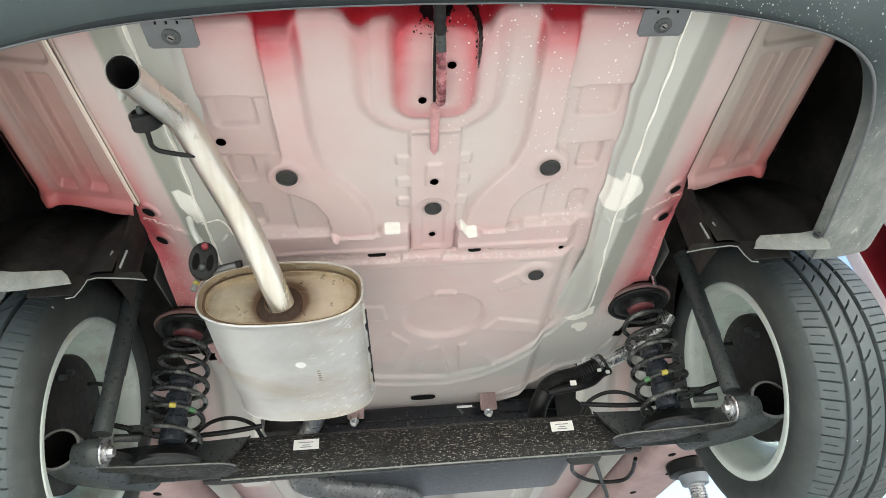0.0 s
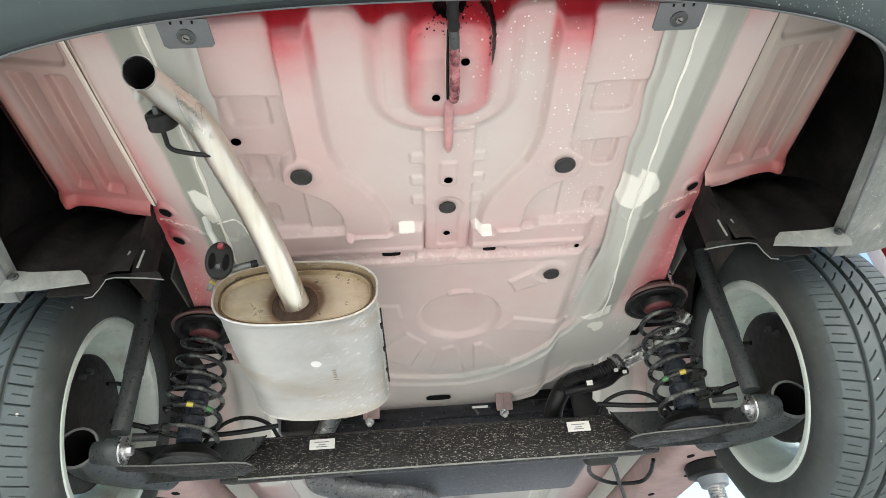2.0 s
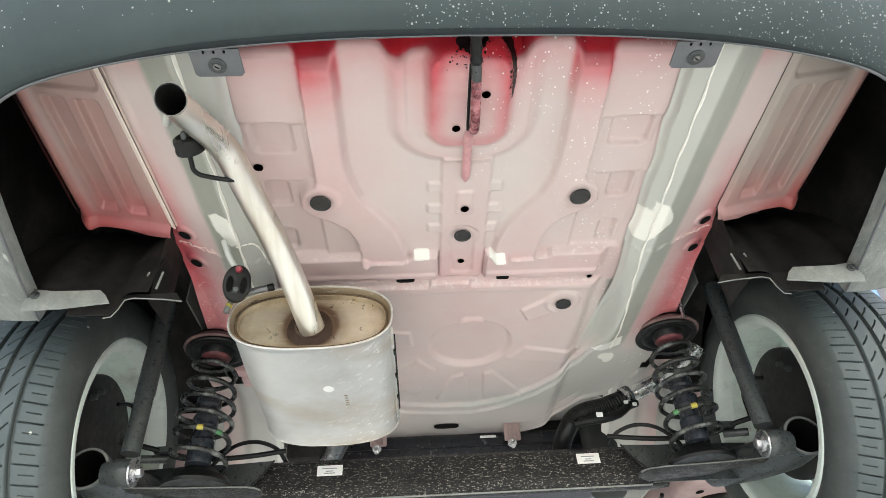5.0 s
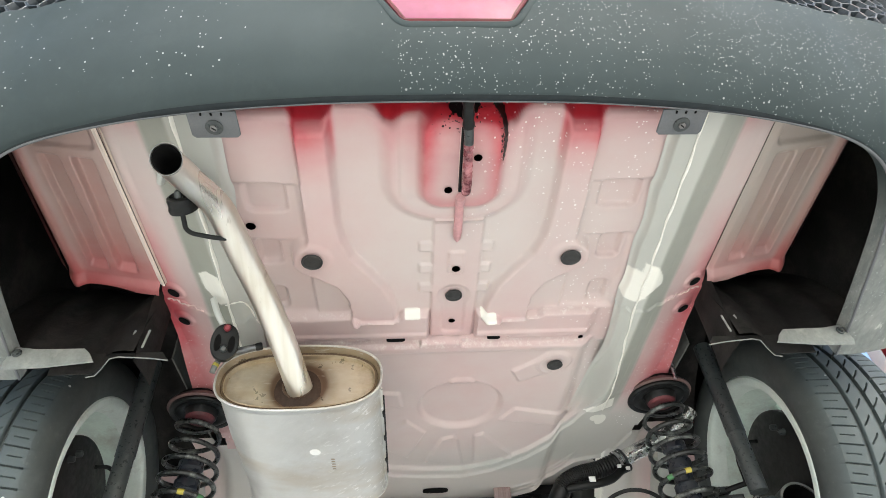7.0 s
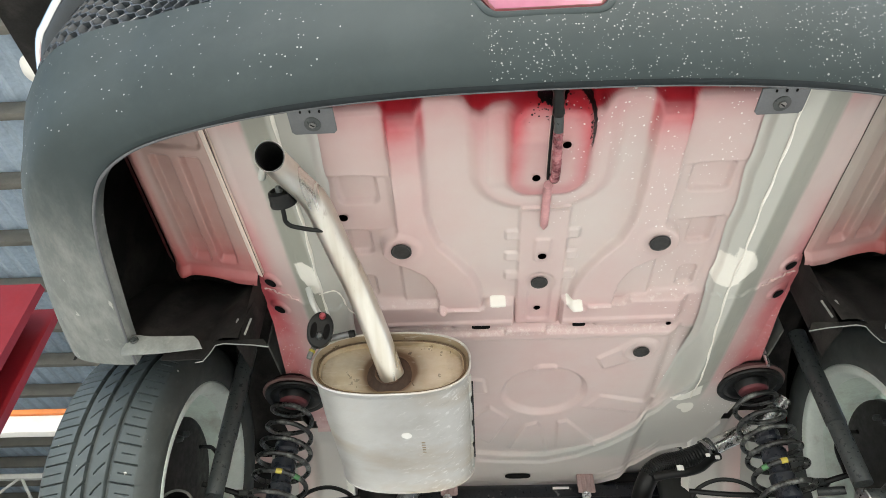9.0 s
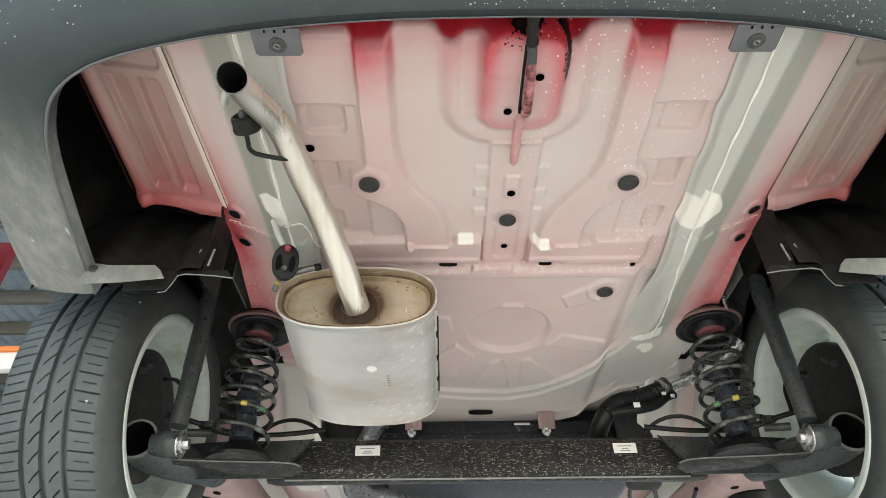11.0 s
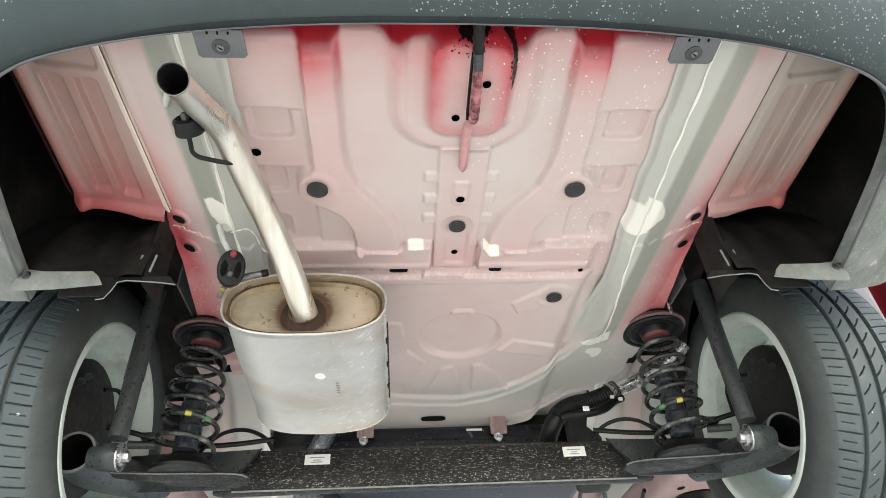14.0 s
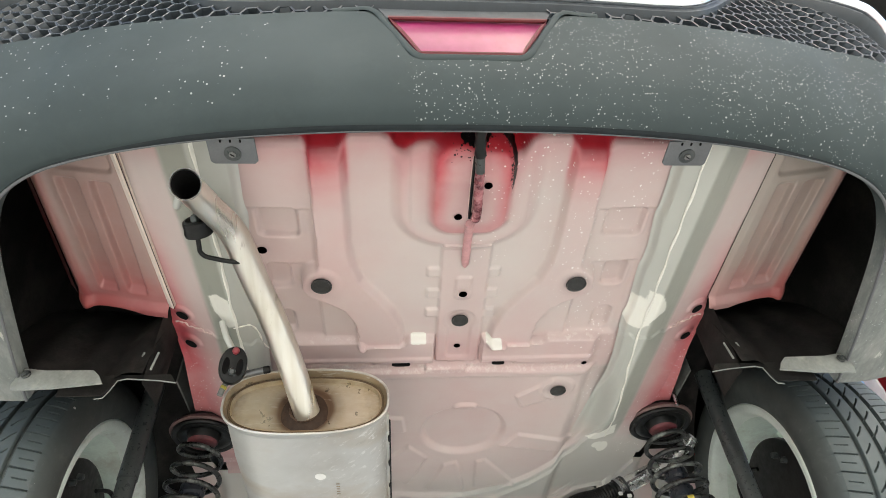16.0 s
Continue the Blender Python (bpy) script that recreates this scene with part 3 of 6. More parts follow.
def lift_post(x, side):
    """A post of the two-post lift with its carriage and arms."""
    post = thing("lift_post", (x, 2.0, 0), "red enamelled car lift post with white inner lips" if side > 0 else "red enamelled post of a two-post car lift", "car lift", "two-post lift")
    s, y0, top = side, (1.885 if side > 0 else 2.0), 2.93
    bm = bmesh.new()
    outline = [(-0.13, -0.15), (0.12, -0.15), (0.12, -0.09), (0.10, -0.09), (0.10, -0.125), (-0.10, -0.125), (-0.10, 0.125), (0.10, 0.125), (0.10, 0.09), (0.12, 0.09), (0.12, 0.15), (-0.13, 0.15)]
    plate(bm, outline, top - 0.02, lambda u, v, w: (x - s * u, y0 + v * (1.0 if s > 0 else 0.62), w + 0.02))
    part("column", bm, LIFT_RED, post, smooth=0)
    if side > 0:
        for v in (-0.12, 0.12):
            part("inner_lip", block(bmesh.new(), (x - s * 0.126, y0 + v, top / 2 + 0.05), (0.010, 0.062, top - 0.1), 0.002), WHITE, post, "white painted inner lip")
        part("top_plate", block(bmesh.new(), (x - s * 0.13, y0, top + 0.02), (0.03, 0.34, 0.05), 0.003), WHITE, post)
    part("base_plate", block(bmesh.new(), (x, y0, 0.01), (0.4, 0.5, 0.02), 0.004), LIFT_RED, post)
    part("carriage", block(bmesh.new(), (x - s * 0.10, y0, 1.66), (0.17, 0.17, 0.34), 0.008), LIFT_RED, post)
    for tip in ((s * 0.83, 1.95), (s * 0.80, 3.35)):
        a, b = Vector((x - s * 0.16, y0 + (0.06 if tip[1] > 2.2 else -0.06), 1.62)), Vector((tip[0], tip[1], 1.64))
        d = b - a
        turn = d.to_track_quat("X", "Z").to_matrix().to_4x4()
        part("arm", block(bmesh.new(), (a + b) / 2, (d.length + 0.1, 0.10, 0.06), 0.006, turn), ARM_GREY, post, "grey lift arm")
        part("pad_screw", tube(bmesh.new(), [(tip[0], tip[1], 1.652 + 0.004 * k) for k in range(36)], lambda t: 0.026 if int(t * 35.5) % 2 else 0.0225, 20), ZINC, post, "zinc-plated threaded pad screw")
        part("pad_cup", lathe(bmesh.new(), [(0, 0.03), (0.002, 0.04), (0.03, 0.046), (0.034, 0.03)], (0, 0, 1), (tip[0], tip[1], 1.760), 32), ARM_GREY, post)
        part("rubber_pad", lathe(bmesh.new(), [(-0.006, 0.05), (0.0, 0.070), (0.03, 0.074), (0.038, 0.068)], (0, 0, 1), (tip[0], tip[1], 1.794), 32), RUBBER, post, "black rubber lifting pad")


workshop()
lift_post(-1.99, -1)
lift_post(1.9, 1)


# ---- the car, raised on the lift ----
CAR = thing("car", (0, 2.2, 1.5), "red small crossover car raised on a lift, seen from below", "car")
AXLE_Y, AXLE_Z = 1.234, 1.802
ZP = 1.985


def half_lines(y):
    """Inner and outer edge of the long pressed rib at y; it swells round its plug and swings in towards the middle."""
    y = y / 0.984
    xs = np.interp(y, [0.4, 0.66, 0.70, 0.74, 0.78, 0.816, 0.853, 0.88], [0.161, 0.162, 0.158, 0.146, 0.118, 0.096, 0.083, 0.079])
    xr = np.interp(y, [0.4, 0.5, 0.6, 0.70, 0.712, 0.730, 0.755, 0.772, 0.79, 0.81, 0.845, 0.89], [0.208, 0.208, 0.211, 0.213, 0.217, 0.238, 0.243, 0.232, 0.204, 0.178, 0.162, 0.157])
    return xs * 0.985, xr * 0.985


def front_edge(x):
    return np.interp(abs(x - 0.03), [0, 0.08, 0.18, 0.23, 0.28, 0.325, 0.36, 0.404, 0.44], [1.662, 1.668, 1.662, 1.632, 1.582, 1.505, 1.49, 1.48, 1.36])


PAN_SEATS = [(0.021, 0.835, 0.0165), (-0.2065, 0.726, 0.019), (0.203, 0.727, 0.019), (0.229, 1.041, 0.018)]
PAN_HOLES = [(0.021, 0.760, 0.007), (0.021, 0.909, 0.006), (0.000, 0.577, 0.0058), (0.037, 0.515, 0.0058), (0.266, 0.959, 0.005), (-0.293, 0.668, 0.0075)]


def skirt_line(X):
    """Where the pan turns up behind the bumper."""
    A = abs(X + 0.001)
    return sum(np.interp(abs(A + d), [0, 0.06, 0.075, 0.088, 0.096, 0.110, 0.150, 0.160, 0.167, 0.206, 0.212, 0.35], [0.460, 0.470, 0.484, 0.480, 0.464, 0.457, 0.457, 0.468, 0.477, 0.477, 0.467, 0.466]) for d in (-0.003, 0, 0.003)) / 3


def poly(X, Y, corners, w=0.005):
    """1 inside a convex outline given clockwise or not, falling to 0 over w at its edge."""
    turn = sum(a[0] * b[1] - b[0] * a[1] for a, b in zip(corners, corners[1:] + corners[:1]))
    d = None
    for (x0, y0), (x1, y1) in zip(corners, corners[1:] + corners[:1]):
        n = math.hypot(x1 - x0, y1 - y0)
        e = ((x1 - x0) * (Y - y0) - (y1 - y0) * (X - x0)) / n * math.copysign(1, turn)
        d = e if d is None else np.minimum(d, e)
    return ss(-w / 2, w / 2, d)


def boss(X, Y):
    """The boss that carries the towing loop."""
    return rbox(X, Y, -0.039, 0.073, 0.452, 0.620, 0.034, 0.016)


def well_edge(X):
    """Front rim of the spare-wheel well."""
    return np.interp(X, [-0.3, -0.2, -0.1, -0.025, 0.071, 0.148, 0.222, 0.278, 0.317, 0.36], [1.30, 1.42, 1.483, 1.496, 1.503, 1.473, 1.412, 1.34, 1.273, 1.14])


def pressed_z(X, Y):
    A, B = abs(X + 0.001), abs(X - 0.017)
    f = np.zeros_like(X)
    # long ribs standing down from the floor, run in by a ramp at the back
    xs, xr = half_lines(Y)
    rib = ss(-0.0055, 0.0055, A - xs) * ss(-0.0025, 0.003, xr - A) * ss(-0.004, 0.004, 0.893 - Y)
    f -= 0.0155 * rib * (0.45 + 0.55 * ss(0.474, 0.496, Y))
    # broad rounded swelling, its lapped plate, and the boss on it
    f -= 0.010 * rbox(X, Y, -0.088, 0.112, 0.2, 0.652, 0.075, 0.022) * (0.3 + 0.7 * ss(0.476, 0.514, Y)) * (1 - rib)
    f -= 0.0022 * ss(-0.001, 0.001, 0.0845 - B) * ss(-0.01, 0.01, 0.60 - Y)
    f -= boss(X, Y) * (0.0085 + 0.10 * np.maximum(0.615 - Y, 0))
    # dished corner pockets of the boss
    f += 0.003 * (rbox(X, Y, -0.020, 0.010, 0.458, 0.490, 0.010, 0.010) + rbox(X, Y, 0.034, 0.062, 0.458, 0.486, 0.010, 0.010))
    # central stiffener with its tabs
    stiff = rbox(X, Y, -0.0175, 0.0605, 0.648, 1.05, 0.004, 0.0035) * (Y < 0.952)
    f -= 0.0065 * stiff
    for y in (0.706, 0.757, 0.806):
        f -= 0.0045 * (rbox(X, Y, -0.039, -0.0175, y, y + 0.021, 0.003, 0.003) + rbox(X, Y, 0.0605, 0.079, y, y + 0.021, 0.003, 0.003))
    f -= 0.0035 * rbox(X, Y, 0.008, 0.034, 0.722, 0.775, 0.005, 0.004)
    f += 0.004 * rbox(X, Y, 0.002, 0.042, 0.815, 0.940, 0.010, 0.005)
    # pockets pressed up beside the rails, with low terraces between them
    for y0, y1, x0 in ((0.584, 0.640, 0.232), (0.700, 0.757, 0.256), (0.815, 0.868, 0.262)):
        f += 0.0105 * rbox(A, Y, x0, 0.291, y0, y1, 0.010, 0.006) * (1 - rib)
    for y0 in (0.586, 0.700):
        f += 0.0030 * ss(-0.003, 0.003, Y - y0 + 0.10 * np.maximum(A - 0.26, 0)) * ss(-0.002, 0.003, A - np.maximum(xr, 0.214)) * (1 - ss(0.872, 0.885, Y)) * (1 - ss(0.30, 0.31, A))
    # flat rings round the two plugs
    f -= 0.002 * (1 - ss(0.023, 0.027, np.hypot(A - 0.205, Y - 0.7265)))
    # cross step, its second low step, the dark channel and the lapped joint
    yr = np.interp(B, [0, 0.05, 0.082, 0.092, 0.158, 0.168, 0.35], [0.879, 0.879, 0.880, 0.890, 0.890, 0.880, 0.880])
    outside = ss(0.040, 0.046, abs(X - 0.0215))
    step = np.maximum(outside, ss(0.952, 0.956, Y)) * (1 - 0.9 * ss(0.268, 0.292, A))
    f -= 0.0165 * ss(-0.002, 0.0045, Y - yr) * step
    f -= 0.0035 * ss(0.924, 0.931, Y) * step
    f += 0.0095 * ss(0.936, 0.952, Y) * step
    f += 0.0060 * rbox(B, Y, 0.148, 0.30, 0.938, 0.955, 0.006, 0.006) * (X < 0)
    f -= 0.0040 * rbox(X, Y, 0.128, 0.245, 0.941, 0.957, 0.006, 0.006)
    joint = 0.968 - 0.012 * rbox(X, Y, -0.036, 0.040, 0.9, 1.1, 0.002, 0.004) + 0.003 * ss(0.13, 0.15, X)
    f -= 0.0095 * ss(-0.002, 0.005, Y - joint) * (1 - ss(0.28, 0.30, A))
    # spare-wheel well with its hub dish and beads
    well = ss(-0.004, 0.006, well_edge(X) - Y) * ss(0.985, 1.0, Y)
    f += 0.0085 * well
    R = np.hypot((X - 0.052) * 1.08, Y - 1.203)
    f += 0.0125 * (1 - ss(0.088, 0.101, R))
    f -= 0.005 * rbox(X, Y, 0.026, 0.074, 1.092, 1.128, 0.014, 0.006)
    for outline in (
        [(-0.020, 1.467), (0.016, 1.346), (0.044, 1.334), (0.053, 1.352), (0.073, 1.484)],
        [(0.097, 1.470), (0.090, 1.335), (0.111, 1.326), (0.192, 1.446)],
        [(-0.150, 1.352), (-0.064, 1.256), (-0.022, 1.312), (-0.064, 1.438)],
        [(0.172, 1.216), (0.306, 1.258), (0.292, 1.302), (0.140, 1.266)],
        [(0.148, 1.068), (0.214, 1.014), (0.228, 1.076), (0.166, 1.108)],
        [(-0.170, 1.130), (-0.078, 1.140), (-0.072, 1.195), (-0.170, 1.200)],
    ):
        f -= 0.0050 * poly(X, Y, outline, 0.006)
    f -= 0.0045 * (1 - ss(0.030, 0.038, np.hypot(X - 0.229, Y - 1.041)))
    # stepped front flange
    e = front_edge(X) - Y
    f -= 0.005 * ss(-0.003, 0.004, Y - well_edge(X) - 0.030) + 0.006 * (1 - ss(0.0, 0.012, e))
    for k in (0.030, 0.052):
        f -= 0.0035 * np.exp(-(((e - k) / 0.005) ** 2)) * ss(0.20, 0.215, X) * (1 - ss(0.33, 0.36, X))
    f -= 0.0022 * np.exp(-(((Y - skirt_line(X) - 0.004) / 0.004) ** 2))
    # the rear skirt turns up behind the bumper lip
    up = np.clip(skirt_line(X) + 0.011 - Y, 0, 1)
    f += 0.75 * np.minimum(up, 0.011) * ss(0.0, 0.002, up) + 1.7 * np.maximum(up - 0.011, 0)
    return ZP + f


def pan_z(X, Y):
    """The pan with flat seats round its holes."""
    Z = pressed_z(X, Y)
    for x, y, r in PAN_HOLES + PAN_SEATS:
        seat = float(pressed_z(np.array([[x]]), np.array([[y]]))[0, 0])
        near = 1 - ss(r * 1.25, r * 1.9, np.hypot(X - x, Y - y))
        Z = Z + near * (seat - Z)
    return Z


def grey_zone(X, Y):
    """Front corner of the pan that the red mist did not reach."""
    edge = np.interp(Y, [0.9, 0.984, 1.15, 1.22, 1.285, 1.353, 1.418, 1.447, 1.49, 1.6], [0.40, 0.317, 0.346, 0.341, 0.319, 0.267, 0.222, 0.185, 0.10, -0.6])
    return ss(-0.012, 0.012, X - edge) * ss(0.95, 1.0, Y)


def pan_red(X, Y):
    A = abs(X + 0.001)
    v = 0.198 + 0.045 * np.sin(X * 9 + 1) * np.sin(Y * 7)
    near = Y - skirt_line(X)
    xs, xr = half_lines(Y)
    rib = ss(-0.008, 0.006, A - xs) * ss(-0.003, 0.004, xr - A) * (Y < 0.89)
    v += 0.85 * (1 - ss(-0.007, 0.001, near)) + (0.11 + 0.14 * rib) * (1 - ss(0.0, 0.12, near)) + (0.06 + 0.08 * rib) * (1 - ss(0.012, 0.05, near))
    crease = np.exp(-(((A - xs + 0.003) / 0.0045) ** 2)) + np.exp(-(((A - xr - 0.001) / 0.0035) ** 2))
    v += 0.26 * crease * (1 - ss(0.50, 0.56, Y)) * (Y > 0.43)
    swell = rbox(X, Y, -0.088, 0.112, 0.2, 0.652, 0.075, 0.030)
    core = rbox(X, Y, -0.074, 0.098, 0.2, 0.638, 0.065, 0.020)
    v += 0.09 * (swell - 0.75 * core) * (1 - rib)
    rim = boss(X, Y) * (1 - rbox(X, Y, -0.022, 0.058, 0.468, 0.600, 0.028, 0.030)) + 0.40 * rbox(X, Y, -0.052, 0.088, 0.440, 0.618, 0.04, 0.03) * (1 - boss(X, Y))
    v += 0.26 * rim * (1 - 0.55 * ss(0.56, 0.62, Y)) + 0.14 * boss(X, Y)
    v += 0.05 * rib + 0.06 * ss(0.86, 0.9, Y) * (1 - ss(0.97, 0.99, Y)) + 0.05 * rbox(X, Y, -0.0175, 0.0605, 0.66, 0.95, 0.004, 0.004)
    v += 0.16 * ss(0.33, 0.40, A) * ss(0.99, 1.0, Y) * (1 - 0.7 * ss(1.2, 1.4, Y)) * (1.6 - 0.6 * (X > 0)) - 0.05 * ss(1.35, 1.45, Y)
    return v * (1 - 0.75 * grey_zone(X, Y) * (1 - 0.7 * ss(1.48, 1.52, Y)))


def pan_drops(X, Y):
    v = 0.9 * np.exp(-(((X - 0.17 - 0.35 * (Y - 0.6)) / 0.055) ** 2)) * (Y < 0.95)
    v += 1.0 * rbox(X, Y, 0.275, 0.335, 1.0, 1.2, 0.02, 0.05) + 0.5 * rbox(X, Y, 0.02, 0.09, 0.45, 0.7, 0.02, 0.05)
    v += 0.8 * np.exp(-(((X - 0.265) / 0.025) ** 2)) * (Y < 0.64)
    return (v > 0.35) * v


def pan_seal_glint(X, Y):
    B = abs(X - 0.017)
    yr = np.interp(B, [0, 0.05, 0.082, 0.092, 0.158, 0.168, 0.35], [0.879, 0.879, 0.880, 0.890, 0.890, 0.880, 0.880])
    # sealer dabs and joint, plus a faint pale line as the step's highlight
    v = 1.0 * rbox(B, Y, 0.054, 0.080, 0.874, 0.887, 0.004, 0.003) + 0.07 * np.exp(-(((Y - yr - 0.002) / 0.004) ** 2)) * (B > 0.05) * (B < 0.28)
    return v + 0.13 * rbox(X, Y, -0.30, 0.275, 0.956, 0.974, 0.003, 0.004)


def floor_pan():
    xs = np.arange(-0.47, 0.4701, 0.0024)
    vs = np.concatenate([np.arange(0, 0.46, 0.0017), np.arange(0.46, 1.0005, 0.003)])
    vs[-1] = 1.0

    def warp(X, V):
        return X, 0.444 + V * (front_edge(X) - 0.444)

    def keep(X, Y):
        return (abs(X) < 0.335) | (Y > 1.245)

    me = sheet(xs, vs, pan_z, keep, {"overspray": pan_red, "droplets": pan_drops, "sealer": pan_seal_glint, "grey_share": lambda X, Y: 0.16 * grey_zone(X, Y) * (1 - 0.6 * ss(1.48, 1.52, Y))}, warp)
    pan = hang("floor_pan", finish(me, PAN, 60), CAR, "pressed boot floor in pink-dusted primer, red towards the bumper")
    for x, y, r in PAN_HOLES:
        z = float(pan_z(np.array([[x]]), np.array([[y]]))[0, 0])
        bm = bmesh.new()
        # black disc stands in for the unlit depth of the hole
        lathe(bm, [(-0.0015, r * 0.1), (-0.0015, r)], (0, 0, 1), (x, y, z), 28)
        part("hole", bm, SOOT_AND_SHADE, pan, "dark drain hole")
    for x, y, r in ((-0.2065, 0.726, 0.0165), (0.203, 0.727, 0.0165), (0.229, 1.041, 0.0155), (0.021, 0.834, 0.0145)):
        z = float(pan_z(np.array([[x]]), np.array([[y]]))[0, 0])
        bm = bmesh.new()
        lathe(bm, [(0.002, r * 0.5), (-0.003, r * 1.0), (-0.0055, r), (-0.0062, r * 0.9), (-0.0045, r * 0.8), (-0.0048, r * 0.1)], (0, 0, 1), (x, y, z), 32)
        part("plug", bm, PLUG, pan, "black rubber drain plug")
    for x0, x1, y in ((-0.098, -0.064, 0.951), (0.088, 0.112, 0.950)):
        z = float(pan_z(np.array([[x0]]), np.array([[y]]))[0, 0])
        bm = bmesh.new()
        plate(bm, oval((x0 + x1) / 2, y, x1 - x0, 0.0085, 24, 3.4), 0.001, lambda u, v, w: (u, v, z - 0.0022 - w - (v - y) * 0.4))
        part("slot", bm, SOOT_AND_SHADE, pan, "dark slotted hole")
    bm = bmesh.new()
    z = float(pan_z(np.array([[0.008]]), np.array([[1.605]]))[0, 0])
    plate(bm, oval(0.008, 1.605, 0.066, 0.030, 32, 3.2), 0.001, lambda u, v, w: (u, v, z - 0.002 - w))
    part("slot", bm, SOOT_AND_SHADE, pan, "dark slotted hole")
    return pan


FLANK_HOLES = (0.828, 0.900)


def rail_start(Y):
    """Inner edge of the rail, under the rounded lobes of the floor pan."""
    return sum(np.interp(Y + d, [0.44, 0.51, 0.560, 0.576, 0.586, 0.598, 0.62, 0.657, 0.682, 0.697, 0.706, 0.73, 0.79, 0.806, 0.820, 0.835, 0.88, 0.94, 1.0, 1.12, 1.25], [0.298, 0.300, 0.303, 0.3025, 0.3005, 0.301, 0.304, 0.308, 0.308, 0.306, 0.3055, 0.307, 0.312, 0.3115, 0.309, 0.310, 0.313, 0.318, 0.319, 0.312, 0.298]) for d in (-0.003, 0, 0.003)) / 3


def rail_z(X, Y):
    A = abs(X)
    lo = rail_start(Y)
    A = np.where(A < 0.335, 0.298 + (A - lo) * 0.037 / (0.335 - lo), A)
    z = np.interp(A, [0.296, 0.303, 0.309, 0.335, 0.352, 0.357, 0.396, 0.402, 0.44, 0.470, 0.52], [1.984, 1.980, 1.968, 1.960, 1.955, 1.956, 1.974, 1.978, 1.995, 2.006, 2.011])
    z = z + 0.002 * np.sin(Y * 40) * (A > 0.38) * 0.3
    # raised rings round the two flank holes
    for y in FLANK_HOLES:
        z = z - 0.004 * (1 - ss(0.013, 0.022, np.hypot(A - 0.451, Y - y)))
    # overlap of the two rail pressings
    z = z - 0.0035 * ss(0.857, 0.861, Y + 0.05 * (A - 0.4) - 0.004 * np.sin(A * 210))
    # the rail runs out into the pan ahead of the spring seat
    k = np.maximum(ss(1.12, 1.30, Y), ss(0.96, 1.12, Y) * (1 - ss(0.322, 0.352, abs(X))))
    return z * (1 - k) + (pressed_z(X, Y) - 0.0015) * k


def rail_red(X, Y):
    A = abs(X)
    v = 0.02 + 0.17 * ss(0.388, 0.402, A)
    side = np.where(X < 0, 0.85, 0.95)
    v += side * 0.30 * ss(0.41, 0.470, A) * ss(0.56, 0.80, Y) * (1 - 0.4 * ss(1.1, 1.3, Y))
    v += 0.14 * ss(0.42, 0.468, A) * ss(0.56, 0.72, Y) * (1 - ss(0.90, 1.02, Y)) * (X < 0)
    v += side * 0.16 * ss(0.388, 0.41, A) * ss(0.72, 0.95, Y) * (1 - 0.6 * ss(1.1, 1.3, Y))
    v += 0.22 * (1 - ss(0.44, 0.52, Y)) * (A > 0.395)
    k = ss(1.15, 1.30, Y)
    v = v * (1 - k) + pan_red(X, Y) * k
    return v


def rail_grey(X, Y):
    """Share of the darker grey on the rail: low on its inner face, high on its sloping one."""
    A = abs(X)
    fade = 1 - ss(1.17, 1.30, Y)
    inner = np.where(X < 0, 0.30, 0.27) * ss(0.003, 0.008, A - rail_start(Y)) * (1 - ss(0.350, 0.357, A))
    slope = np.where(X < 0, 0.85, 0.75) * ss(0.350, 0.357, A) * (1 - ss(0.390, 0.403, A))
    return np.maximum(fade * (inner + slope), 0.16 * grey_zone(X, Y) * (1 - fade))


def rail_patches(X, Y):
    """Sealer brushed over the joints of the rail."""
    A = abs(X)
    v = np.where(X > 0, poly(A, Y, [(0.332, 0.744), (0.350, 0.748), (0.368, 0.776), (0.370, 0.796), (0.350, 0.818), (0.336, 0.820)], 0.012) + poly(A, Y, [(0.303, 0.780), (0.320, 0.762), (0.345, 0.780), (0.350, 0.826), (0.338, 0.838), (0.318, 0.836), (0.300, 0.812)], 0.012),
                 0.8 * poly(A, Y, [(0.388, 0.752), (0.372, 0.742), (0.354, 0.749), (0.350, 0.810), (0.366, 0.822), (0.384, 0.79)], 0.008))
    v = v + poly(A, Y, [(0.330, 1.246), (0.366, 1.180), (0.382, 1.180), (0.388, 1.226), (0.352, 1.250)], 0.006) * (X > 0)
    v = v + (1 - ss(0.010, 0.014, np.hypot(A - 0.365, (Y - 1.284) * 0.8))) * (X > 0) + (1 - ss(0.011, 0.014, np.hypot(A - 0.377, (Y - 1.292) * 0.55))) * (X > 0)
    return np.clip(v, 0, 1)


def lip_y(x):
    """Where a sheet starts ahead of the bumper lip."""
    return 0.006 + np.interp(abs(x), [0, 0.157, 0.307, 0.428, 0.52, 0.578, 0.608, 0.624], [0.414, 0.417, 0.428, 0.447, 0.472, 0.508, 0.556, 0.61])


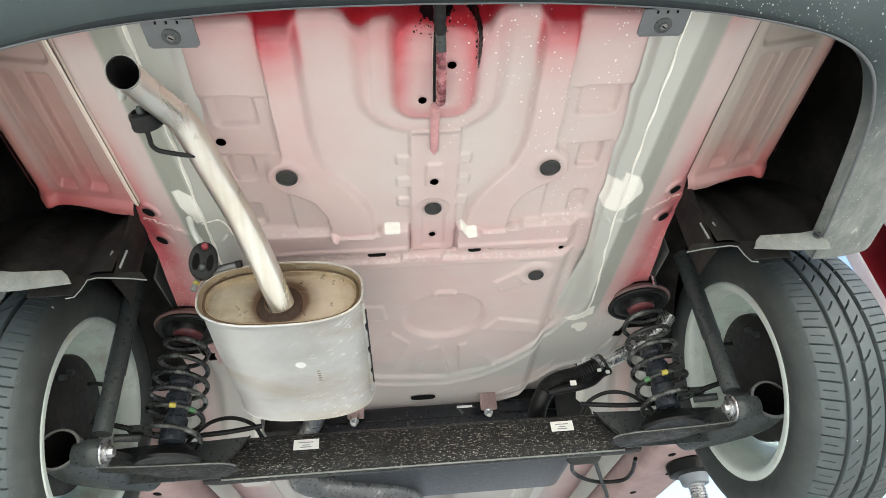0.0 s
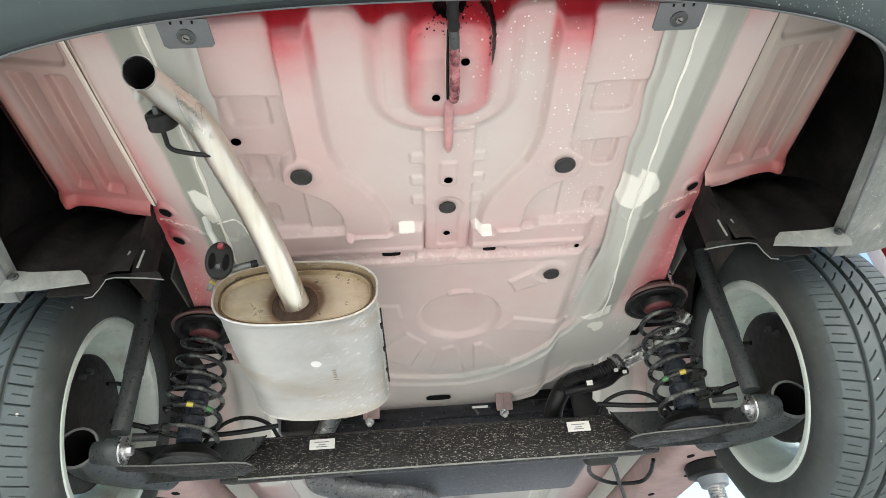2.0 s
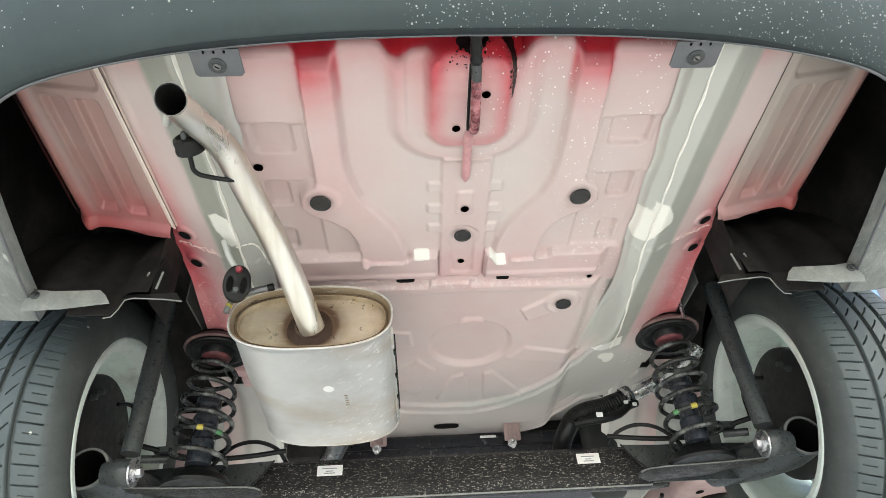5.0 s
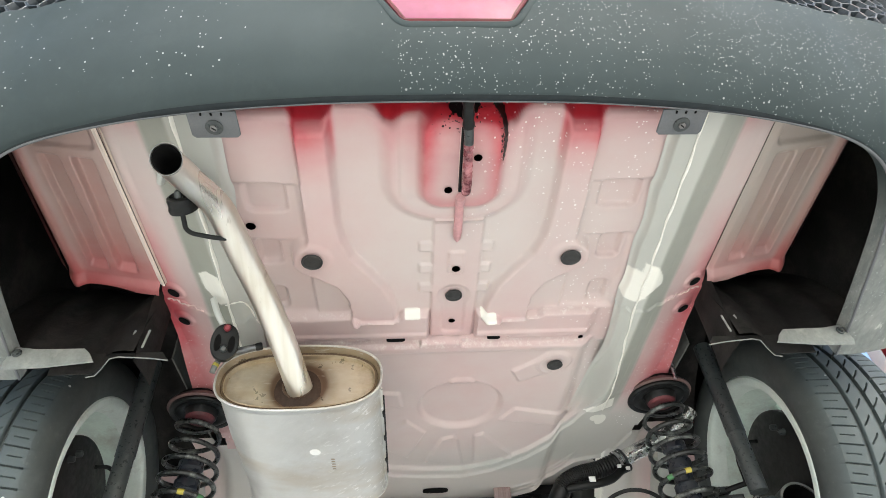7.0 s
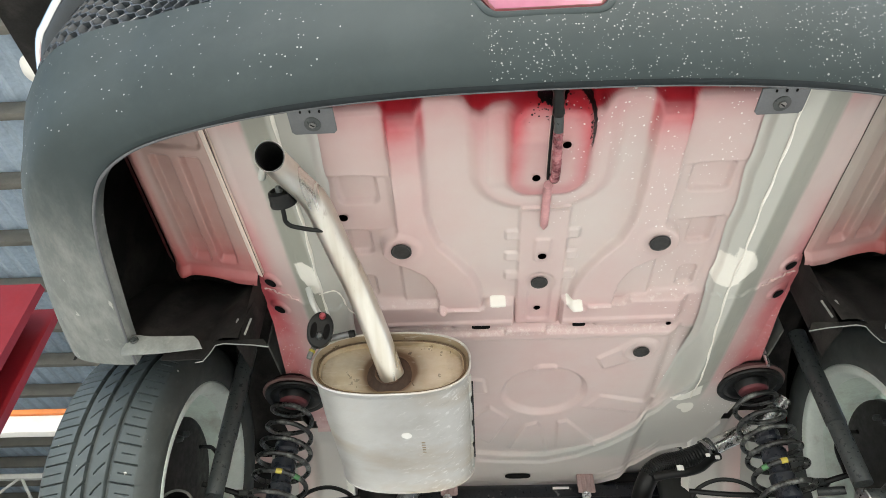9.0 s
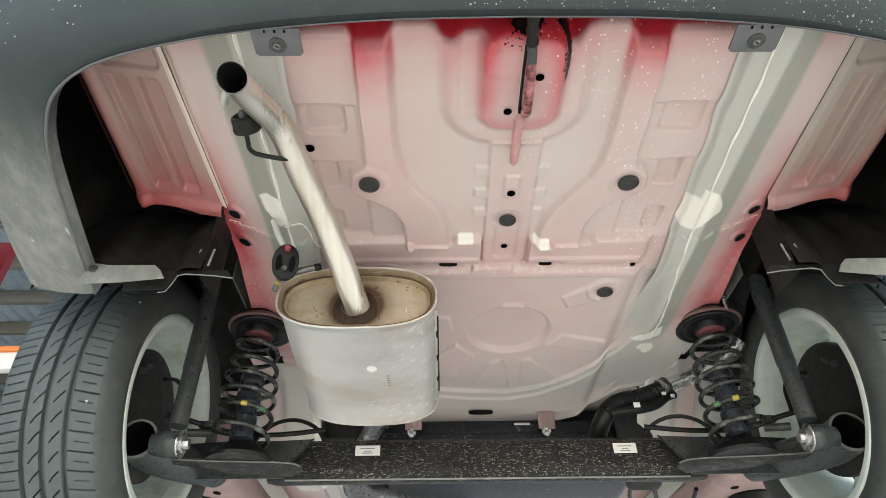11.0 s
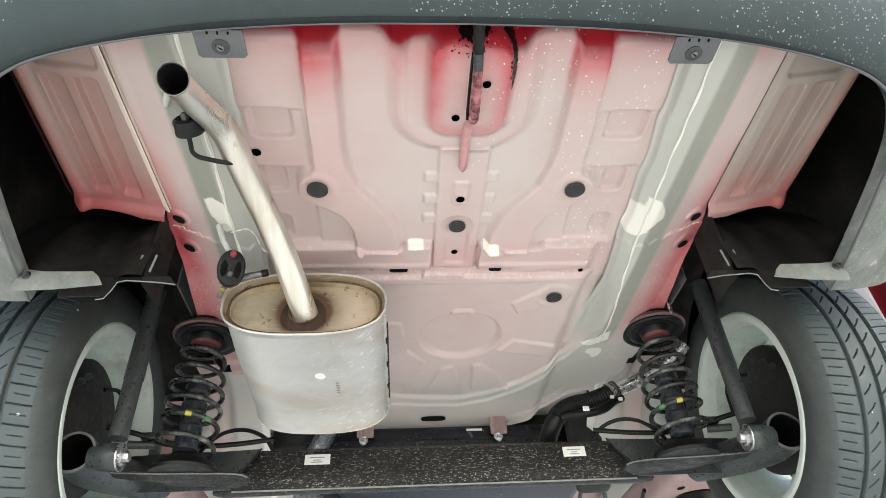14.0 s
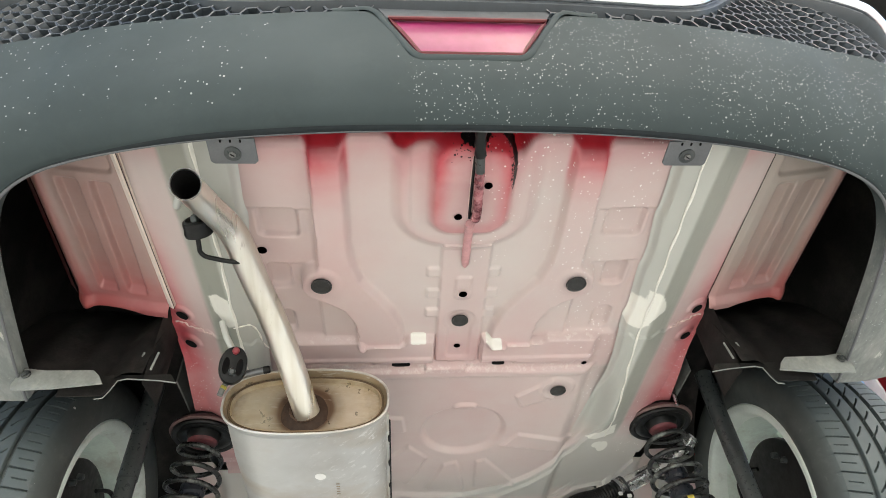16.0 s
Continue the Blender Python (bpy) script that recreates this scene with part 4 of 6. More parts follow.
def side_rails():
    for s in (-1, 1):
        def outer(Y):
            return np.interp(Y, [0.40, 0.5, 0.80, 0.84, 0.96, 1.12, 1.15, 1.32], [0.458, 0.459, 0.468, 0.476, 0.482, 0.500, 0.503, 0.475])
        us = np.linspace(0, 1, 100)
        vs = np.linspace(0, 1, 380)

        def warp(U, V):
            x0 = 0.298 + U * 0.15
            y = lip_y(x0) + V * (1.325 - lip_y(x0))
            lo = rail_start(y)
            return s * (lo + U * (outer(y) - lo)), y

        me = sheet(us, vs, rail_z, None, {"overspray": rail_red, "grey_share": rail_grey, "droplets": lambda X, Y: (X > 0.41) * ss(0.88, 0.95, Y) * 0.9 + (X < -0.42) * ss(0.90, 1.0, Y) * 0.8, "sealer": rail_patches}, warp)
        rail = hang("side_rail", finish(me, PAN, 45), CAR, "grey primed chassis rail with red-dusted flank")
        for y in FLANK_HOLES:
            z = float(rail_z(np.array([[s * 0.451]]), np.array([[y]]))[0, 0])
            bm = bmesh.new()
            plate(bm, oval(0, 0, 0.021, 0.018, 28, 2.0), 0.001, lambda u, v, w: (s * 0.451 + u, y + v, z - 0.0026 - w + 0.40 * s * u))
            part("hole", bm, SOOT_AND_SHADE, rail, "dark rail hole")
        # bead of seam sealer along the rail
        base = [0.330, 0.335, 0.338, 0.339, 0.352, 0.372] if s > 0 else [0.344, 0.347, 0.350, 0.351, 0.356, 0.368]
        pts = []
        for k in range(40):
            y = 0.440 + k * 0.0205
            a = float(np.interp(y, [0.458, 0.603, 0.731, 0.860, 1.02, 1.24], base)) + 0.0007 * math.sin(k * 1.7) + 0.0010 * math.sin(k * 0.45)
            pts.append((s * a, y, float(rail_z(np.array([[s * a]]), np.array([[y]]))[0, 0]) - 0.0004))
        bm = bmesh.new()
        tube(bm, spline(pts, 3), lambda t: 0.0019 + 0.0005 * math.sin(t * 61), 8, profile=[(1.3, 0), (0.9, 0.7), (0, 0.9), (-0.9, 0.7), (-1.3, 0), (-0.9, -0.7), (0, -0.9), (0.9, -0.7)])
        part("sealer_bead", bm, SEALER, rail, "white bead of seam sealer")
        # crumbled sealer over the lapped flank joint
        rnd = random.Random(7)
        pts = []
        for a in np.linspace(0.405, 0.470, 12):
            y = 0.860 - 0.05 * (a - 0.4) + rnd.uniform(-0.0025, 0.0025)
            pts.append((s * a, y, float(rail_z(np.array([[s * a]]), np.array([[y]]))[0, 0]) - 0.0006))
        part("joint_bead", tube(bmesh.new(), spline(pts, 3), lambda t: 0.0014 + 0.0006 * math.sin(t * 47), 6), CREAM_PINK, rail, "crumbled pinkish joint sealer")
        if s < 0:
            pts = [(x, y, float(rail_z(np.array([[x]]), np.array([[y]]))[0, 0]) - 0.0006) for x, y in ((-0.357, 0.818), (-0.343, 0.815), (-0.330, 0.818), (-0.322, 0.840), (-0.318, 0.880), (-0.308, 0.912))]
            part("sealer_run", tube(bmesh.new(), spline(pts, 6), lambda t: 0.0013 + 0.0004 * math.sin(t * 40), 6), SEALER, rail, "thin run of white sealer")


def side_panels():
    """Pressed floor panels between the rails and the rear corners."""
    def z(X, Y):
        A = abs(X)
        v = 1.996 + 0.20 * np.maximum(A - 0.46, 0)
        for x0 in (0.508, 0.557):
            x1 = x0 + 0.05 * (Y - 0.66)
            v = v + 0.011 * (1 - ss(0.0110, 0.0185, abs(A - x1))) * ss(0.548, 0.560, Y) * (1 - ss(0.775, 0.79, Y))
        v = v + 0.006 * rbox(A, Y, 0.476, 0.574, 0.30, 0.534, 0.012, 0.006)
        roll = 0.582 + 0.07 * (Y - 0.5)
        v = v - 0.008 * np.exp(-(((A - roll - 0.006) / 0.011) ** 2))
        v = v + 1.0 * np.maximum(A - roll - 0.014, 0) ** 1.05
        lo = np.interp(Y, [0.4, 0.5, 0.80, 0.83], [0.456, 0.457, 0.466, 0.474])
        v = v + 0.0062 * (1 - ss(0.0, 0.013, A - lo)) * (X > 0)
        return v - 0.010 * ss(0.80, 0.82, Y)

    def red(X, Y):
        A = abs(X)
        v = np.where(X < 0, 0.47, 0.32) + 0.20 * ss(0.6, 0.85, Y)
        roll = 0.582 + 0.07 * (Y - 0.5)
        roll = np.where(X < 0, roll - 0.004, roll - 0.009)
        v += 0.7 * ss(roll - 0.004, roll + 0.016, A) + 0.13 * rbox(A, Y, 0.49, 0.58, 0.55, 0.79, 0.02, 0.03)
        return v + 0.5 * ss(0.79, 0.83, Y) * ss(0.5, 0.6, A)

    for s in (-1, 1):
        us, vs = np.linspace(0, 1, 130), np.linspace(0, 1, 150)

        def warp(U, V):
            y0 = lip_y(0.452 + U * 0.15)
            y = y0 + V * (0.830 - 0.075 * np.clip(U - 0.25, 0, 0.75) * (1 - U) - y0)
            lo = np.interp(y, [0.4, 0.5, 0.80, 0.83], [0.456, 0.457, 0.466, 0.474])
            return s * (lo + U * (0.604 + 0.07 * (y - 0.5) - lo)), y

        # grey share also darkens the panels' colour for the dimmer corners
        me = sheet(us, vs, z, None, {"overspray": red, "grey_share": lambda X, Y: np.where(X < 0, 0.60, 0.70) * (1 - 0.5 * ss(0.70, 0.82, Y)), "droplets": lambda X, Y: X * 0, "sealer": lambda X, Y: X * 0}, warp)
        panel = hang("side_panel", finish(me, PAN, 50), CAR, "pressed side floor panel, primer with red edge")
        bm = bmesh.new()
        edge = [(s * (0.4595 + 0.03 * (y - 0.5)) if s > 0 else -(0.4600 + 0.0 * (y - 0.5)), y) for y in np.arange(0.47, 0.83, 0.02)]
        wide = 0.0130
        rows_ = [[bm.verts.new((x + s * u * wide, y, 1.9985 - h)) for u, h in ((-0.1, -0.004), (0.0, 0.0052), (0.12, 0.0060), (0.7, 0.0005), (1.0, -0.004))] for x, y in edge]
        for a, b in zip(rows_, rows_[1:]):
            for k in range(4):
                bm.faces.new((a[k], b[k], b[k + 1], a[k + 1]))
        if s < 0:
            part("seam", bm, CREAM_EDGE, panel, "turned-down overlapping sheet joint")
        else:
            bm.free()
        part("seam_gap", tube(bmesh.new(), [(x - s * 0.0012, y, 1.9935) for x, y in edge] if s < 0 else [(x - 0.0022, y, 2.0005 + 0.008 * (y - 0.5)) for x, y in edge], 0.0005, 6), SOOT_AND_SHADE, panel, "dark gap along the joint")
        # added cover that blocks light from above the corner
        bm = bmesh.new()
        block(bm, (s * 0.74, 0.72, 2.36), (0.36, 0.72, 0.02), 0)
        part("corner_light_block", bm, LINER_CAVITY, panel, "black cover added to keep light out of the corner")
        # body side standing up beyond the panel, closing the corner; black above for the unlit cavity
        bm = bmesh.new()
        for zs, paint, note in (((0.0, 0.5, 1.0), DEEP_RED, "red-dusted turned-up panel side"), ((2.0, 2.5, 3.0), LINER_CAVITY, "body side blackened for the unlit corner")):
            bm = bmesh.new()
            rr = [[(s * (0.600 + 0.07 * (y - 0.5) + 0.034 * min(zz, 1.0) + 0.012 * max(zz - 2, 0)), y, 2.022 + 0.055 * min(zz, 1.0) ** 1.5 + 0.33 * max(zz - 2, 0)) for y in np.linspace(0.50, 0.80 if paint is DEEP_RED else 0.95, 8)] for zz in zs]
            vs = [[bm.verts.new(q) for q in r] for r in rr]
            for a, b in zip(vs, vs[1:]):
                for k in range(len(a) - 1):
                    bm.faces.new((a[k], a[k + 1], b[k + 1], b[k]))
            part("quarter_inner", bm, paint, panel, note)
        # added wall that shuts the sky out of the corner
        bm = bmesh.new()
        foot = [(0.70, 0.50), (0.755, 0.60), (0.772, 0.75), (0.778, 0.98)]
        vs = [[bm.verts.new((s * a, b, zz)) for a, b in foot] for zz in (1.985, 2.5)]
        for k in range(3):
            bm.faces.new((vs[0][k], vs[0][k + 1], vs[1][k + 1], vs[1][k]))
        part("corner_sky_block", bm, LINER_CAVITY, panel, "black wall added to shut sky out of the bumper corner")


def wheel_houses():
    for s in (-1, 1):
        cy, cz, r = AXLE_Y, AXLE_Z, 0.412
        # inner liner: an arch that ends in a cut-out lip behind the tyre
        bm = bmesh.new()
        cols = np.linspace(0.478, 0.715, 24)
        rows_ = []
        for k, a in enumerate(np.linspace(radians(171), radians(20), 34)):
            row = []
            for x in cols:
                rr = r + 0.004 * math.sin(x * 90) + 0.012 * ss(0.56, 0.48, x)
                row.append(bm.verts.new((s * x, cy + rr * math.cos(a) + 0.008 * math.sin(x * 25), cz + rr * math.sin(a))))
            rows_.append(row)
        for a, b in zip(rows_, rows_[1:]):
            for k in range(len(cols) - 1):
                bm.faces.new((a[k], a[k + 1], b[k + 1], b[k]))
        house = part("wheel_liner", bm, LINER_CAVITY, CAR, "black felt wheel-arch liner")
        # thin pale edge of the liner lip with its notch
        lip = [(0.428, 0.826, 1.857), (0.456, 0.8265, 1.862), (0.504, 0.826, 1.866), (0.518, 0.828, 1.864), (0.526, 0.832, 1.850), (0.534, 0.834, 1.838), (0.546, 0.834, 1.836)]
        bm = bmesh.new()
        tube(bm, [(s * x, y, z) for x, y, z in lip], 0.0010, 6)
        part("liner_edge", bm, SCUFFED, house, "pale worn liner edge")
        bm = bmesh.new()
        plate(bm, [(0.428, 1.857), (0.456, 1.862), (0.504, 1.866), (0.518, 1.864), (0.534, 1.838), (0.60, 1.838), (0.60, 1.874), (0.44, 1.874)], 0.002, lambda u, v, w: (s * u, 0.8275 + w, v))
        part("liner_lip", bm, LINER_CAVITY, house)
        # side wall of the liner beside the rail
        bm = bmesh.new()
        side = [[bm.verts.new((s * x, y, z)) for z in np.linspace(1.858, 2.03, 7)] for x, y in ((0.480, 0.826), (0.4795, 0.832), (0.478, 0.85), (0.4765, 0.875), (0.477, 0.90), (0.484, 0.915))]
        for a, b in zip(side, side[1:]):
            for k in range(6):
                bm.faces.new((a[k], b[k], b[k + 1], a[k + 1]))
        part("liner_side", bm, LINER_CAVITY, house, "black felt side wall of the liner")
        # pressed ribs on the liner
        for x in (0.470, 0.492):
            bm = bmesh.new()
            tube(bm, [(s * x, 0.820, 1.878), (s * (x - 0.003), 0.822, 1.912)], 0.0018, 6)
            part("liner_rib", bm, SCUFFED, house)
        # inner wall of the wheel house
        bm = bmesh.new()
        pts = [(1.04, 2.005), (1.70, 2.005), (1.70, 2.40), (1.04, 2.40)]
        plate(bm, pts, 0.003, lambda u, v, w: (s * (0.512 + w), u, v))
        part("inner_wall", bm, DULL_GREY, house, "dull grey inner wall of the wheel house")
        # top closing panel over the wheel
        bm = bmesh.new()
        block(bm, (s * 0.70, 1.25, 2.30), (0.45, 1.2, 0.01), 0)
        part("arch_roof", bm, LINER_CAVITY, house)


floor_pan()
side_rails()
side_panels()
wheel_houses()


# ---- bumper ----
LIP = [(0, 0.414, 1.935), (0.157, 0.417, 1.935), (0.307, 0.428, 1.934), (0.428, 0.447, 1.932), (0.52, 0.472, 1.928), (0.578, 0.508, 1.920), (0.608, 0.556, 1.910), (0.624, 0.61, 1.899), (0.640, 0.70, 1.884), (0.655, 0.80, 1.868), (0.664, 0.868, 1.860)]


def lip_curve():
    half = spline(LIP, 36)
    return [Vector((-q.x, q.y, q.z)) for q in half[:0:-1]] + half


def corner_share(q):
    return float(ss(0.50, 0.66, np.array(abs(q.x))))


def bumper_profile(c):
    """Outward reach and rise from the lip; c: 0 amidships to 1 at the corners."""
    mid = [(0, 0), (0.006, -0.0025), (0.014, 0.0), (0.030, 0.014), (0.050, 0.042), (0.064, 0.075), (0.073, 0.11), (0.079, 0.15), (0.083, 0.19)]
    end = [(0, 0), (0.006, -0.0025), (0.025, -0.004), (0.060, -0.003), (0.098, 0.005), (0.122, 0.032), (0.141, 0.08), (0.170, 0.15), (0.202, 0.24)]
    return [((1 - c) * a[0] + c * b[0], (1 - c) * a[1] + c * b[1]) for a, b in zip(mid, end)]


def bumper_point(q, n, reach, rise):
    return Vector((q.x + n.x * reach, q.y + n.y * reach, q.z + rise))


def lip_normals(line):
    out = []
    for i in range(len(line)):
        d = line[min(i + 1, len(line) - 1)] - line[max(i - 1, 0)]
        out.append(Vector((d.y, -d.x, 0)).normalized())
    return out


def along(q):
    """How far out along the lip a point lies, from the middle of the car."""
    return abs(q.x) + q.y - 0.414


def grey_top(k):
    """Height of the upper edge of the plain grey skirt."""
    return float(np.interp(k, [0, 0.28, 0.37, 0.47, 0.53, 0.58, 0.62, 0.66, 0.72], [2.092, 2.096, 2.099, 2.108, 2.114, 2.116, 2.106, 2.095, 2.090]))


def bumper():
    line = lip_curve()
    norm = lip_normals(line)
    fine = 6
    verts, faces, drops, scuff_lights = [], [], [], []
    m = 0
    for q, n in zip(line, norm):
        c = corner_share(q)
        prof = bumper_profile(c)
        pts = [(-0.004, 0.02), (-0.002, 0.004)]
        pr = spline([(a, b, 0) for a, b in prof], 7)
        top = grey_top(along(q)) - q.z
        shown = [(p.x, p.y) for p in pr]
        zs, rs = [p[1] for p in shown[12:]], [p[0] for p in shown[12:]]
        edge = float(np.interp(top - 0.004, zs, rs))
        shown = [p if k < 12 or p[1] < top - 0.005 else (edge, top - 0.004) for k, p in enumerate(shown)]
        pts += shown + [(edge - 0.0015, top - 0.001), (edge - 0.005, top), (edge - 0.03, top - 0.002)]
        m = len(pts)
        for k, (a, b) in enumerate(pts):
            p = bumper_point(q, n, a, b)
            verts.append(p[:])
            side = float(np.interp(q.x, [-0.6, -0.42, -0.30, -0.20, -0.085, -0.06, 0.16, 0.24, 0.32, 0.45, 0.6], [0.36, 0.37, 0.35, 0.30, 0.30, 0.70, 0.68, 0.58, 0.56, 0.62, 0.54]))
            drops.append(side - 0.06 * (b < 0.02))
            scuff_lights.append(c * float(ss(0.50, 0.68, np.array(q.y))) if abs(q.x) > 0.5 else 0.0)
    for i in range(len(line) - 1):
        for k in range(m - 1):
            a = i * m + k
            faces.append((a, a + m, a + m + 1, a + 1))
    # trapezoid notch for the lamp amidships
    def in_notch(p):
        return abs(p[0] - 0.006) < 0.0715 + 0.58 * (p[2] - 1.9985) and p[2] > 2.001 and p[1] < 0.40
    faces = [f for f in faces if not all(in_notch(verts[k]) for k in f)]
    me = bpy.data.meshes.new("bumper")
    me.from_pydata(verts, [], faces)
    for name, data in (("droplets", drops), ("scuff_light", scuff_lights)):
        at = me.attributes.new(name, "FLOAT", "POINT")
        at.data.foreach_set("value", np.array(data, dtype=np.float32))
    body = hang("bumper", finish(me, BUMPER, 60), CAR, "dark grey grained plastic bumper skirt with white splashes")
    # thin light edge along the lip
    bm = bmesh.new()
    tube(bm, [bumper_point(q, n, 0.001, -0.002) for q, n in zip(line, norm)], 0.0022, 8)
    part("lip_edge", bm, BRACKET, body, "paler lower edge of the lip")
    # smooth band rolled round the lip, its colour darkened for the shaded turn
    bm = bmesh.new()
    rows_ = []
    for q, n in zip(line, norm):
        if abs(q.x) < 0.565:
            f = 0.30 + 0.70 * float(1 - ss(0.30, 0.54, np.array(abs(q.x))))
            rows_.append([bm.verts.new(bumper_point(q, n, 0.0018 + a * f, b + 0.0016 * (1 - f))) for a, b in ((0.0, -0.0038), (0.0022, -0.0044), (0.0045, -0.0042), (0.0062, -0.0036), (0.0080, -0.0026))])
    for u, v in zip(rows_, rows_[1:]):
        for k in range(4):
            bm.faces.new((u[k], v[k], v[k + 1], u[k + 1]))
    part("lip_band", bm, LIP_BAND, body, "rolled lip, darkened for its shaded turn")
    # scuffed inner flanges beside the tyres
    for s in (-1, 1):
        bm = bmesh.new()
        outline = [(0.664, 1.852), (0.655, 1.880), (0.62, 1.871), (0.545, 1.866), (0.534, 1.856), (0.524, 1.840), (0.60, 1.838), (0.66, 1.840)]
        plate(bm, outline, 0.003, lambda u, v, w: (s * u, 0.806 + 0.10 * (u - 0.6) + w, v), 0.0008)
        flange = part("flange", bm, SCUFFED, body, "scuffed grey plastic flange")
        part("screw", bolt_head(bmesh.new(), (s * 0.646, 0.809, 1.866), (0, -1, 0), 0.007, 0.005), BLACK, flange)
        bm = bmesh.new()
        tube(bm, [(s * 0.660, 0.835, 1.866), (s * 0.655, 0.80, 1.872), (s * 0.642, 0.71, 1.888)], lambda t: 0.004 * (1.4 - t), 6, profile=[(1, 0), (0, 0.5), (-1, 0), (0, -0.5)])
        part("trim_edge", bm, SCUFFED, body)
    return body


BUMPER_OB = bumper()


def at_height(q, n, z, extra=0.0):
    """A point on the bumper's outer face over q at height z."""
    prof = bumper_profile(corner_share(q))
    zs, rs = [q.z + b for _, b in prof[2:]], [a for a, _ in prof[2:]]
    return Vector((q.x, q.y, 0)) + n * (float(np.interp(z, zs, rs)) + extra) + Vector((0, 0, z))


def chrome_z(q):
    """Height of the bright strip's lower edge; eased so that its bends stay round."""
    k = along(q)
    at = [k - 0.012, k - 0.006, k, k + 0.006, k + 0.012]
    v = np.interp(at, [0, 0.2, 0.28, 0.33, 0.365, 0.40, 0.43, 0.48, 0.53, 0.57, 0.60, 0.63, 0.66, 0.70, 0.75], [2.129, 2.131, 2.136, 2.146, 2.163, 2.192, 2.223, 2.272, 2.308, 2.320, 2.314, 2.287, 2.265, 2.262, 2.25])
    return float(v.mean())


def upper_bumper():
    full = lip_curve()
    norm = lip_normals(full)
    every = list(zip(full, norm))
    keep = every
    # backing behind the honeycomb
    bm = bmesh.new()
    rows_ = []
    for q, n in keep:
        rows_.append([bm.verts.new(at_height(q, n, z, -0.034)) for z in (2.06, 2.14, 2.22, 2.36)])
    for a, b in zip(rows_, rows_[1:]):
        for k in range(3):
            bm.faces.new((a[k], b[k], b[k + 1], a[k + 1]))
    grille = part("grille", bm, GRILLE, CAR, "dark grey honeycomb grille insert")
    # honeycomb bars
    length = [0.0]
    face = [at_height(q, n, 2.2) for q, n in keep]
    for a, b in zip(face, face[1:]):
        length.append(length[-1] + (b - a).length)
    half = length[-1] / 2

    def on_face(u, z, out):
        k = int(np.clip(np.searchsorted(length, u + half) - 1, 0, len(keep) - 2))
        t = (u + half - length[k]) / (length[k + 1] - length[k])
        a, b = at_height(*keep[k], z, out), at_height(*keep[k + 1], z, out)
        return a.lerp(b, t)

    cw, ch = 0.0285, 0.0245
    bars = bmesh.new()
    for i in range(-40, 41):
        for j in range(0, 13):
            u, z = i * cw * 0.75, 2.07 + j * ch + (ch / 2 if i % 2 else 0)
            if abs(u) > half - 0.03:
                continue
            q = keep[int(np.clip(np.searchsorted(length, u + half), 0, len(keep) - 1))][0]
            if not grey_top(along(q)) - 0.02 < z < chrome_z(q) - 0.004 or abs(q.x) < 0.11:
                continue
            six = [(math.cos(a) * cw / 2, math.sin(a) * ch / 1.732) for a in (k * math.pi / 3 for k in range(6))]
            rings = [[bars.verts.new(on_face(u + a * f, z + b * f, out)) for a, b in six] for f, out in ((1.0, -0.006), (0.88, -0.0055), (0.82, -0.010), (0.74, -0.031))]
            for a, b in zip(rings, rings[1:]):
                for k in range(6):
                    bars.faces.new((a[k], a[(k + 1) % 6], b[(k + 1) % 6], b[k]))
            bars.faces.new(rings[-1])
    tagged(part("honeycomb", bars, GRILLE, grille, "honeycomb bars", 0), kind="stuff")
    # dark surround under the chrome strip
    bm = bmesh.new()
    prof = [(-0.018, -0.022), (-0.006, -0.019), (0.003, -0.010), (0.002, 0.004), (-0.018, 0.010)]
    rings = [[at_height(q, n, chrome_z(q) + b, a - 0.004 + 0.030 * corner_share(q)) for a, b in prof] for q, n in keep]
    rings_mesh(bm, rings)
    part("grille_surround", bm, GRILLE, grille, "dark grey grille surround")
    # bright strip
    bm = bmesh.new()
    prof = [(0.010 * math.cos(a), 0.0085 * math.sin(a)) for a in (k * math.tau / 12 for k in range(12))]
    rings = [[at_height(q, n, chrome_z(q) + 0.008 + b, a + 0.002 + 0.034 * corner_share(q)) for a, b in prof] for q, n in keep]
    rings_mesh(bm, rings)
    part("chrome_strip", bm, CHROME, CAR, "bright chrome strip over the grille")
    # painted bumper above
    bm = bmesh.new()
    prof = [(-0.006, 0.008), (0.002, 0.02), (0.012, 0.06), (0.018, 0.14), (0.014, 0.3), (-0.02, 0.45)]
    vs = [[bm.verts.new(at_height(q, n, chrome_z(q) + 0.008 + b, a + 0.034 * corner_share(q))) for a, b in prof] for q, n in every]
    for a, b in zip(vs, vs[1:]):
        for k in range(len(prof) - 1):
            bm.faces.new((a[k], b[k], b[k + 1], a[k + 1]))
    part("upper_bumper", bm, BODY, CAR, "glossy grey painted bumper above the strip")
    # lamp in its notch
    def tr(u, v, w):
        q = Vector((u, 0.414, 1.935))
        return at_height(q, Vector((0, -1, 0)), v, -0.006 - w)

    def trapezoid(z0, z1, w0, w1, n=5):
        left = [(0.006 - (w0 + (w1 - w0) * k / n), z0 + (z1 - z0) * k / n) for k in range(n + 1)]
        return left + [(0.012 - a, b) for a, b in left[::-1]]

    bm = bmesh.new()
    plate(bm, trapezoid(2.007, 2.079, 0.066, 0.1065), 0.012, tr, 0.003)
    lamp = part("fog_lamp", bm, LENS, BUMPER_OB, "red rear fog lamp lens")
    edge = [tr(u, v, -0.0035) for u, v in trapezoid(2.0095, 2.0765, 0.064, 0.1035)]
    part("lens_border", tube(bmesh.new(), edge + edge[:1], 0.0032, 8, False), DEEP_RED, lamp, "deep red border of the lens")
    bm = bmesh.new()
